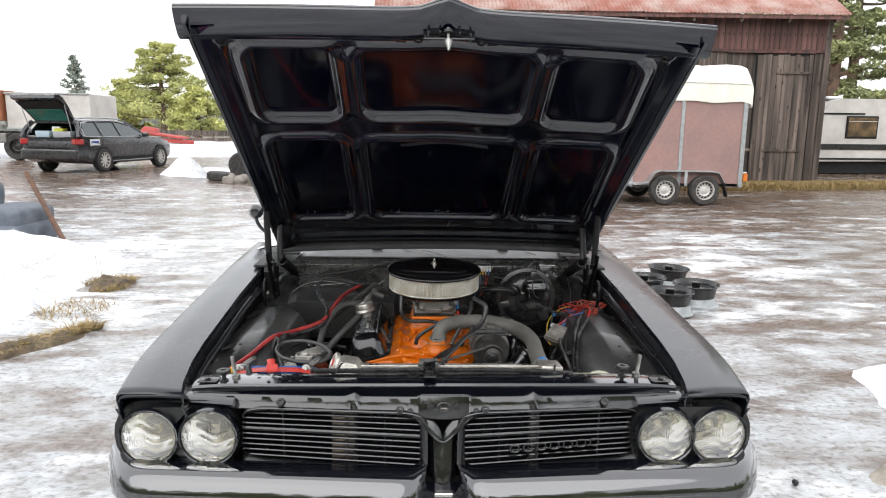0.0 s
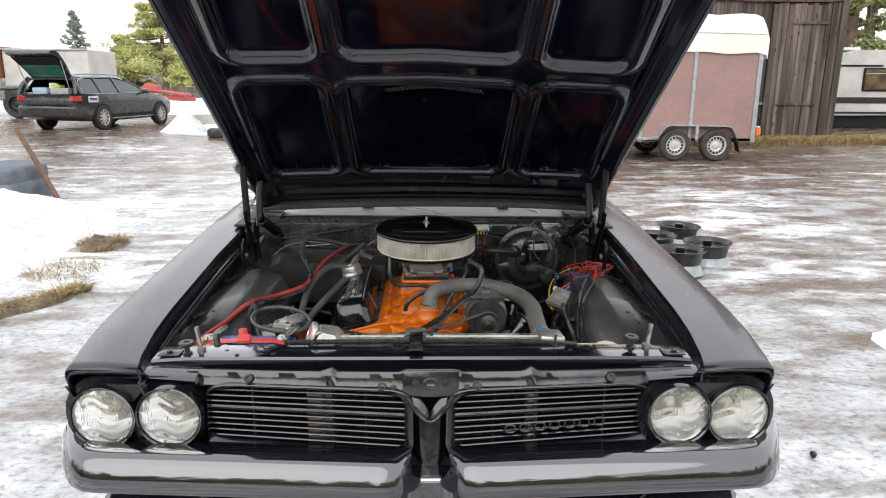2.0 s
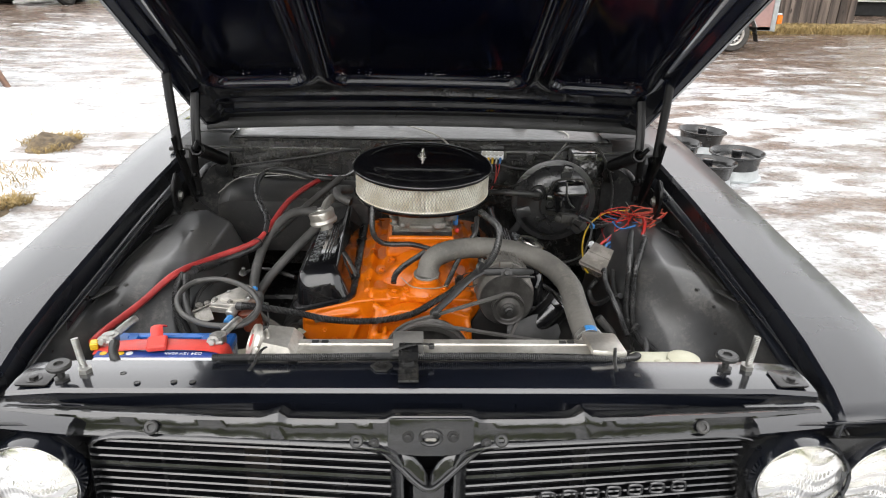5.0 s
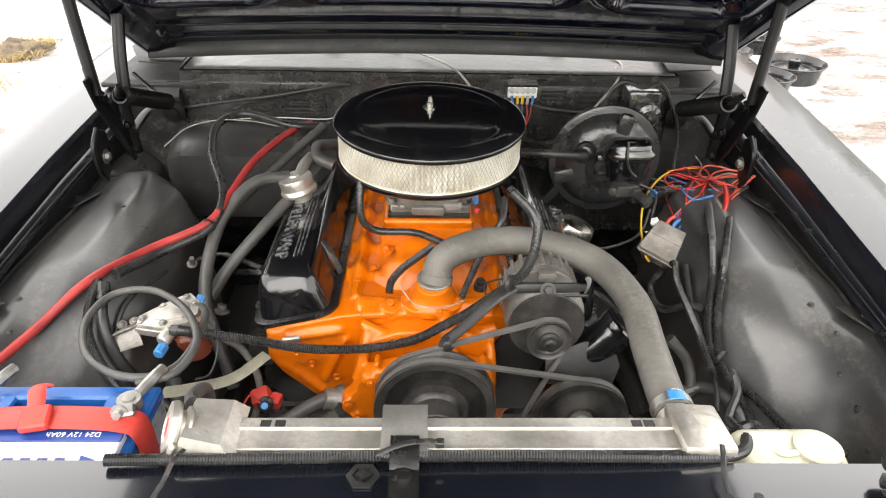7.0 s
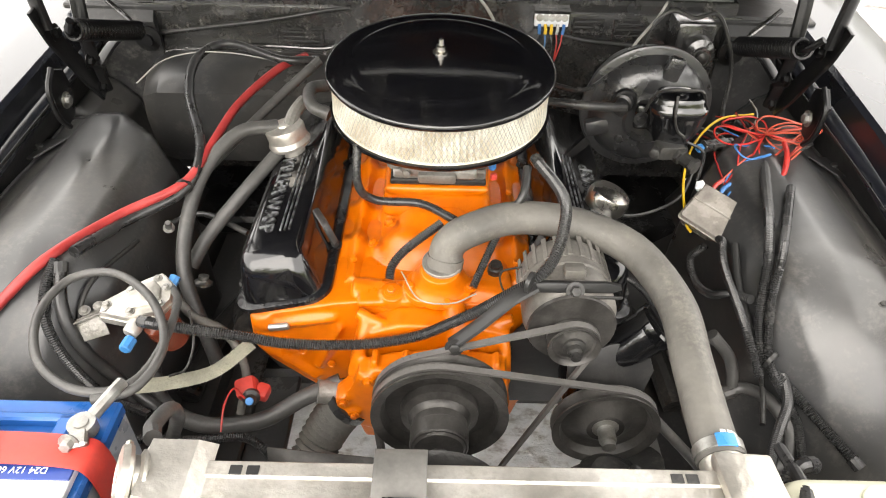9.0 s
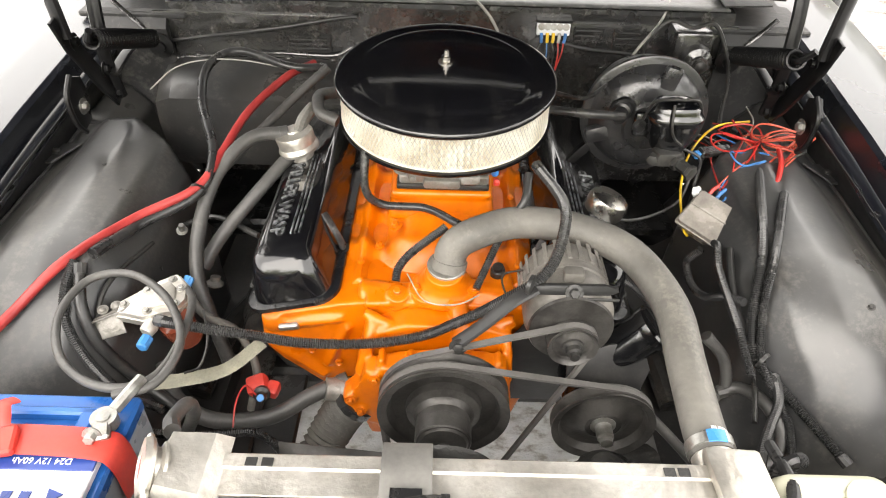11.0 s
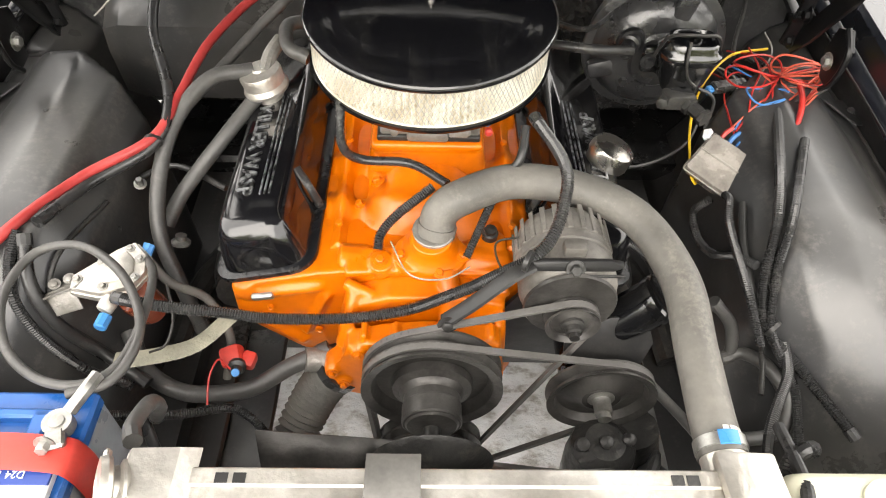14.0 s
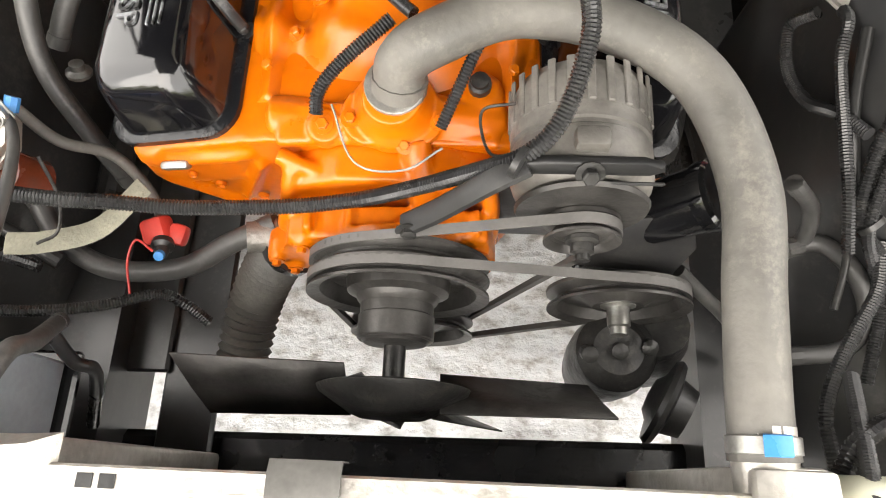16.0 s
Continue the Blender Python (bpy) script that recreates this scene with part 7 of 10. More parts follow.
for k in range(13):
    # loops of wire lying over the wheelhouse behind the fuse box
    m_, r = ((RED_WIRE, 0.0019), (ORANGE_WIRE, 0.0021), (ORANGE_WIRE, 0.0019), (RED_WIRE, 0.0019), (GREY_WIRE, 0.002), (RUBBER, 0.0026), (ORANGE_WIRE, 0.0021), (RED_WIRE, 0.0018), (BLUE_WIRE, 0.0018))[k % 9]
    cx, cy, cz = 0.655 + rng.uniform(-0.012, 0.012), 2.985 + rng.uniform(-0.015, 0.02), 0.762 + 0.003 * k
    if k % 9 in (0, 3, 4, 8):
        cx, cy, cz = 0.59 + rng.uniform(-0.02, 0.02), 2.97 + rng.uniform(-0.03, 0.05), 0.735 + 0.004 * k
    a, b, ph = rng.uniform(0.034, 0.056), rng.uniform(0.018, 0.034), rng.uniform(-0.4, 0.3)
    pts = []
    for i in range(int(9 + rng.random() * 3)):
        t = 2 * math.pi * i / 9
        pts.append((cx + a * math.cos(t) * math.cos(ph) - b * math.sin(t) * math.sin(ph) + rng.uniform(-0.004, 0.004), cy + a * math.cos(t) * math.sin(ph) + b * math.sin(t) * math.cos(ph), cz + 0.006 * math.sin(2 * t + k)))
    end = FB @ Vector((0.066, rng.uniform(-0.036, 0.036), -0.008))
    pts.append((end.x + 0.03, end.y + 0.035, end.z + 0.014))
    pts.append(tuple(end))
    solo("wire", tube(B(), pts, r, 6, 6), m_, "loose looped wire behind the fuse box", "wire", "fuse box wires")
for k in range(14):
    m_ = (RED_WIRE, BLUE_WIRE, GREY_WIRE, RUBBER, RED_WIRE, RUBBER, ORANGE_WIRE)[k % 7]
    a = FB @ Vector((0.060, -0.036 + 0.0056 * k, -0.008))
    b_ = Vector((0.60 + rng.uniform(-0.04, 0.05), 2.96 + rng.uniform(-0.04, 0.12), 0.74 + rng.uniform(-0.03, 0.03)))
    mid = a.lerp(b_, 0.5) + Vector((rng.uniform(-0.03, 0.03), rng.uniform(-0.03, 0.03), 0.006 + rng.uniform(0, 0.012)))
    c = b_ + Vector((rng.uniform(-0.05, 0.02), 0.08, rng.uniform(-0.03, 0.0)))
    solo("wire", tube(B(), [a, mid, b_, c], 0.0018, 6, 7), m_, "thin wire from the fuse box into the loom", "wire", "fuse box wires")
solo("inline_connector", box(B(), (0.545, 3.0, 0.745), (0.075, 0.022, 0.016), (10, 5, 20), 0.003), RUBBER, "black inline connector among the wires", "connector")
solo("inline_connector", box(B(), (0.505, 2.985, 0.745), (0.012, 0.014, 0.014), (10, 5, 20), 0.002), BLUE_TAPE, "small blue connector among the wires", "connector")

# ---- fuel pressure regulator and filter ----
fr = thing("fuel_regulator", (-0.44, 2.55, 0.66), "cast alloy fuel regulator with an amber filter bowl", "fuel regulator")
RG = pose(-0.428, 2.572, 0.708, 8, -4, 22)
bm = B()
loft(bm, [[RG @ Vector((px * k, py * k, z)) for px, py in ((-0.066, -0.006), (-0.03, -0.030), (0.016, -0.036), (0.038, -0.02), (0.046, 0.012), (0.034, 0.040), (0.008, 0.036), (-0.03, 0.024), (-0.06, 0.014))] for z, k in ((-0.02, 0.7), (-0.018, 0.96), (-0.010, 0.97), (-0.0095, 1.0), (-0.003, 1.0), (-0.0025, 0.95), (0.004, 0.95), (0.006, 0.92), (0.0062, 0.6), (0.010, 0.57), (0.0115, 0.5))])
body_ = part("regulator_body", casting(bm, 0.0015), ALLOY, fr, "", 35)
for px, py in ((-0.05, 0.004), (-0.02, -0.02), (0.022, -0.022), (0.034, 0.006), (0.024, 0.028), (-0.015, 0.02)):
    part("cover_screw", bolt(B(), RG @ Vector((px, py, 0.006)), RG.to_3x3() @ Vector((0, 0, 1)), 0.0042, 0.005), STEEL, body_)
part("outlet_stub", lathe(B(), [(0.010, -0.006), (0.012, 0.004), (0.011, 0.014), (0.009, 0.016)], pose(-0.43, 2.532, 0.694, 100, 0, -20), 14), ALLOY, body_)
part("filter_bowl", lathe(B(), [(0.024, 0), (0.026, -0.01), (0.024, -0.05), (0.012, -0.06), (0.0, -0.061)], pose(-0.402, 2.545, 0.692, 14, -10, 0), 24), AMBER, fr, "amber glass filter bowl")
part("bowl_bail", tube(B(), [(-0.36, 2.56, 0.70), (-0.352, 2.53, 0.665), (-0.36, 2.50, 0.64), (-0.38, 2.485, 0.64)], 0.002, 6), IRON, fr)
bm = B()
prism(bm, [(-0.045, -0.02), (0.02, -0.03), (0.045, 0.0), (0.03, 0.03), (-0.02, 0.025)], 0.003, pose(-0.495, 2.565, 0.690, -25, -20, 15), 0.0008)
prism(bm, [(-0.03, -0.022), (0.025, -0.018), (0.02, 0.02), (-0.028, 0.012)], 0.003, pose(-0.505, 2.545, 0.678, 55, -10, 10), 0.0008)
for x, y in ((-0.498, 2.57), (-0.515, 2.56)):
    bolt(bm, (x, y, 0.694), (0.2, -0.3, 1), 0.005, 0.004)
part("mount_bracket", bm, CAST, fr)
part("blue_fitting", lathe(B(), [(0.009, 0), (0.009, 0.018), (0.007, 0.02)], pose(-0.432, 2.513, 0.686, 95, 0, -10), 8), BLUE_TAPE, fr, "blue anodised hose fitting")
part("blue_fitting", lathe(B(), [(0.008, 0), (0.008, 0.016)], pose(-0.403, 2.612, 0.70, -60, 30, 0), 8), BLUE_TAPE, fr, "blue anodised hose fitting")
# horn
bm = lathe(B(), [(0.0, 0.0), (0.02, 0.002), (0.03, 0.01), (0.05, 0.014), (0.054, 0.02), (0.05, 0.026), (0.035, 0.03), (0.03, 0.05), (0.0, 0.052)], pose(0.305, 2.368, 0.50, 84, 0, 62), 32)
solo("horn", bm, RUBBER, "black disc horn beside the radiator", "horn")
# horn spring and stray screws on the support
bm = B()
bolt(bm, (-0.47, 2.79, 0.672), (0.3, -0.5, 1), 0.006, 0.02)
solo("stray_bolt", bm, STEEL, "bright loose bolt on the inner fender", "bolt")
bm = lathe(B(), [(0.008, 0), (0.016, 0.004), (0.016, 0.008), (0.009, 0.012), (0.009, 0.02)], pose(-0.405, 2.72, 0.60, -20, 10, 0), 12)
solo("brake_bleeder", bm, STEEL, "small bright bracket bolt low by the frame", "bolt")
for x, y, z, t in ((-0.52, 2.735, 0.735, (20, 0, 30)), (-0.428, 2.80, 0.755, (10, 0, -30)), (0.127, 2.512, 0.814, (0, 40, 20)), (0.505, 2.53, 0.652, (10, 0, 0))):
    bm = lathe(B(), [(0.0135, -0.003), (0.0145, -0.003), (0.0145, 0.003), (0.0135, 0.003)], pose(x, y, z, 90 + t[0], t[1], t[2] + 40), 16)
    solo("cable_tie", bm, RUBBER, "black cable tie round the loom", "cable tie", "cable ties")

# ---- hoses, looms and wires ----


def hose(name, pts, r, material, label, category, ribs=0.0, seg=10):
    ob = solo(name, tube(B(), pts, r, seg, 7, ribs * 0.85), material, label, category, sharp=50 if not ribs else 20)
    if r > 0.008:  # moulded or taped ends
        line = smooth_line(pts, 7)
        for a, b in ((line[0], line[1]), (line[-1], line[-2])):
            d = (b - a).normalized()
            part("end_sleeve", tube(B(), [a, a + d * 0.008, a + d * 0.016], r * 1.08, max(10, seg), 2), LOOM if ribs else material, ob)
    return ob


hose("radiator_hose", [(0.014, 2.623, 0.742), (0.021, 2.635, 0.775), (0.052, 2.646, 0.795), (0.123, 2.676, 0.797), (0.214, 2.662, 0.797), (0.291, 2.613, 0.788), (0.329, 2.517, 0.776), (0.328, 2.417, 0.764), (0.326, 2.333, 0.756), (0.327, 2.286, 0.753)], 0.0258, RUBBER_GREY, "thick dusty grey rubber radiator hose", "hose", 0, 14)
hose("cable_loom", [(-0.418, 2.528, 0.708), (-0.379, 2.514, 0.715), (-0.325, 2.51, 0.709), (-0.272, 2.513, 0.697), (-0.219, 2.515, 0.683), (-0.155, 2.52, 0.675), (-0.089, 2.523, 0.677), (-0.022, 2.527, 0.691), (0.026, 2.525, 0.722), (0.065, 2.525, 0.748), (0.101, 2.521, 0.782), (0.13, 2.521, 0.806), (0.156, 2.538, 0.826), (0.174, 2.578, 0.85), (0.179, 2.632, 0.868), (0.148, 2.73, 0.87)], 0.0085, LOOM, "long ribbed black cable loom across the engine", "cable", 0.004, 10)
hose("battery_cable", [(-0.663, 2.352, 0.715), (-0.66, 2.404, 0.713), (-0.627, 2.513, 0.721), (-0.572, 2.601, 0.756), (-0.517, 2.727, 0.744), (-0.43, 2.797, 0.76), (-0.401, 2.864, 0.785), (-0.374, 2.989, 0.81), (-0.319, 3.106, 0.83), (-0.275, 3.172, 0.83)], 0.008, RED_CABLE, "thick red battery cable over the inner fender", "cable", 0, 10)
hose("cable_loom", [(-0.536, 2.619, 0.757), (-0.508, 2.726, 0.733), (-0.43, 2.793, 0.75), (-0.412, 2.866, 0.79), (-0.469, 3.014, 0.82), (-0.478, 3.119, 0.845), (-0.429, 3.176, 0.85), (-0.316, 3.129, 0.84), (-0.246, 3.152, 0.83)], 0.0088, LOOM, "black cable loom tied along the red cable", "cable", 0, 10)
hose("heater_hose", [(-0.289, 2.932, 0.8), (-0.354, 2.905, 0.8), (-0.405, 2.841, 0.76), (-0.427, 2.771, 0.7), (-0.424, 2.706, 0.64), (-0.394, 2.656, 0.57), (-0.368, 2.622, 0.5)], 0.0125, RUBBER_MID, "black rubber breather hose running down past the engine", "hose", 0, 12)
hose("heater_hose", [(-0.281, 2.921, 0.765), (-0.339, 2.848, 0.72), (-0.401, 2.791, 0.66), (-0.43, 2.749, 0.62)], 0.0125, RUBBER_MID, "black rubber heater hose beside the valve cover", "hose", 0, 12)
hose("heater_hose", [(-0.238, 3.117, 0.845), (-0.306, 3.057, 0.8), (-0.397, 2.946, 0.74), (-0.448, 2.894, 0.7)], 0.0095, RUBBER_MID, "thin black rubber hose from the firewall", "hose", 0, 10)
hose("heater_hose", [(-0.193, 2.925, 0.83), (-0.226, 2.939, 0.84), (-0.237, 3.004, 0.84), (-0.203, 3.042, 0.83)], 0.0115, RUBBER_MID, "bent grey rubber hose behind the air cleaner", "hose", 0, 12)
hose("hose_loop", [(-0.41, 2.615, 0.70), (-0.372, 2.56, 0.722), (-0.356, 2.47, 0.738), (-0.364, 2.40, 0.742), (-0.40, 2.374, 0.742), (-0.455, 2.384, 0.742), (-0.509, 2.43, 0.742), (-0.539, 2.505, 0.744), (-0.524, 2.573, 0.746), (-0.463, 2.582, 0.75), (-0.392, 2.528, 0.752), (-0.350, 2.45, 0.748), (-0.362, 2.382, 0.744), (-0.41, 2.362, 0.742)], 0.0062, RUBBER_MID, "thin black hose coiled in a loop over the fuel regulator", "hose", 0, 8)
hose("cable_loom", [(-0.56, 2.605, 0.754), (-0.564, 2.566, 0.73), (-0.558, 2.531, 0.697), (-0.535, 2.508, 0.643), (-0.498, 2.502, 0.57), (-0.431, 2.485, 0.55)], 0.008, LOOM, "ribbed black loom dropping towards the battery", "cable", 0.004, 8)
hose("cable_loom", [(-0.55, 2.602, 0.751), (-0.54, 2.551, 0.706), (-0.517, 2.527, 0.646), (-0.483, 2.53, 0.57), (-0.412, 2.495, 0.54)], 0.0095, RUBBER, "smooth black hose dropping towards the battery", "hose", 0, 8)
hose("brake_line", [(-0.49, 2.716, 0.702), (-0.516, 2.604, 0.714), (-0.526, 2.555, 0.678), (-0.516, 2.524, 0.628)], 0.004, IRON, "thin dark steel line along the inner fender", "line", 0, 8)
hose("fuel_hose", [(-0.334, 2.796, 0.66), (-0.43, 2.85, 0.66), (-0.493, 2.819, 0.65), (-0.508, 2.773, 0.64), (-0.488, 2.706, 0.65)], 0.0055, RUBBER, "thin black fuel hose behind the valve cover", "hose", 0, 8)
hose("fuel_hose", [(-0.418, 2.63, 0.68), (-0.383, 2.609, 0.64), (-0.338, 2.611, 0.6), (-0.305, 2.576, 0.55), (-0.317, 2.542, 0.48)], 0.007, RUBBER_GREY, "grey fuel hose from the regulator down to the pump", "hose", 0, 8)
hose("heater_hose", [(-0.462, 2.582, 0.55), (-0.431, 2.53, 0.52), (-0.363, 2.497, 0.51), (-0.271, 2.498, 0.52), (-0.203, 2.525, 0.545), (-0.145, 2.547, 0.56)], 0.0135, RUBBER_MID, "grey rubber heater hose curving to the water pump", "hose", 0, 12)
hose("lower_radiator_hose", [(-0.125, 2.53, 0.54), (-0.155, 2.526, 0.50), (-0.18, 2.51, 0.46), (-0.205, 2.47, 0.42), (-0.225, 2.39, 0.38)], 0.037, RUBBER_GREY, "ribbed dusty lower radiator hose", "hose", 0.014, 14)
hose("cable_loom", [(0.61, 3.095, 0.75), (0.643, 3.051, 0.74), (0.56, 2.8, 0.768), (0.52, 2.665, 0.75), (0.498, 2.589, 0.687), (0.497, 2.533, 0.65), (0.539, 2.49, 0.619), (0.569, 2.447, 0.603), (0.603, 2.392, 0.585)], 0.0085, LOOM, "ribbed black loom along the wheelhouse", "cable", 0.004, 10)
hose("cable_loom", [(0.603, 2.812, 0.774), (0.531, 2.649, 0.762), (0.512, 2.595, 0.708), (0.501, 2.528, 0.655), (0.521, 2.494, 0.62), (0.543, 2.461, 0.583), (0.528, 2.38, 0.56)], 0.0075, LOOM, "second ribbed black loom along the wheelhouse", "cable", 0.004, 10)
hose("cable_loom", [(0.496, 2.725, 0.716), (0.484, 2.643, 0.69), (0.494, 2.571, 0.652), (0.5, 2.541, 0.629)], 0.0065, RUBBER, "smooth black cable below the fuse box", "cable", 0, 8)
hose("steering_hose", [(0.427, 2.573, 0.66), (0.463, 2.561, 0.62), (0.47, 2.539, 0.58), (0.452, 2.528, 0.56)], 0.0095, RUBBER_MID, "black power steering hose behind the radiator hose", "hose", 0, 10)
hose("steering_hose", [(0.457, 2.532, 0.57), (0.488, 2.535, 0.58), (0.514, 2.5, 0.592), (0.536, 2.455, 0.568), (0.515, 2.42, 0.545), (0.453, 2.411, 0.54)], 0.0105, RUBBER_MID, "looped black power steering hose", "hose", 0, 10)
hose("steering_hose", [(0.332, 2.503, 0.56), (0.37, 2.482, 0.53), (0.403, 2.466, 0.5), (0.45, 2.433, 0.46)], 0.0085, RUBBER_MID, "black power steering hose dropping to the frame", "hose", 0, 10)
hose("vacuum_hose", [(-0.122, 2.744, 0.88), (-0.122, 2.722, 0.82), (-0.096, 2.731, 0.785), (-0.025, 2.724, 0.785), (0.029, 2.676, 0.79)], 0.0068, LOOM, "black vacuum hose on the orange intake", "hose", 0, 10)
hose("cable_loom", [(0.008, 2.674, 0.785), (-0.042, 2.636, 0.765), (-0.063, 2.614, 0.75), (-0.067, 2.599, 0.735)], 0.0075, LOOM, "short ribbed loom into the orange intake", "cable", 0.004, 10)
hose("cable_loom", [(0.109, 2.68, 0.8), (0.086, 2.639, 0.775), (0.057, 2.586, 0.735)], 0.0065, LOOM, "cut ribbed loom end on the orange intake", "cable", 0.004, 10)
hose("vacuum_hose", [(0.137, 2.722, 0.86), (0.13, 2.688, 0.83), (0.109, 2.68, 0.8)], 0.0065, RUBBER, "black hose dropping from the carburettor", "hose", 0, 8)
hose("vacuum_hose", [(0.186, 2.936, 0.86), (0.264, 2.914, 0.865), (0.327, 2.928, 0.855)], 0.0085, RUBBER, "grey vacuum hose to the brake booster", "hose", 0, 10)
hose("wire", [(0.186, 3.021, 0.86), (0.258, 2.966, 0.87), (0.326, 3.029, 0.88), (0.391, 3.053, 0.89), (0.45, 3.053, 0.88), (0.498, 3.023, 0.84)], 0.0045, RUBBER, "black wire arching over the brake booster", "cable", 0, 6)
hose("cable_loom", [(-0.376, 2.192, 0.776), (-0.303, 2.193, 0.776), (-0.193, 2.193, 0.777), (-0.046, 2.197, 0.777), (0.007, 2.196, 0.777), (0.097, 2.197, 0.777), (0.224, 2.196, 0.776), (0.339, 2.199, 0.772), (0.385, 2.215, 0.763), (0.415, 2.26, 0.74), (0.456, 2.371, 0.66)], 0.0078, LOOM, "ribbed black loom lying along the radiator", "cable", 0.0042, 10)
hose("washer_hose", [(-0.244, 3.524, 0.931), (-0.086, 3.434, 0.946), (0.031, 3.306, 0.946), (0.087, 3.225, 0.926), (0.127, 3.217, 0.86)], 0.003, GREY_WIRE, "thin clear washer hose from the cowl", "hose", 0, 6)
hose("washer_hose", [(0.452, 3.45, 0.939), (0.492, 3.344, 0.936), (0.455, 3.24, 0.916), (0.386, 3.15, 0.88), (0.363, 3.09, 0.86)], 0.003, GREY_WIRE, "thin washer hose drooping from the cowl", "hose", 0, 6)
hose("washer_hose", [(0.405, 3.19, 0.82), (0.419, 3.2, 0.838), (0.422, 3.2, 0.885), (0.46, 3.2, 0.932), (0.508, 3.19, 0.922), (0.556, 3.2, 0.926), (0.598, 3.2, 0.86), (0.619, 3.2, 0.792), (0.615, 3.18, 0.734), (0.60, 3.13, 0.72)], 0.0045, RUBBER, "thin grey hose arching round the wiper motor", "hose", 0, 6)
hose("wire", [(0.463, 2.823, 0.665), (0.454, 2.836, 0.68), (0.466, 2.925, 0.71), (0.503, 3.013, 0.735), (0.573, 3.092, 0.75), (0.654, 3.12, 0.75)], 0.0026, YELLOW, "yellow wire looped past the fuse box", "wire", 0, 6)
hose("battery_cable", [(0.646, 2.962, 0.782), (0.632, 2.905, 0.776), (0.604, 2.85, 0.756), (0.562, 2.806, 0.724), (0.535, 2.782, 0.705)], 0.0052, RED_WIRE, "bright red power cable to the fuse box", "cable", 0, 8)
hose("wire", [(0.494, 2.956, 0.72), (0.458, 2.907, 0.68), (0.362, 2.849, 0.68), (0.28, 2.843, 0.7)], 0.003, RUBBER, "thin black wire from the master cylinder", "wire", 0, 6)
hose("wire", [(0.444, 2.914, 0.8), (0.48, 2.908, 0.78), (0.477, 2.894, 0.73)], 0.003, RUBBER, "thin black wire at the master cylinder", "wire", 0, 6)
hose("ground_cable", [(-0.375, 2.404, 0.6), (-0.358, 2.371, 0.56), (-0.346, 2.363, 0.53), (-0.38, 2.309, 0.45)], 0.008, LOOM, "black ground cable with crimped lugs", "cable", 0, 8)
hose("cable_loom", [(-0.485, 2.424, 0.58), (-0.412, 2.426, 0.57), (-0.345, 2.44, 0.55), (-0.289, 2.461, 0.53), (-0.256, 2.451, 0.52), (-0.233, 2.435, 0.5)], 0.0075, LOOM, "ribbed black loom low beside the engine", "cable", 0.004, 8)
hose("wire", [(-0.314, 2.455, 0.55), (-0.314, 2.488, 0.57), (-0.304, 2.513, 0.58), (-0.286, 2.503, 0.57)], 0.0016, RED_WIRE, "loose thin red wire", "wire", 0, 6)
hose("wire", [(-0.049, 2.6, 0.75), (-0.021, 2.537, 0.755), (0.025, 2.53, 0.755), (0.06, 2.556, 0.75)], 0.0012, GREY_WIRE, "thin bare thermostat wire", "wire", 0, 5)
hose("wire", [(0.127, 2.594, 0.77), (0.096, 2.59, 0.76), (0.105, 2.552, 0.75), (0.136, 2.549, 0.76)], 0.0016, IRON, "thin dark alternator wire", "wire", 0, 5)
hose("overflow_hose", [(-0.305, 2.291, 0.77), (-0.315, 2.314, 0.76), (-0.313, 2.353, 0.74), (-0.318, 2.369, 0.7), (-0.36, 2.409, 0.6)], 0.0095, RUBBER_MID, "short black overflow hose at the radiator neck", "hose", 0, 10)
solo("webbing_strap", tube(B(), [(-0.28, 2.561, 0.63), (-0.327, 2.512, 0.62), (-0.393, 2.497, 0.61), (-0.444, 2.497, 0.6)], 0.013, 8, 7, flat=0.15), FABRIC_STRAP, "faded flat webbing strap tied to the engine", "strap")
hose("wire", [(-0.60, 3.09, 0.80), (-0.55, 3.12, 0.835), (-0.48, 3.13, 0.85), (-0.41, 3.14, 0.845), (-0.35, 3.15, 0.83)], 0.0016, GREY_WIRE, "thin grey wire from the hinge over the heater box", "wire", 0, 5)
hose("cable_loom", [(0.478, 2.785, 0.665), (0.462, 2.79, 0.63), (0.458, 2.735, 0.622), (0.462, 2.68, 0.645), (0.474, 2.645, 0.68), (0.488, 2.61, 0.70)], 0.0075, LOOM, "ribbed black loom curling down from the fuse box", "cable", 0.004, 8)
hose("cable_loom", [(0.485, 2.76, 0.70), (0.48, 2.735, 0.712), (0.472, 2.69, 0.70), (0.468, 2.60, 0.692), (0.47, 2.55, 0.68), (0.478, 2.50, 0.65)], 0.007, LOOM, "thin ribbed loom along the wheelhouse", "cable", 0.004, 8)
hose("wire", [(0.262, 2.625, 0.735), (0.30, 2.635, 0.715), (0.335, 2.62, 0.69), (0.36, 2.60, 0.65)], 0.006, LOOM, "black cable from the back of the alternator", "wire", 0.004, 8)
hose("cable_loom", [(0.527, 2.518, 0.63), (0.515, 2.469, 0.63), (0.485, 2.422, 0.63), (0.46, 2.381, 0.63), (0.442, 2.337, 0.632), (0.443, 2.292, 0.635), (0.442, 2.262, 0.64)], 0.0078, LOOM, "ribbed black loom running forward past the radiator", "cable", 0.004, 8)
hose("cable_loom", [(0.471, 2.327, 0.69), (0.447, 2.318, 0.70), (0.426, 2.301, 0.70), (0.416, 2.275, 0.69), (0.413, 2.255, 0.66)], 0.0098, LOOM, "thick ribbed loom curving down beside the radiator", "cable", 0.005, 8)
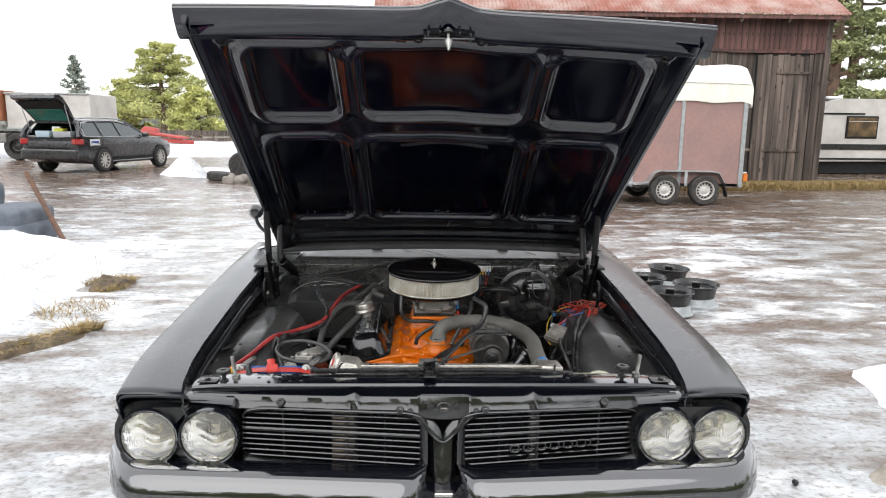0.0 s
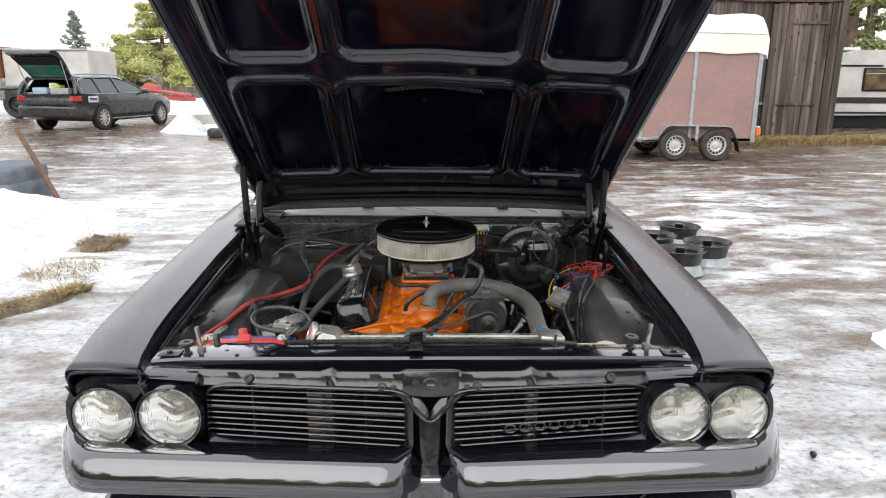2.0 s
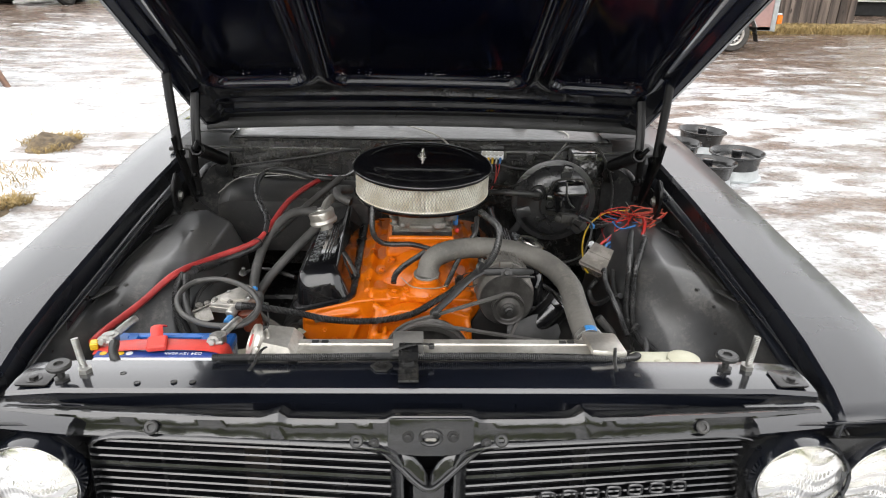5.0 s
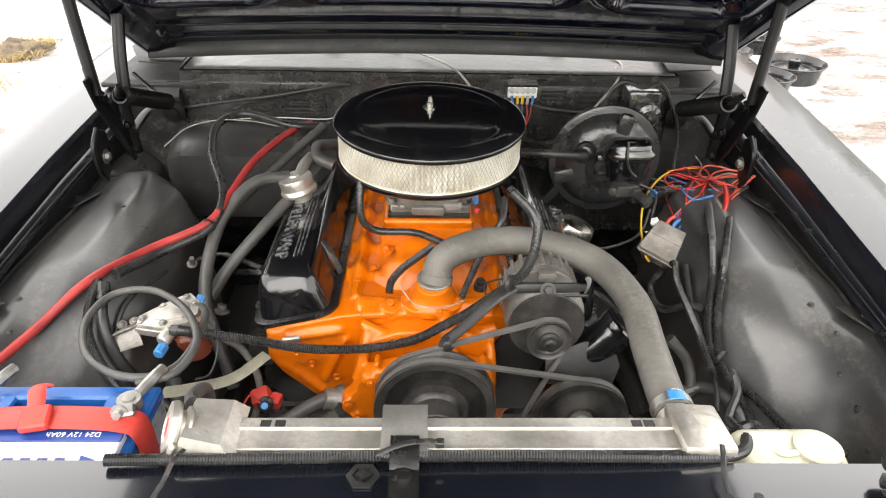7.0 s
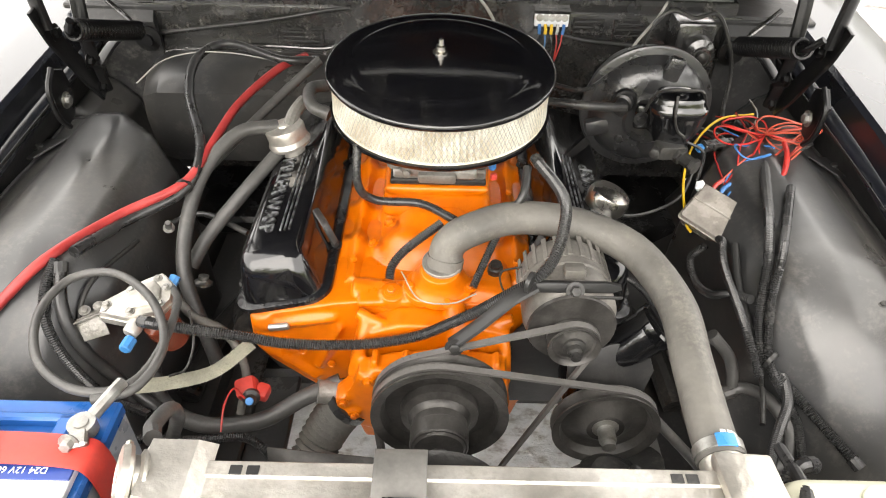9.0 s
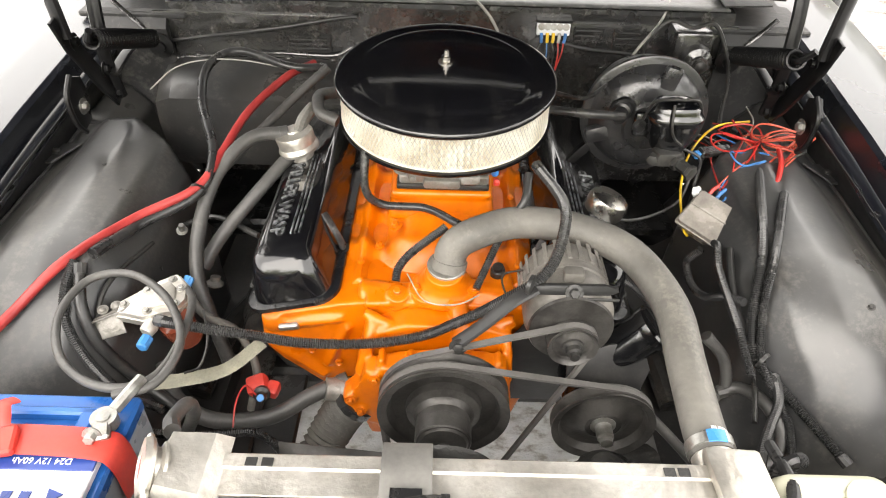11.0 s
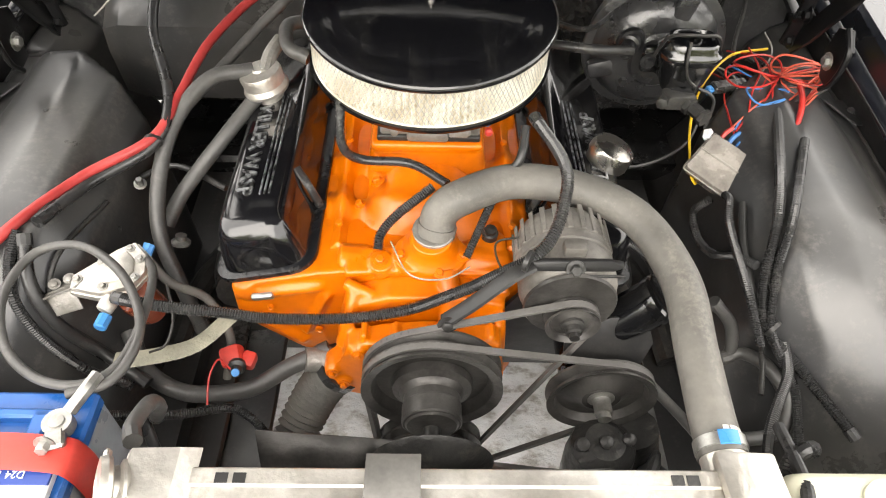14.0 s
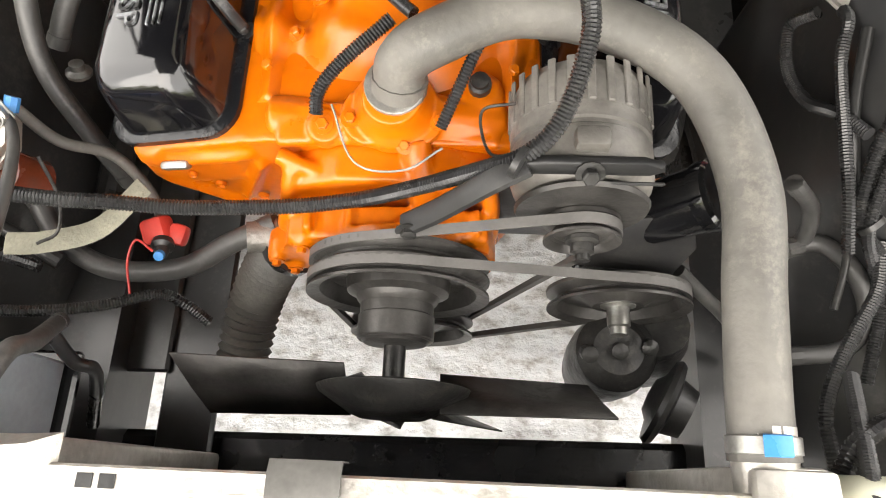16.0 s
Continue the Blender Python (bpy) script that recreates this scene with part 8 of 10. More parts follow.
hose("wire", [(0.506, 2.676, 0.64), (0.501, 2.603, 0.63), (0.505, 2.551, 0.62), (0.496, 2.5, 0.61), (0.482, 2.452, 0.60)], 0.0045, RUBBER, "smooth black cable tied to the looms", "wire", 0, 8)

hose("battery_cable", [(-0.571, 2.252, 0.771), (-0.565, 2.229, 0.766), (-0.557, 2.217, 0.753), (-0.555, 2.227, 0.733), (-0.574, 2.260, 0.682)], 0.0085, RUBBER, "stout black lead from the battery terminal down its front", "cable", 0, 10)

# the engine bay is set into the body as one: a little forward and nose-up of the wings
BAY = Matrix(((0.99990, -0.01303, 0.00581, 0.0331), (0.01289, 0.99965, 0.02296, -0.1058), (-0.00610, -0.02288, 0.99972, 0.0668), (0, 0, 0, 1)))
BAY_PARTS = ("inner_fender", "frame_rail", "floor_front", "crossmember", "splash_shield", "lower_radiator_support", "firewall", "hood_hinge")
for ob in list(car.children):
    if ob.name.split(".")[0] in BAY_PARTS:
        base = car.matrix_basis @ ob.matrix_parent_inverse
        ob.matrix_basis = base.inverted() @ BAY @ base @ ob.matrix_basis
for ob in list(scene.collection.objects):
    if ob.parent is None and ob not in yard_things and ob is not car:
        ob.matrix_basis = BAY @ ob.matrix_basis

# ---- things round the yard ----


def board(name, base, dark, island):
    """Old boards: grain drawn out along their length, knots and dark water stains."""
    m = mat(name, base, 0.85, 0, 0.45, 3, tint=dark, bump=0.4, bscale=30, island=island)
    n, l = m.node_tree.nodes, m.node_tree.links
    for tex in [t for t in n if t.type == "TEX_NOISE"]:
        mp = n.new("ShaderNodeMapping")
        mp.inputs["Scale"].default_value = (3.0, 3.0, 0.16)
        l.new(n["Texture Coordinate"].outputs["Object"], mp.inputs["Vector"])
        l.new(mp.outputs["Vector"], tex.inputs["Vector"])
    # knots: dark ovals scattered over the boards
    mp, vo, cut, mix = n.new("ShaderNodeMapping"), n.new("ShaderNodeTexVoronoi"), n.new("ShaderNodeMapRange"), n.new("ShaderNodeMix")
    mp.inputs["Scale"].default_value = (7.5, 7.5, 2.7)
    vo.inputs["Scale"].default_value = 1.0
    cut.inputs["From Min"].default_value, cut.inputs["From Max"].default_value = 0.12, 0.2
    cut.inputs["To Min"].default_value, cut.inputs["To Max"].default_value = 0.85, 0.0
    mix.data_type = "RGBA"
    mix.inputs[7].default_value = (0.022, 0.017, 0.015, 1)
    l.new(n["Texture Coordinate"].outputs["Object"], mp.inputs["Vector"])
    l.new(mp.outputs["Vector"], vo.inputs["Vector"])
    l.new(vo.outputs["Distance"], cut.inputs["Value"])
    socket = n["Principled BSDF"].inputs["Base Color"]
    l.new(socket.links[0].from_socket, mix.inputs[6])
    l.new(cut.outputs["Result"], mix.inputs[0])
    l.new(mix.outputs[2], socket)
    return m


WOOD_GREY = board("weathered_barn_plank", (0.19, 0.15, 0.126), (0.045, 0.034, 0.029), -0.45)
WOOD_RED = board("faded_red_plank", (0.17, 0.082, 0.07), (0.065, 0.041, 0.037), -0.4)
RUST_ROOF = mat("rusty_corrugated_roof", (0.36, 0.15, 0.115), 0.7, 0.1, 0.45, 1.6, tint=(0.46, 0.33, 0.29), bump=0.1, bscale=20, speck=(0.7, 14, (0.22, 0.1, 0.075)))
TRAILER_BOARD = mat("faded_brown_ply", (0.34, 0.205, 0.182), 0.55, 0, 0.25, 1.6, tint=(0.285, 0.185, 0.17), rvary=0.1, bump=0.04, bscale=20)
CREAM = mat("cream_fibreglass", (0.82, 0.81, 0.745), 0.4, 0, 0.15, 2.5, tint=(0.75, 0.735, 0.64))
GALV = mat("galvanised_steel", (0.5, 0.52, 0.53), 0.45, 0.7, 0.25, 12, tint=(0.38, 0.4, 0.41))
TYRE = mat("road_tyre", (0.03, 0.029, 0.028), 0.8, 0, 0.35, 14, tint=(0.06, 0.055, 0.05), bump=0.2, bscale=60)
SILVER = mat("silver_wheel_paint", (0.62, 0.6, 0.57), 0.4, 0.15, 0.25, 14)
WAGON = mat("dark_grey_metallic", (0.045, 0.044, 0.047), 0.28, 0.4, 0.15, 6, coat=0.6, rvary=0.05)
DARK = mat("black_interior", (0.012, 0.012, 0.012), 0.8, 0, 0.3, 10)
CARGLASS = mat("tinted_window", (0.035, 0.05, 0.052), 0.06, 0, 0.1, 4, coat=0.3, rvary=0.02, spec=0.45)
TEAL_GLASS = mat("green_hatch_glass", (0.03, 0.16, 0.13), 0.1, 0, 0.2, 4, coat=0.5)
TAIL_RED = mat("red_tail_lamp", (0.4, 0.015, 0.012), 0.15, 0, 0.2, 20, coat=0.5)
AMBER_LAMP = mat("orange_marker_lamp", (0.75, 0.2, 0.02), 0.25, 0, 0.15, 20)
CARAVAN = mat("dull_white_caravan", (0.62, 0.6, 0.56), 0.5, 0, 0.2, 2, tint=(0.5, 0.47, 0.44))
CURTAIN = mat("brown_caravan_window", (0.2, 0.13, 0.07), 0.15, 0, 0.4, 3, tint=(0.08, 0.06, 0.04), coat=0.5)
CHAIR = mat("slate_grey_upholstery", (0.16, 0.175, 0.2), 0.75, 0, 0.25, 7, tint=(0.09, 0.105, 0.13), bump=0.25, bscale=12)
HANDLE = mat("weathered_brown_handle", (0.2, 0.11, 0.07), 0.7, 0, 0.4, 20, tint=(0.1, 0.06, 0.045))
BARK = mat("pine_bark", (0.2, 0.13, 0.09), 0.9, 0, 0.4, 3, tint=(0.1, 0.075, 0.06), bump=0.5, bscale=12)
NEEDLES = mat("olive_pine_needles", (0.52, 0.52, 0.19), 0.8, 0, 0.3, 0.5, tint=(0.37, 0.39, 0.15), island=0.35)
NEEDLES_GREY = mat("grey_green_spruce", (0.36, 0.4, 0.34), 0.85, 0, 0.3, 0.5, tint=(0.28, 0.32, 0.27), island=0.3)
# pale grey base puts the haze of distance into the woods' colour
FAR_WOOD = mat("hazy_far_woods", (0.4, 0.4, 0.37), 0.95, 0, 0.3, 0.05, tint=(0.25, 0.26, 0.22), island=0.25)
TRUCK_ORANGE = mat("rusty_orange_panel", (0.36, 0.13, 0.06), 0.6, 0, 0.3, 2)
IMPLEMENT_RED = mat("red_implement_paint", (0.45, 0.06, 0.05), 0.5, 0, 0.3, 2, tint=(0.3, 0.05, 0.04))


def on_ground(x, y, dz=0.0):
    return (x, y, ground_height(x, y) + dz)


def wheel_mesh(parent, m, r, w_, rim_r, rim_mat, name="wheel", holes=14):
    """A tyre with a rim under it; the axle is the z axis of m, its face towards +z."""
    tyre = part(name, lathe(B(), [(rim_r, -w_ / 2), (r * 0.9, -w_ / 2), (r * 0.98, -w_ * 0.36), (r, -w_ * 0.2), (r, w_ * 0.2), (r * 0.98, w_ * 0.36), (r * 0.9, w_ / 2), (rim_r, w_ * 0.48), (rim_r * 0.98, w_ * 0.2)], m, 40), TYRE, parent, "black rubber tyre")
    bm = lathe(B(), [(rim_r * 1.03, w_ * 0.50), (rim_r * 0.96, w_ * 0.50), (rim_r * 0.9, w_ * 0.18), (rim_r * 0.62, w_ * 0.30), (rim_r * 0.45, w_ * 0.22), (rim_r * 0.3, w_ * 0.3), (0, w_ * 0.32)], m, 32, caps=False)
    rim = part("rim", bm, rim_mat, tyre, "pressed steel rim")
    for k in range(holes):
        a = 2 * math.pi * k / holes
        part("rim_hole", lathe(B(), [(rim_r * 0.11, -0.01), (rim_r * 0.11, 0.006), (rim_r * 0.09, 0.008), (0, 0.008)], m @ pose(rim_r * 0.74 * math.cos(a), rim_r * 0.74 * math.sin(a), w_ * 0.28), 8), DARK, tyre)
    return tyre


# horse trailer
tr = thing("horse_trailer", on_ground(4.9, 14.6), "brown plywood horse trailer with a cream roof", "trailer")
TX0, TX1, TY0, TY1 = 3.2, 6.42, 13.85, 15.45
for name, c, s in (("side_panel", ((TX0 + TX1) / 2, TY0 + 0.015, 1.22), (TX1 - TX0, 0.03, 1.7)), ("side_panel", ((TX0 + TX1) / 2, TY1, 1.22), (TX1 - TX0, 0.03, 1.7)),
                   ("end_panel", (TX1 - 0.02, (TY0 + TY1) / 2, 1.22), (0.03, TY1 - TY0 - 0.05, 1.7)), ("end_panel", (TX0 + 0.02, (TY0 + TY1) / 2, 1.22), (0.03, TY1 - TY0 - 0.05, 1.7))):
    part(name, box(B(), c, s, bev=0.004), TRAILER_BOARD, tr, "faded brown plywood panel")
part("floor_frame", box(B(), ((TX0 + TX1) / 2, (TY0 + TY1) / 2, 0.40), (TX1 - TX0, TY1 - TY0, 0.08), bev=0.01), GALV, tr)
for x in (TX0, 4.16, 5.14, TX1 - 0.03):
    part("post", box(B(), (x, TY0 - 0.014, 1.22), (0.07, 0.03, 1.72), bev=0.004), GALV, tr, "galvanised upright")
part("end_flange", box(B(), (TX1 + 0.012, TY0 + 0.04, 1.22), (0.03, 0.12, 1.74), bev=0.004), GALV, tr)
bm = B()
sec = [(TY0 - 0.045, 2.05), (TY0 - 0.05, 2.42), (TY0 + 0.0, 2.62), (TY0 + 0.16, 2.76), (14.65, 2.84), (TY1 - 0.16, 2.76), (TY1 + 0.02, 2.55), (TY1 + 0.03, 2.05)]
loft(bm, [[(x + (0.03 if i in (0, 1) else -0.02) * sg, y, z + dz) for i, (y, z) in enumerate(sec)] for x, sg, dz in ((TX0 - 0.05, -1, -0.04), (3.6, 0, 0.0), (5.3, 0, 0.03), (5.75, 0, -0.015), (6.3, 0, 0.02), (TX1 + 0.03, 1, -0.03), (TX1 + 0.06, 1, -0.1))])
roof = part("roof", bm, CREAM, tr, "cream fibreglass roof with a wavy edge", 40)
part("roof_crease", tube(B(), [(TX0, TY0 - 0.055, 2.40), (4.8, TY0 - 0.058, 2.44), (TX1, TY0 - 0.055, 2.41)], 0.012, 6), CREAM, roof)
for wx in (4.82, 5.63):
    wheel_mesh(tr, pose(wx, TY0 - 0.1, 0.305 + ground_height(wx, 13.8)) @ AX_FRONT, 0.305, 0.18, 0.185, SILVER)
wheel_mesh(tr, pose(4.82, TY1 + 0.05, 0.305 + ground_height(4.8, 15.5)) @ AX_FRONT, 0.305, 0.18, 0.185, SILVER)
bm = B()
loft(bm, [[(x, TY0 - 0.19, z), (x, TY0, z), (x, TY0, z - 0.02), (x, TY0 - 0.19, z - 0.02)] for x, z in ((4.20, 0.42), (4.47, 0.47), (4.60, 0.665), (4.70, 0.70), (5.80, 0.69), (5.90, 0.665), (6.03, 0.45))])
mg = part("mudguard", bm, GALV, tr, "grey angled mudguard over both wheels", 30)
part("mud_flap", box(B(), (6.06, TY0 - 0.1, 0.30), (0.012, 0.18, 0.26), (0, -18, 0), 0.003), RUBBER, mg)
part("mudguard_brace", box(B(), (5.22, TY0 - 0.19, 0.55), (0.06, 0.012, 0.30), bev=0.003), GALV, mg)
part("frame_rail_side", box(B(), ((TX0 + 5.9) / 2 - 0.5, TY0 - 0.02, 0.42), (2.0, 0.04, 0.05), bev=0.005), GALV, tr)
part("marker_lamp", box(B(), (TX1 + 0.11, TY0 + 0.05, 0.56), (0.09, 0.05, 0.15), bev=0.008), AMBER_LAMP, tr, "orange rear lamp")
part("lamp_bracket", box(B(), (TX1 + 0.06, TY0 + 0.06, 0.655), (0.16, 0.05, 0.025), bev=0.004), WHITE, tr)
part("drawbar", tube(B(), [(TX0, 14.65, 0.42), (2.4, 14.65, 0.42), (1.9, 14.65, 0.45)], 0.045, 8), GALV, tr)
part("jockey_wheel", lathe(B(), [(0.05, -0.03), (0.1, -0.03), (0.1, 0.03), (0.05, 0.03)], pose(2.2, 14.5, 0.10) @ AX_FRONT, 20), TYRE, tr)

# barn
barn = thing("barn", (6.5, 22, 0), "weathered plank barn with a rusty corrugated roof", "barn")
BX0, BX1, BY, BZ = -1.0, 10.9, 19.0, 4.55
part("front_wall", box(B(), ((BX0 + BX1) / 2, BY + 0.10, BZ / 2), (BX1 - BX0, 0.12, BZ), bev=0.005), WOOD_GREY, barn)
part("end_wall", box(B(), (BX1 - 0.06, BY + 4.0, BZ / 2), (0.12, 7.6, BZ), bev=0.005), WOOD_GREY, barn)
part("end_wall", box(B(), (BX0 + 0.06, BY + 4.0, BZ / 2), (0.12, 7.6, BZ), bev=0.005), WOOD_GREY, barn)
part("back_wall", box(B(), ((BX0 + BX1) / 2, BY + 7.9, BZ / 2), (BX1 - BX0, 0.12, BZ), bev=0.005), WOOD_GREY, barn)
rw = random.Random(8)
shared = {}


def plank(x, z0, z1, wd, y, material, parent):
    key = (round(wd, 2), round(z1 - z0, 1), material.name)
    if key not in shared:
        bm = box(B(), (0, 0, (z1 - z0) / 2), (wd, 0.03, z1 - z0), bev=0.004)
        me = bpy.data.meshes.new("plank")
        bm.to_mesh(me)
        bm.free()
        me.materials.append(material)
        shared[key] = me
    ob = new("plank", shared[key])
    ob.matrix_basis = pose(x, y, z0, 0, rw.uniform(-0.25, 0.25), rw.uniform(-1.2, 1.2))
    ob.parent = parent
    ob.matrix_parent_inverse = parent.matrix_basis.inverted()
    return ob


x = 3.0
while x < BX1:
    wd = rw.choice((0.13, 0.15, 0.17))
    door = 8.98 < x + wd / 2 < 10.55
    if not door:
        plank(x + wd / 2, 0.05 + rw.uniform(-0.05, 0.1), 3.62, wd - 0.008, BY + 0.02 + rw.uniform(-0.006, 0.006), WOOD_GREY, barn)
    plank(x + wd / 2, 3.66, BZ - 0.05, wd - 0.008, BY - 0.03 + rw.uniform(-0.006, 0.006), WOOD_RED, barn)
    x += wd
part("ledger_board", box(B(), ((BX0 + BX1) / 2, BY - 0.02, 3.64), (BX1 - BX0, 0.07, 0.08), bev=0.006), WOOD_RED, barn)
for z, x0, x1 in ((3.62, 8.2, 10.6),):
    part("door_track", box(B(), ((x0 + x1) / 2, BY - 0.06, z - 0.02), (x1 - x0, 0.05, 0.05), bev=0.006), WOOD_RED, barn)
bd = part("barn_door", box(B(), (9.77, BY - 0.02, 1.83), (1.55, 0.02, 3.5), bev=0.003), DARK, barn, "grey plank barn door with cross battens")
x = 9.02
while x < 10.46:
    wd = rw.choice((0.12, 0.14, 0.16))
    bm = box(B(), (x + wd / 2, BY - 0.05 + rw.uniform(-0.006, 0.006), 1.80 + rw.uniform(-0.06, 0.02)), (wd - 0.008, 0.03, 3.52), (0, rw.uniform(-0.2, 0.2), 0), 0.004)
    part("door_plank", bm, WOOD_GREY, bd)
    x += wd
for z, x0, x1 in ((3.06, 9.55, 10.5), (0.96, 9.35, 10.4), (0.98, 8.75, 9.0)):
    part("door_batten", box(B(), ((x0 + x1) / 2, BY - 0.085, z), (x1 - x0, 0.035, 0.07), bev=0.006), WOOD_GREY, bd)
part("door_pole", tube(B(), [(9.05, BY - 0.16, 0.0), (9.03, BY - 0.12, 0.6), (9.02, BY - 0.1, 1.15)], 0.025, 8), WOOD_GREY, bd)
part("corner_board", box(B(), (BX1 + 0.02, BY - 0.05, BZ / 2), (0.16, 0.05, BZ), bev=0.006), WOOD_GREY, barn)
bm = B()
NR = 240


def roof_f(u, v):
    x = BX0 - 0.35 + (BX1 - BX0 + 0.7) * u
    return Vector((x, BY - 0.45 + 4.6 * v, BZ - 0.02 + 2.9 * v + 0.02 * math.cos(u * NR * math.pi) + 0.015 * nz(x, v * 4, 1)))


sheet(bm, roof_f, NR * 2, 3)
thick(part("roof_sheet", bm, RUST_ROOF, barn, "corrugated roof sheet, rusty red", 60), 0.006)
part("roof_sheet", sheet(B(), lambda u, v: Vector((BX0 - 0.35 + (BX1 - BX0 + 0.7) * u, BY + 4.15 + 4.3 * v, BZ + 2.88 - 2.9 * v)), 8, 2), RUST_ROOF, barn)
part("eave_board", box(B(), ((BX0 + BX1) / 2, BY - 0.40, BZ - 0.08), (BX1 - BX0 + 0.6, 0.03, 0.1), bev=0.004), WOOD_RED, barn)
for k in range(10):
    part("rafter_end", box(B(), (BX0 + 0.4 + 1.28 * k, BY - 0.2, BZ - 0.07), (0.07, 0.4, 0.1), (30, 0, 0), 0.004), WOOD_GREY, barn)

# caravan
cv = thing("caravan", on_ground(16.6, 25), "dull white caravan with a dark stripe", "caravan")
bm = B()
sec = [(13.95, 0.45), (13.85, 0.7), (13.82, 1.6), (13.98, 2.2), (14.2, 2.55), (14.6, 2.64), (18.6, 2.64), (19.2, 2.3), (19.4, 1.4), (19.3, 0.5)]
loft(bm, [[(x, y, z) for x, z in sec] for y in (24.0, 24.03, 26.2)])
part("shell", bm, CARAVAN, cv, "", 40)
wn_ = part("window", box(B(), (15.38, 23.975, 1.66), (1.14, 0.05, 0.78), bev=0.02), DARK, cv, "brown tinted caravan window")
part("pane", box(B(), (15.38, 23.945, 1.66), (1.02, 0.02, 0.66), bev=0.01), CURTAIN, wn_)
part("window_bar", box(B(), (15.38, 23.93, 1.86), (1.02, 0.015, 0.02)), CARAVAN, wn_)
part("dark_stripe", box(B(), (16.6, 23.985, 0.97), (5.4, 0.02, 0.2)), RUBBER, cv)
part("lower_stripe", box(B(), (16.6, 23.985, 0.55), (5.3, 0.02, 0.07)), RUBBER, cv)
part("upper_seam", box(B(), (14.7, 23.985, 2.12), (1.5, 0.02, 0.06)), DARK, cv)
# dark box stands for the shade below the caravan
part("chassis", box(B(), (16.7, 25.1, 0.26), (5.2, 1.9, 0.46)), DARK, cv)
part("roof_vent", box(B(), (14.5, 24.6, 2.68), (0.6, 0.6, 0.1), bev=0.03), WHITE, cv)
part("pipe", box(B(), (13.9, 23.97, 1.7), (0.06, 0.05, 0.7), bev=0.01), DARK, cv)
wheel_mesh(cv, pose(17.0, 24.0, 0.32 + ground_height(17, 24)) @ AX_FRONT, 0.32, 0.18, 0.2, SILVER, holes=0)


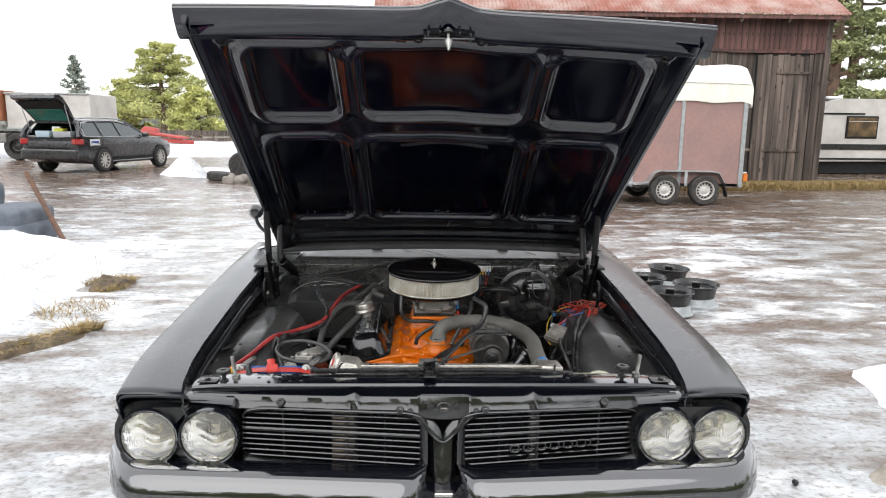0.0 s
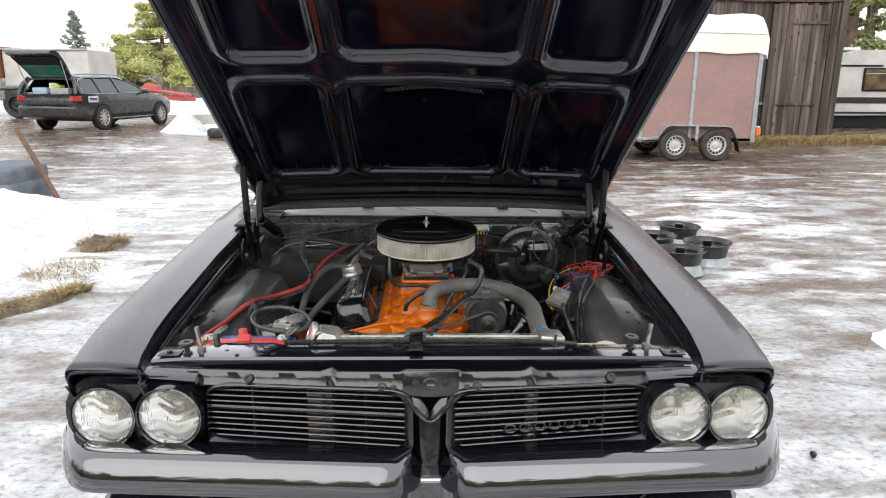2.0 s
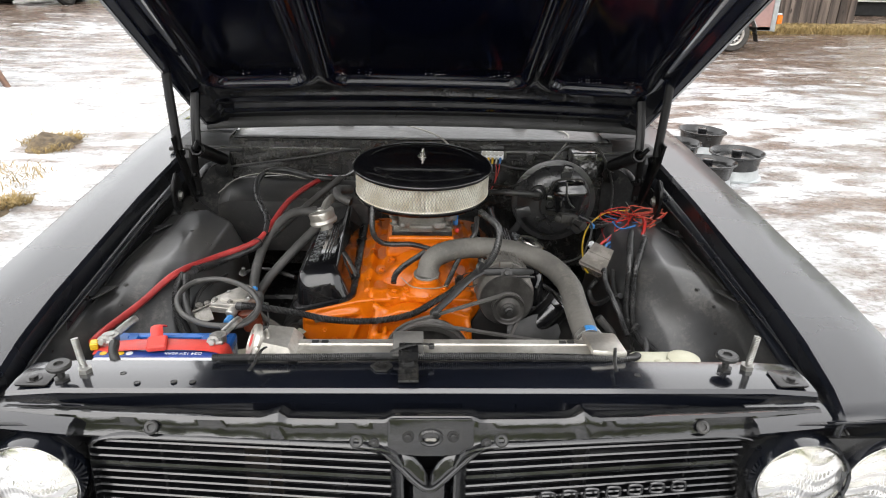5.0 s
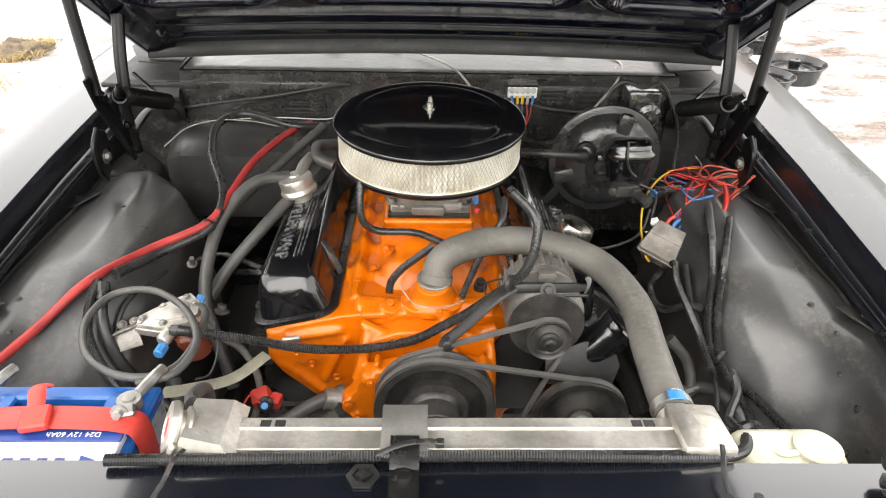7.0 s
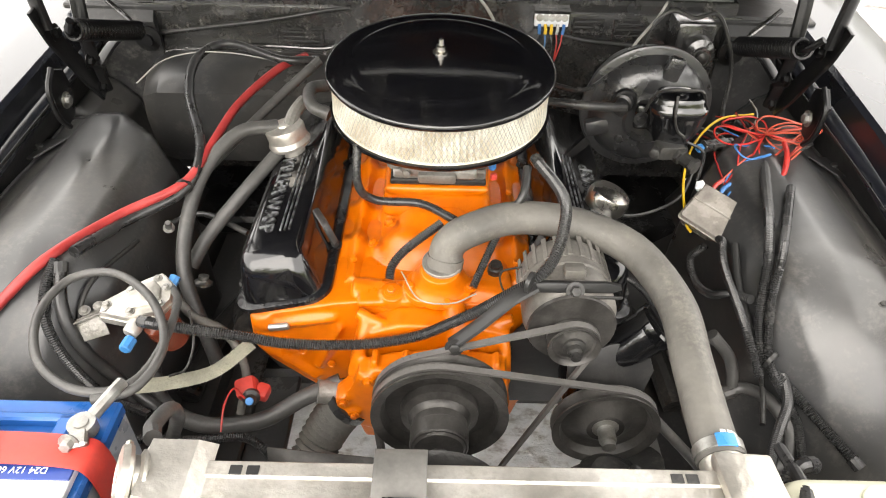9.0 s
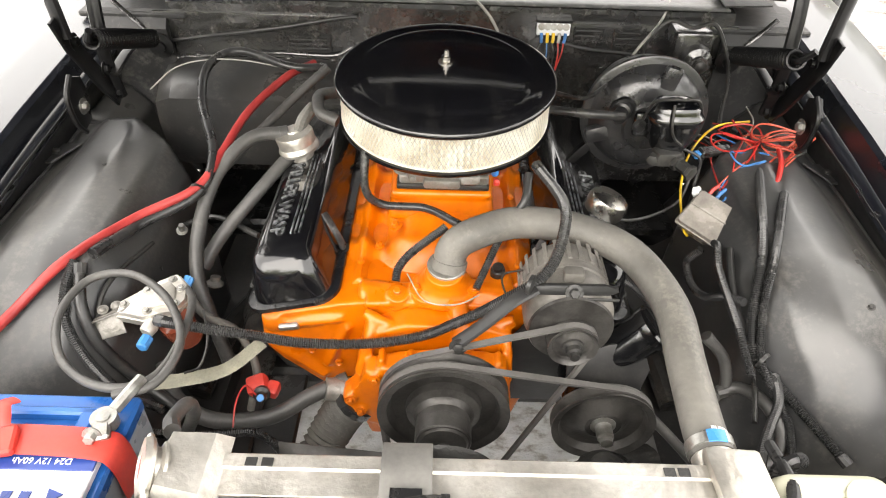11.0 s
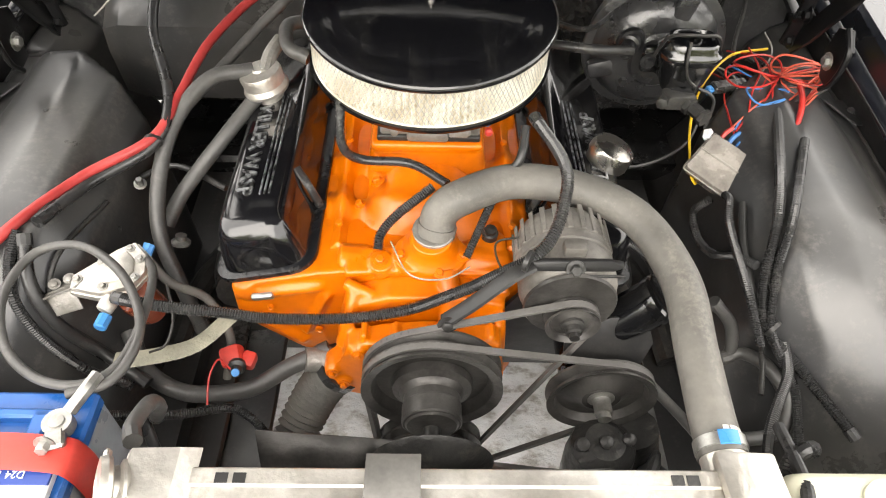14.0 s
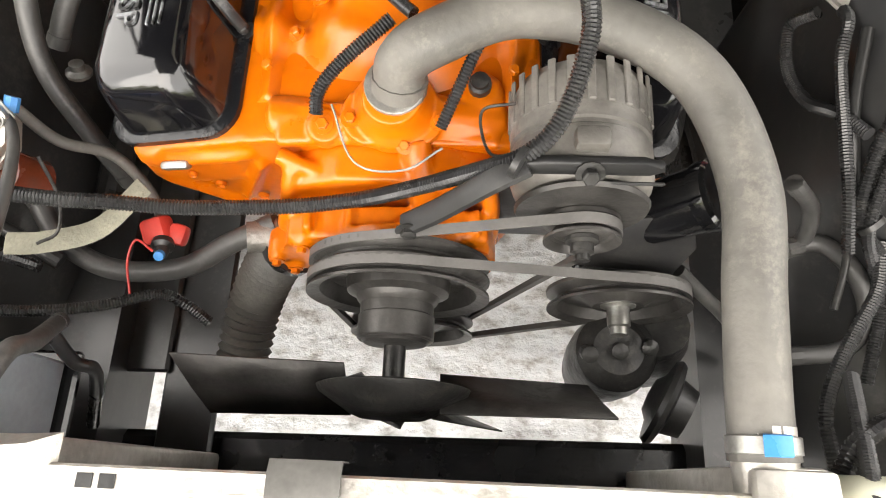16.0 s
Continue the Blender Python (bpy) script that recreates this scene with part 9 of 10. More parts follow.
# estate car with its tailgate up
def estate(m):
    e = thing("estate_car", m.translation, "dark grey estate car with its tailgate open", "car")
    T = lambda *p: m @ Vector(p)

    def lf(rows):
        return loft(B(), [[T(x, y, z) for x, z in h] + [T(-x, y, z) for x, z in reversed(h)] for y, h in rows])
    rows = []
    for y, hw, z0, zb in ((-1.0, 0.72, 0.42, 0.72), (-0.97, 0.84, 0.36, 0.86), (-0.8, 0.90, 0.30, 0.98), (-0.4, 0.925, 0.24, 1.0), (1.0, 0.93, 0.22, 0.985), (2.2, 0.93, 0.22, 0.97), (2.9, 0.92, 0.22, 0.92), (3.4, 0.88, 0.24, 0.84), (3.7, 0.78, 0.30, 0.74), (3.8, 0.6, 0.36, 0.62)):
        rows.append((y, [(hw - 0.10, zb + 0.01), (hw - 0.03, zb), (hw, zb - 0.10), (hw - 0.005, zb - 0.2), (hw, 0.55 if zb > 0.8 else 0.5), (hw - 0.04, z0 + 0.04), (hw - 0.12, z0)]))
    part("body", lf(rows), WAGON, e, "", 30)
    # pillars and roof
    roof_rows = [(-0.80, 0.62, 1.40), (-0.6, 0.645, 1.445), (0.2, 0.66, 1.475), (1.0, 0.65, 1.465), (1.5, 0.62, 1.42)]
    part("roof", loft(B(), [[T(-hw, y, z - 0.05), T(-hw + 0.06, y, z), T(0, y, z + 0.015), T(hw - 0.06, y, z), T(hw, y, z - 0.05), T(0, y, z - 0.04)] for y, hw, z in roof_rows]), WAGON, e, "", 40)
    for s in (-1, 1):
        rail = tube(B(), [T(s * 0.6, -0.62, 1.45), T(s * 0.61, -0.5, 1.50), T(s * 0.62, 0.3, 1.525), T(s * 0.6, 1.2, 1.50), T(s * 0.59, 1.35, 1.45)], 0.02, 8)
        part("roof_rail", rail, GALV, e)
        # side glass between belt and roof
        for name, pts in (("rear_quarter_glass", ((-0.72, 1.02), (-0.55, 1.36), (0.02, 1.40), (0.02, 1.0))), ("rear_door_glass", ((0.08, 1.0), (0.08, 1.40), (0.85, 1.41), (0.85, 0.99))), ("front_door_glass", ((0.91, 0.99), (0.91, 1.41), (1.45, 1.36), (2.15, 1.0)))):
            bm = B()
            xo = lambda z: s * (0.905 - (z - 0.98) * 0.60)
            lo = [bm.verts.new(T(xo(z), y, z)) for y, z in pts]
            hi = [bm.verts.new(T(xo(z) - s * 0.02, y, z)) for y, z in pts]
            bm.faces.new(lo)
            bm.faces.new(hi[::-1])
            for k in range(len(pts)):
                bm.faces.new((lo[k], lo[(k + 1) % len(pts)], hi[(k + 1) % len(pts)], hi[k]))
            part(name, bm, CARGLASS, e)
        for y0, y1, z1 in ((-0.88, -0.74, 1.38), (0.02, 0.08, 1.43), (0.85, 0.91, 1.43)):
            part("pillar", box(B(), T(s * 0.78, (y0 + y1) / 2, 1.2), (0.05, 0.07, 0.5), (0, -s * 31, math.degrees(m.to_euler().z)), 0.005), WAGON, e)
        part("a_pillar", tube(B(), [T(s * 0.63, 1.46, 1.42), T(s * 0.76, 1.85, 1.2), T(s * 0.86, 2.25, 0.98)], 0.035, 8), WAGON, e)
        part("d_pillar", tube(B(), [T(s * 0.66, -0.72, 1.41), T(s * 0.80, -0.86, 1.2), T(s * 0.86, -0.94, 0.98)], 0.06, 8), WAGON, e)
        part("window_trim", tube(B(), [T(s * 0.905, -0.72, 1.0), T(s * 0.92, 0.5, 0.985), T(s * 0.915, 2.15, 0.985)], 0.012, 6), GALV, e)
        part("upper_window_trim", tube(B(), [T(s * 0.895, -0.74, 1.02), T(s * 0.70, -0.58, 1.375), T(s * 0.675, 0.3, 1.43), T(s * 0.675, 1.1, 1.42), T(s * 0.72, 1.6, 1.30)], 0.012, 6), GALV, e)
        lamp = box(B(), T(s * 0.80, -0.90, 0.86), (0.2, 0.26, 0.15), (0, 0, math.degrees(m.to_euler().z) - s * 25), 0.02)
        part("tail_lamp", lamp, TAIL_RED, e, "red wrap-round tail lamp")
        part("reflector", box(B(), T(s * 0.70, -1.0, 0.46), (0.16, 0.03, 0.04), (0, 0, math.degrees(m.to_euler().z) - s * 12), 0.006), TAIL_RED, e)
        part("door_mirror", box(B(), T(s * 1.0, 1.98, 1.04), (0.2, 0.1, 0.13), (0, 0, 0), 0.03, 2), WAGON, e)
        for y in (0.45, 1.5):
            part("door_handle", box(B(), T(s * 0.935, y - 0.15, 0.86), (0.02, 0.18, 0.03), (0, 0, math.degrees(m.to_euler().z)), 0.006), WAGON, e)
        for y in (0.0, 2.84):
            arch = lathe(B(), [(0.30, -0.02), (0.38, -0.02), (0.38, 0.012), (0.30, 0.012)], m @ pose(s * 0.925, y, 0.335, 0, 90 * s, 0), 36)
            part("wheel_arch", arch, DARK, e)
            tyre = wheel_mesh(e, m @ pose(s * 0.85, y, 0.335, 0, 90 * s, 0), 0.335, 0.22, 0.225, IRON, holes=0)
            for k in range(10):
                a = 2 * math.pi * k / 10
                q = m @ pose(s * 0.85, y, 0.335, 0, 90 * s, 0) @ pose(0.12 * math.cos(a), 0.12 * math.sin(a), 0.088, 0, 0, math.degrees(a))
                bm = B()
                vs = bmesh.ops.create_cube(bm, size=1.0)["verts"]
                bmesh.ops.transform(bm, matrix=q @ Matrix.Diagonal((0.2, 0.042, 0.02, 1)), verts=vs)
                part("spoke", bm, SILVER, tyre)
            part("rim_lip", lathe(B(), [(0.205, 0.09), (0.222, 0.1), (0.228, 0.112), (0.215, 0.108), (0.205, 0.09)], m @ pose(s * 0.85, y, 0.335, 0, 90 * s, 0), 32, caps=False), SILVER, tyre)
            part("hub", lathe(B(), [(0.06, 0.08), (0.06, 0.1), (0.04, 0.106), (0.0, 0.106)], m @ pose(s * 0.85, y, 0.335, 0, 90 * s, 0), 20), SILVER, tyre)
        part("sill_trim", box(B(), T(s * 0.925, 1.4, 0.30), (0.02, 2.0, 0.03), (0, 0, math.degrees(m.to_euler().z)), 0.005), GALV, e)
    part("windscreen", loft(B(), [[T(-0.62, 1.5, 1.41), T(0.62, 1.5, 1.41), T(0.62, 1.52, 1.39), T(-0.62, 1.52, 1.39)], [T(-0.80, 2.35, 0.99), T(0.80, 2.35, 0.99), T(0.80, 2.35, 0.96), T(-0.80, 2.35, 0.96)]]), CARGLASS, e)
    # load bay
    hz_ = math.degrees(m.to_euler().z)
    part("load_bay", box(B(), T(0, -0.35, 0.80), (1.36, 1.1, 0.34), (0, 0, hz_), 0.01), DARK, e, "dark carpeted load bay")
    part("seat_backs", box(B(), T(0, 0.25, 1.1), (1.3, 0.15, 0.45), (0, 0, hz_), 0.05, 2), DARK, e)
    part("sill_plate", box(B(), T(0, -0.97, 0.70), (1.2, 0.12, 0.04), (0, 0, hz_), 0.01), DARK, e)
    part("rear_bumper", box(B(), T(0, -1.0, 0.52), (1.7, 0.16, 0.3), (0, 0, hz_), 0.06, 3), WAGON, e)
    # tailgate, swung up
    bm = B()
    hinge, tip = (-0.72, 1.46), (-1.62, 1.86)
    loft(bm, [[T(-hw, y, z), T(hw, y, z), T(hw * 0.97, y - 0.02, z - t_), T(-hw * 0.97, y - 0.02, z - t_)] for y, z, hw, t_ in ((-0.68, 1.46, 0.60, 0.05), (-0.92, 1.78, 0.64, 0.08), (-1.18, 2.03, 0.68, 0.12), (-1.36, 2.10, 0.70, 0.12), (-1.46, 2.09, 0.66, 0.08))])
    tg = part("tailgate", bm, WAGON, e, "raised tailgate with green-tinted glass", 35)
    part("tailgate_lining", loft(B(), [[T(-hw, y, z), T(hw, y, z), T(hw, y, z - 0.02), T(-hw, y, z - 0.02)] for y, z, hw in ((-0.74, 1.43, 0.57), (-0.99, 1.69, 0.62), (-1.30, 1.93, 0.64))]), DARK, tg)
    part("tailgate_glass", loft(B(), [[T(-hw, y, z), T(hw, y, z), T(hw, y, z - 0.012), T(-hw, y, z - 0.012)] for y, z, hw in ((-0.79, 1.44, 0.50), (-0.92, 1.585, 0.53), (-1.07, 1.725, 0.55))]), TEAL_GLASS, tg)
    for s in (-1, 1):
        part("gas_strut", tube(B(), [T(s * 0.62, -0.86, 1.1), T(s * 0.64, -1.0, 1.5), T(s * 0.65, -1.12, 1.85)], 0.013, 6), GALV, tg)
    # white sticker with plain bars
    bm = box(B(), T(0.932, -0.36, 0.84), (0.008, 0.42, 0.17), (0, 0, hz_), 0.002)
    st = part("door_sticker", bm, WHITE, e, "white sticker with dark bars")
    part("sticker_bar", box(B(), T(0.938, -0.36, 0.85), (0.004, 0.32, 0.05), (0, 0, hz_)), BATT_NAVY, st)
    for s in (-1, 1):  # black wheel-arch lips, side crease and lower cladding
        for y in (0.0, 2.84):
            part("wheel_arch", lathe(B(), [(0.345, -0.05), (0.385, -0.05), (0.39, 0.0), (0.385, 0.012), (0.35, 0.010)], m @ pose(s * 0.918, y, 0.335, 0, 90 * s, 0), 24, (-90 if s > 0 else 90, 90 if s > 0 else 270)), DARK, e)
        part("side_crease", tube(B(), [T(s * 0.925, -0.55, 0.80), T(s * 0.934, 0.6, 0.79), T(s * 0.934, 2.0, 0.775), T(s * 0.925, 2.7, 0.77)], 0.012, 6), WAGON, e)
        part("lower_cladding", box(B(), T(s * 0.915, 1.42, 0.36), (0.04, 2.0, 0.12), (0, 0, hz_), 0.015), DARK, e)
    return e


WG = pose(-10.12, 20.2, ground_height(-10.1, 21.2) + 0.01, 0, 0, -10.5)
estate(WG)
hzw = -10.5
solo("storage_box", box(B(), WG @ Vector((-0.30, -0.68, 1.06)), (0.42, 0.34, 0.18), (0, 0, hzw), 0.02, 2, 1.06), mat("pale_blue_plastic", (0.42, 0.52, 0.6), 0.4, 0, 0.2, 6), "pale blue plastic box in the load bay", "box")
solo("storage_box", box(B(), WG @ Vector((0.25, -0.68, 1.055)), (0.5, 0.3, 0.17), (0, 0, hzw + 8), 0.02, 2), mat("grey_plastic_tub", (0.4, 0.42, 0.44), 0.5, 0, 0.2, 6), "grey plastic tub in the load bay", "box")
solo("yellow_bag", casting(box(B(), WG @ Vector((0.16, -0.72, 1.17)), (0.3, 0.2, 0.09), (0, 0, hzw), 0.03, 3), 0.02, 9), mat("hi_vis_yellow", (0.6, 0.62, 0.06), 0.6, 0, 0.2, 6), "crumpled bright yellow bag in the load bay", "bag")
solo("white_bag", casting(box(B(), WG @ Vector((-0.02, -0.6, 1.20)), (0.22, 0.2, 0.14), (0, 0, hzw + 20), 0.03, 3), 0.02, 9), WHITE, "crumpled white carrier bag in the load bay", "bag")

# box lorry behind the estate car
lo = thing("lorry", on_ground(-15.2, 27), "old lorry with a dirty white box and orange front board", "lorry")
gz = ground_height(-14, 26)
part("box_body", box(B(), (-13.93, 27.2, 1.94), (3.08, 2.2, 1.3), bev=0.02), CARAVAN, lo, "dirty white box body")
part("box_rim", box(B(), (-13.93, 26.08, 2.58), (3.1, 0.06, 0.06), bev=0.01), GALV, lo)
part("box_sill", box(B(), (-13.93, 26.08, 1.30), (3.1, 0.08, 0.08), bev=0.01), GALV, lo)
part("front_board", box(B(), (-17.02, 27.0, 2.13), (3.0, 2.2, 1.1), bev=0.02), TRUCK_ORANGE, lo, "rusty orange board")
part("chassis", box(B(), (-15.4, 27.0, 1.05), (5.8, 1.6, 0.3), bev=0.02), IRON, lo)
for bx, by, bz, sx, sz in ((-17.6, 26.0, 1.15, 1.0, 0.5), (-16.5, 26.0, 1.0, 0.5, 0.7), (-15.7, 26.05, 0.95, 0.55, 0.35)):
    part("side_locker", box(B(), (bx, by, bz), (sx, 0.4, sz), bev=0.03), CAST, lo)
part("mudguard", lathe(B(), [(0.6, -0.16), (0.62, -0.16), (0.62, 0.16), (0.6, 0.16)], pose(-17.5, 26.0, 0.55) @ AX_FRONT, 24, (0, 180)), CAST, lo)
for x in (-16.75, -15.1):
    wheel_mesh(lo, pose(x, 26.05, 0.50 + gz) @ AX_FRONT, 0.50, 0.28, 0.28, IRON, holes=0)

# red farm implement and a fence behind it
im = thing("farm_implement", on_ground(-14.0, 38), "low red farm implement in the snow", "farm implement")
part("red_deck", box(B(), (-14.2, 38, 0.95), (2.4, 1.2, 0.10), (0, 8, 0), 0.02), IMPLEMENT_RED, im)
part("red_beam", box(B(), (-14.0, 37.6, 0.65), (3.0, 0.16, 0.2), (0, 3, 0), 0.02), IMPLEMENT_RED, im)
part("red_hopper", box(B(), (-14.9, 38, 1.15), (0.9, 0.9, 0.4), (0, 10, 0), 0.04, 1, 0.7), IMPLEMENT_RED, im)
for x in (-15.0, -14.1, -13.2):
    part("support_leg", box(B(), (x, 37.7, 0.35), (0.1, 0.1, 0.75), bev=0.01), IRON, im)
fence = thing("fence", on_ground(-14, 44), "grey board fence at the edge of the field", "fence")
for k in range(12):
    part("fence_post", box(B(), (-20 + 1.1 * k, 44, 0.6), (0.1, 0.1, 1.3), bev=0.01), WOOD_GREY, fence)
for z in (0.55, 1.0):
    part("fence_board", box(B(), (-14, 43.93, z), (13, 0.03, 0.32), bev=0.005), WOOD_GREY, fence)

# tyres and stones by the snow
for x, y, t in ((-5.35, 20.2, (90, 0, 20)), (-5.6, 19.0, (0, 5, 0))):
    z = 0.36 if t[0] else 0.1
    bm = lathe(B(), [(0.2, -0.1), (0.33, -0.11), (0.37, -0.06), (0.37, 0.06), (0.33, 0.11), (0.2, 0.1)], pose(x, y, ground_height(x, y) + z, *t), 30)
    for k in range(24):
        a = 2 * math.pi * k / 24
        box(bm, pose(x, y, ground_height(x, y) + z, *t) @ Vector((0.365 * math.cos(a), 0.365 * math.sin(a), 0)), (0.03, 0.03, 0.16), t, 0.0)
    solo("old_tyre", bm, TYRE, "old lugged tractor tyre by the snow heap", "tyre", "old tyres")
for k in range(7):
    x, y = -5.2 + 0.32 * (k % 4), 18.2 + 0.4 * (k // 4) + 0.2 * nz(k, 1)
    bm = B()
    bmesh.ops.create_icosphere(bm, subdivisions=2, radius=0.16 + 0.05 * nz(k * 2.1, 4), matrix=pose(x, y, ground_height(x, y) + 0.06))
    casting(bm, 0.05, 7)
    solo("stone", bm, mat("grey_stone", (0.3, 0.27, 0.24), 0.85, 0, 0.4, 6, bump=0.3, bscale=20) if k == 0 else bpy.data.materials["grey_stone"], "rough grey stone at the edge of the yard", "stone", "yard stones")

# armchair left out in the snow, and a shovel handle
ac = thing("armchair", on_ground(-5.75, 9.3), "slate grey padded armchair standing in the snow", "armchair")


def cushion(name, c, s, turn, bev, amp=0.012, label=""):
    bm = box(B(), (0, 0, 0), s)
    bmesh.ops.subdivide_edges(bm, edges=bm.edges, cuts=9, use_grid_fill=True)
    for v in bm.verts:
        q = Vector([a / (b / 2) for a, b in zip(v.co, s)])
        r = max(1e-6, (abs(q.x) ** 4 + abs(q.y) ** 4 + abs(q.z) ** 4) ** 0.25)
        f = max(abs(q.x), abs(q.y), abs(q.z)) / r
        v.co *= 1 - (1 - f) * bev
    bmesh.ops.transform(bm, matrix=pose(*c, *turn), verts=bm.verts)
    casting(bm, amp, 7)
    return part(name, bm, CHAIR, ac, label, 60)


g = ground_height(-5.7, 9.2)
cushion("seat", (-6.05, 9.0, 0.20 + g), (0.95, 0.72, 0.26), (0, 0, -8), 1.0)
cushion("backrest", (-6.15, 9.42, 0.47 + g), (0.95, 0.28, 0.66), (-14, 0, -8), 1.0)
cushion("armrest", (-5.27, 9.04, 0.31 + g), (0.52, 0.80, 0.30), (0, 6, -8), 0.75)
cushion("arm_base", (-5.26, 9.0, 0.09 + g), (0.56, 0.84, 0.34), (0, 0, -8), 0.7)
cushion("armrest", (-6.65, 9.20, 0.31 + g), (0.30, 0.80, 0.34), (0, 0, -8), 1.0)
cushion("front_panel", (-5.72, 8.72, 0.10 + g), (1.3, 0.22, 0.24), (0, 0, -8), 1.0)
bm = tube(B(), [(-4.69, 8.98, -0.02), (-4.93, 9.05, 0.42), (-5.18, 9.12, 0.875)], (0.034, 0.030), 10)
solo("shovel_handle", bm, HANDLE, "weathered brown wooden shovel handle leaning on the armchair", "handle")

# four wheel rims lying on the ice


def rim_thing(x, y, lift, tilt, seed):
    r = thing("wheel_rim", (0, 0, 0), "black steel car wheel rim lying flat on the ice", "wheel rim", "rims on the ice")
    part("barrel", lathe(B(), [(0.178, 0.0), (0.192, 0.004), (0.194, 0.014), (0.176, 0.022), (0.168, 0.05), (0.160, 0.09), (0.168, 0.13), (0.176, 0.172), (0.194, 0.184), (0.197, 0.194), (0.190, 0.196), (0.172, 0.178), (0.160, 0.15), (0.155, 0.10), (0.165, 0.02)], None, 44), PAINT_IN, r, "", 40)
    part("lower_barrel", lathe(B(), [(0.1785, 0.001), (0.1945, 0.004), (0.1955, 0.014), (0.1775, 0.023), (0.1695, 0.05), (0.1625, 0.085)], None, 44), GALV, r, "bare grey lower barrel", 40)
    bm = lathe(B(), [(0.158, 0.14), (0.14, 0.152), (0.11, 0.146), (0.08, 0.158), (0.05, 0.160), (0.0, 0.160)], None, 36)
    part("disc", bm, PAINT_IN, r, "", 40)
    part("centre_cap", lathe(B(), [(0.034, 0.158), (0.036, 0.19), (0.034, 0.205), (0.028, 0.209), (0.0, 0.209)], None, 20), BLACK_GLOSS, r)
    for k in range(5):
        a = 2 * math.pi * k / 5 + seed
        part("lug_hole", lathe(B(), [(0.009, 0), (0.009, 0.003), (0.004, 0.004)], pose(0.062 * math.cos(a), 0.062 * math.sin(a), 0.157), 8), IRON, r)
    r.matrix_basis = pose(x, y, ground_height(x, y) + lift, *tilt)
    return r


first = rim_thing(2.33, 5.86, -0.01, (1, -1, 0), 0.4)
for x, y, lift, t in ((2.00, 5.58, -0.005, (-1, 1, 40)), (2.35, 6.60, -0.01, (2, 0, 80)), (1.97, 6.14, -0.01, (0, -2, 10))):
    copy_thing(first, pose(x, y, ground_height(x, y) + lift, *t))
bm = B()
bmesh.ops.create_icosphere(bm, subdivisions=2, radius=0.015, matrix=pose(1.564, 2.84, 0.014))
solo("pebble", casting(bm, 0.006, 30), RUBBER, "small dark pebble on the ice", "pebble")


# ---- trees ----
def leaf_mesh(name, clumps, rng, per, size, material, flat=0.6):
    """Tufts of short crossed blades at each clump (x, y, z, radius)."""
    vs, fs = [], []
    for cx, cy, cz, cr in clumps:
        for _ in range(per):
            a, u, r = rng.random() * 6.283, rng.uniform(-1, 1), cr * rng.random() ** 0.5
            px, py, pz = cx + r * math.cos(a) * math.sqrt(1 - u * u), cy + r * math.sin(a) * math.sqrt(1 - u * u), cz + r * u * flat
            d = Vector((rng.uniform(-1, 1), rng.uniform(-1, 1), rng.uniform(-0.4, 1))).normalized() * size * rng.uniform(0.6, 1.4)
            e = d.cross(Vector((rng.uniform(-1, 1), rng.uniform(-1, 1), rng.uniform(-1, 1)))).normalized() * size * 0.32
            p = Vector((px, py, pz))
            i = len(vs)
            vs += [tuple(p - e), tuple(p + d * 0.5 - e * 0.2), tuple(p + d), tuple(p + e)]
            fs.append((i, i + 1, i + 2, i + 3))
    me = bpy.data.meshes.new(name)
    me.from_pydata(vs, [], fs)
    me.materials.append(material)
    return me


def pine(x, y, h, spread, base, seed, label, material=NEEDLES, lean=0.0, per=46, size=0.32, n_limbs=26):
    rng = random.Random(seed)
    g = ground_height(x, y) - 0.2
    t = thing("pine_tree", (x, y, g), label, "tree")
    top = Vector((x + lean, y, g + h))
    part("trunk", tube(B(), [(x, y, g), (x + lean * 0.2 + 0.1, y, g + h * 0.35), (x + lean * 0.6, y, g + h * 0.7), top], (0.22 + h * 0.012, 0.04), 10), BARK, t)
    clumps = []
    for k in range(n_limbs):
        f = base + (0.97 - base) * (k / (n_limbs - 1)) ** 0.9
        o = Vector((x + lean * f, y, g + h * f))
        reach = spread * (1 - ((f - base) / (1 - base)) ** 1.6 * 0.82) * rng.uniform(0.55, 1.12)
        a = k * 2.4 + rng.uniform(-0.5, 0.5)
        end = o + Vector((math.cos(a) * reach, math.sin(a) * reach, reach * rng.uniform(-0.12, 0.3)))
        mid = o.lerp(end, 0.5) + Vector((0, 0, 0.1 * reach * rng.uniform(-1, 1)))
        part("limb", tube(B(), [o, mid, end], (0.02 + 0.012 * h * (1 - f), 0.015), 6, 4), BARK, t)
        for q in range(6):
            p = o.lerp(end, 0.35 + 0.65 * q / 5) + Vector((rng.uniform(-0.3, 0.3), rng.uniform(-0.3, 0.3), rng.uniform(-0.1, 0.35))) * (0.3 + reach * 0.25)
            clumps.append((p.x, p.y, p.z, (0.22 + 0.13 * reach) * rng.uniform(0.6, 1.1)))
    clumps.append((top.x, top.y, top.z, 0.4))
    crown = new("crown", leaf_mesh("crown", clumps, rng, per, size, material))
    crown.parent, crown.matrix_parent_inverse = t, t.matrix_basis.inverted()
    return t


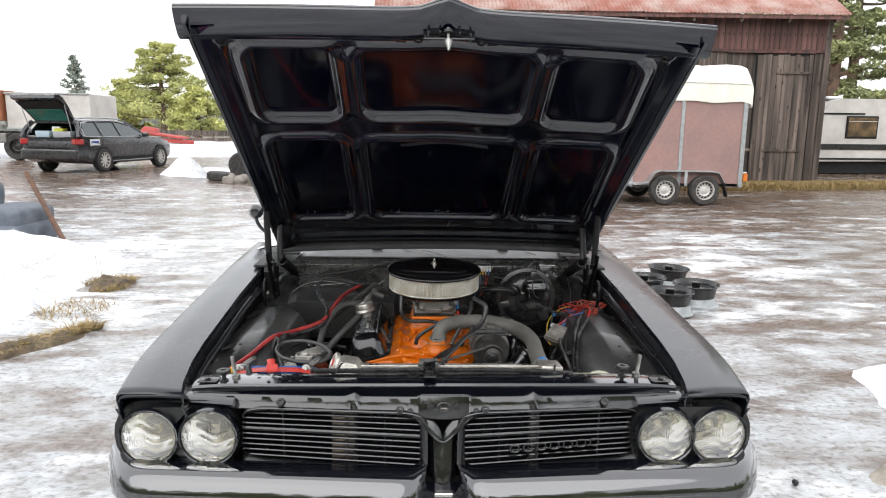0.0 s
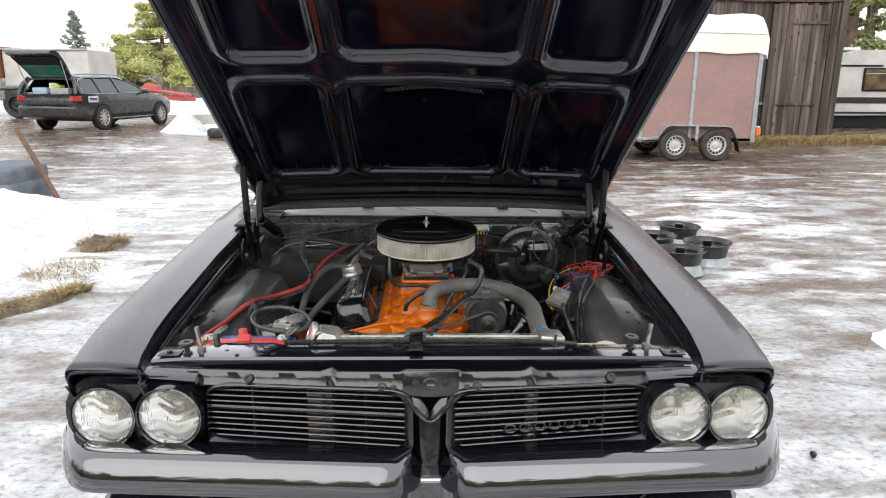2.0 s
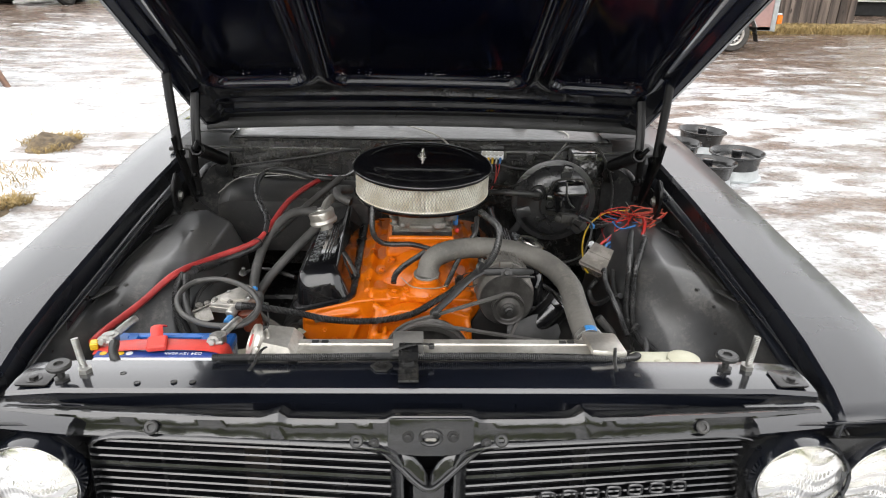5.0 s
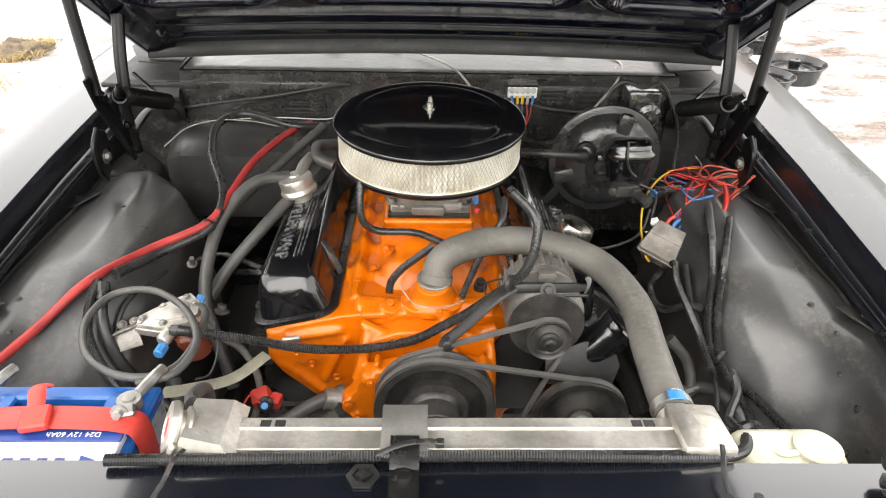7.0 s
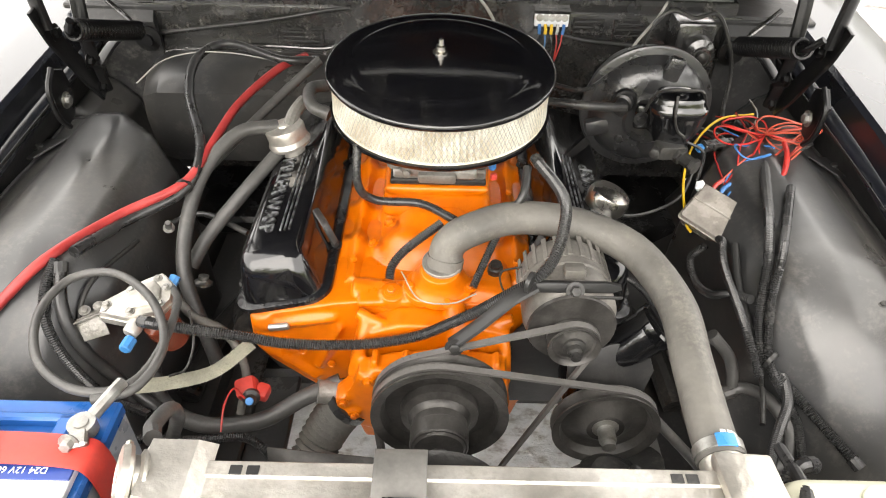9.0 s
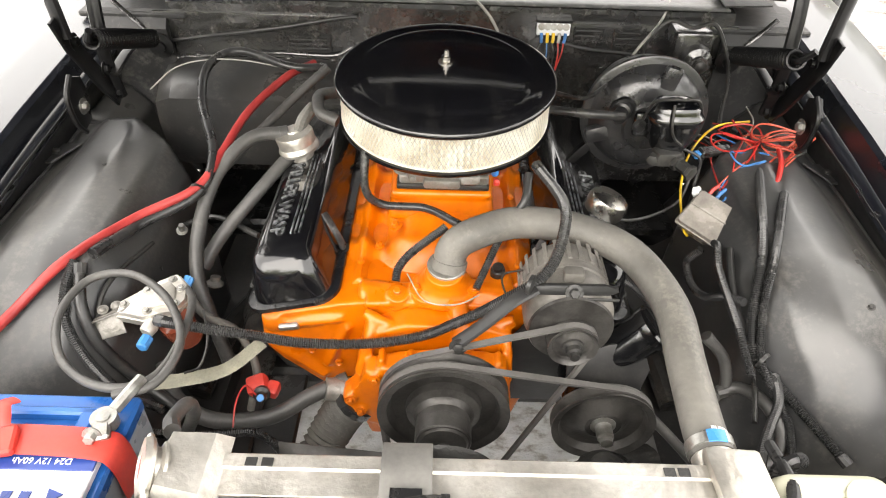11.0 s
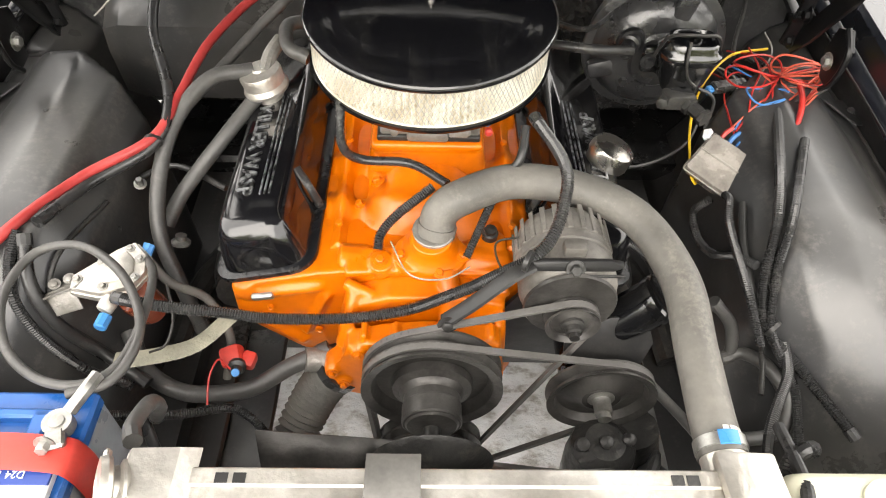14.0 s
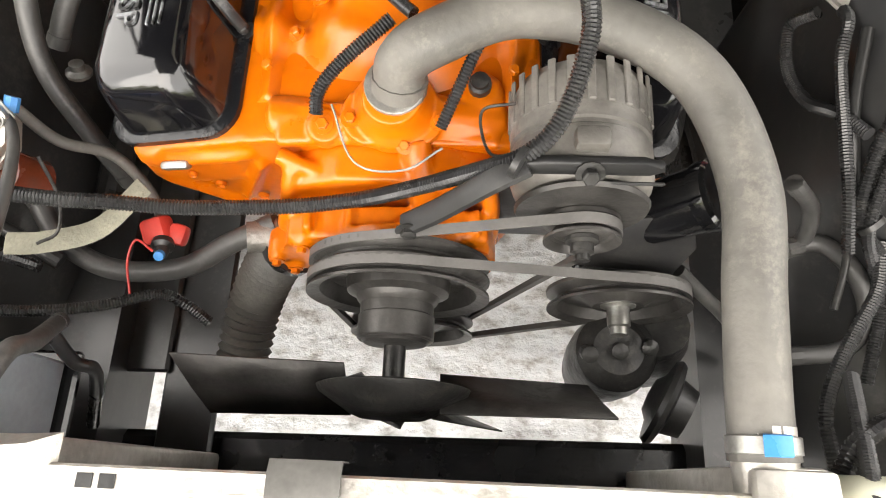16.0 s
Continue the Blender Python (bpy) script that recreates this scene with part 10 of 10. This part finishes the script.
pine(-20.6, 55, 7.6, 4.4, 0.22, 2, "broad olive-green pine beyond the yard", n_limbs=50, per=85, size=0.19)
pine(-25.5, 60, 5.0, 3.4, 0.12, 5, "low bushy pine beside the broad pine", per=60)
pine(-16.3, 50, 4.0, 2.2, 0.2, 12, "low ragged pine at the edge of the field", per=50)
pine(-39.6, 80, 9.0, 1.7, 0.28, 3, "slim grey-green spruce on the skyline", NEEDLES_GREY, per=18, size=0.3, n_limbs=40)
for k, (x, y, h) in enumerate(((22.5, 38, 15), (26, 42, 16), (29.5, 36, 14), (33, 45, 17), (24.5, 47, 15), (37, 40, 15), (19.5, 44, 14))):
    pine(x, y, h, 3.3, 0.18, 40 + k, "tall dark pine behind the caravan", mat("dark_pine_needles", (0.36, 0.39, 0.18), 0.85, 0, 0.3, 0.5, tint=(0.21, 0.24, 0.115), island=0.45) if k == 0 else bpy.data.materials["dark_pine_needles"], per=95, size=0.24, n_limbs=40)

rng = random.Random(77)
vs, fs = [], []
back_vs, back_fs = [], []


def far_tree(x, y, h, wd, vs=vs, fs=fs):
    z0 = -1.0
    for k in range(70):
        f = rng.random() ** 1.2
        a, r = rng.random() * 6.283, wd * (1 - f * 0.92) * rng.uniform(0.3, 1)
        px, py, pz = x + r * math.cos(a), y + r * math.sin(a), z0 + h * (0.08 + 0.92 * f)
        s = (0.5 + 0.6 * (1 - f)) * wd * 0.3
        i = len(vs)
        vs.extend([(px - s, py, pz - s * 0.6), (px + s, py + rng.uniform(-s, s), pz - s * 0.5), (px + rng.uniform(-s, s) * 0.4, py, pz + s * 1.1)])
        fs.append((i, i + 1, i + 2))


for k in range(520):
    a = rng.uniform(0, 2 * math.pi)
    d = rng.uniform(150, 260)
    if 0.2 < a < 1.1:
        d *= 0.8
    # woods behind the view, unseen, added to darken what the paint reflects
    if a > math.pi:
        d *= 0.32
        far_tree(d * math.cos(a), d * math.sin(a), rng.uniform(13, 19), rng.uniform(2.6, 4.2), back_vs, back_fs)
        continue
    far_tree(d * math.cos(a), d * math.sin(a), rng.uniform(6, 9), rng.uniform(1.8, 3.4))
for k in range(420):
    x = rng.uniform(-80, 6)
    far_tree(x, rng.uniform(92, 130), rng.uniform(3.5, 6.5) + 1.5 * nz(x, 3, 1, 0.1), rng.uniform(1.3, 2.5))
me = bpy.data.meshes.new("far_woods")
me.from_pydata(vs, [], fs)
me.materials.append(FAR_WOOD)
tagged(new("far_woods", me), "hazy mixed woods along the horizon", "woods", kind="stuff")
me = bpy.data.meshes.new("back_woods")
me.from_pydata(back_vs, [], back_fs)
me.materials.append(bpy.data.materials["dark_pine_needles"])
tagged(new("back_woods", me), "unseen dark pine woods behind the view, darkening reflections", "woods", kind="stuff")
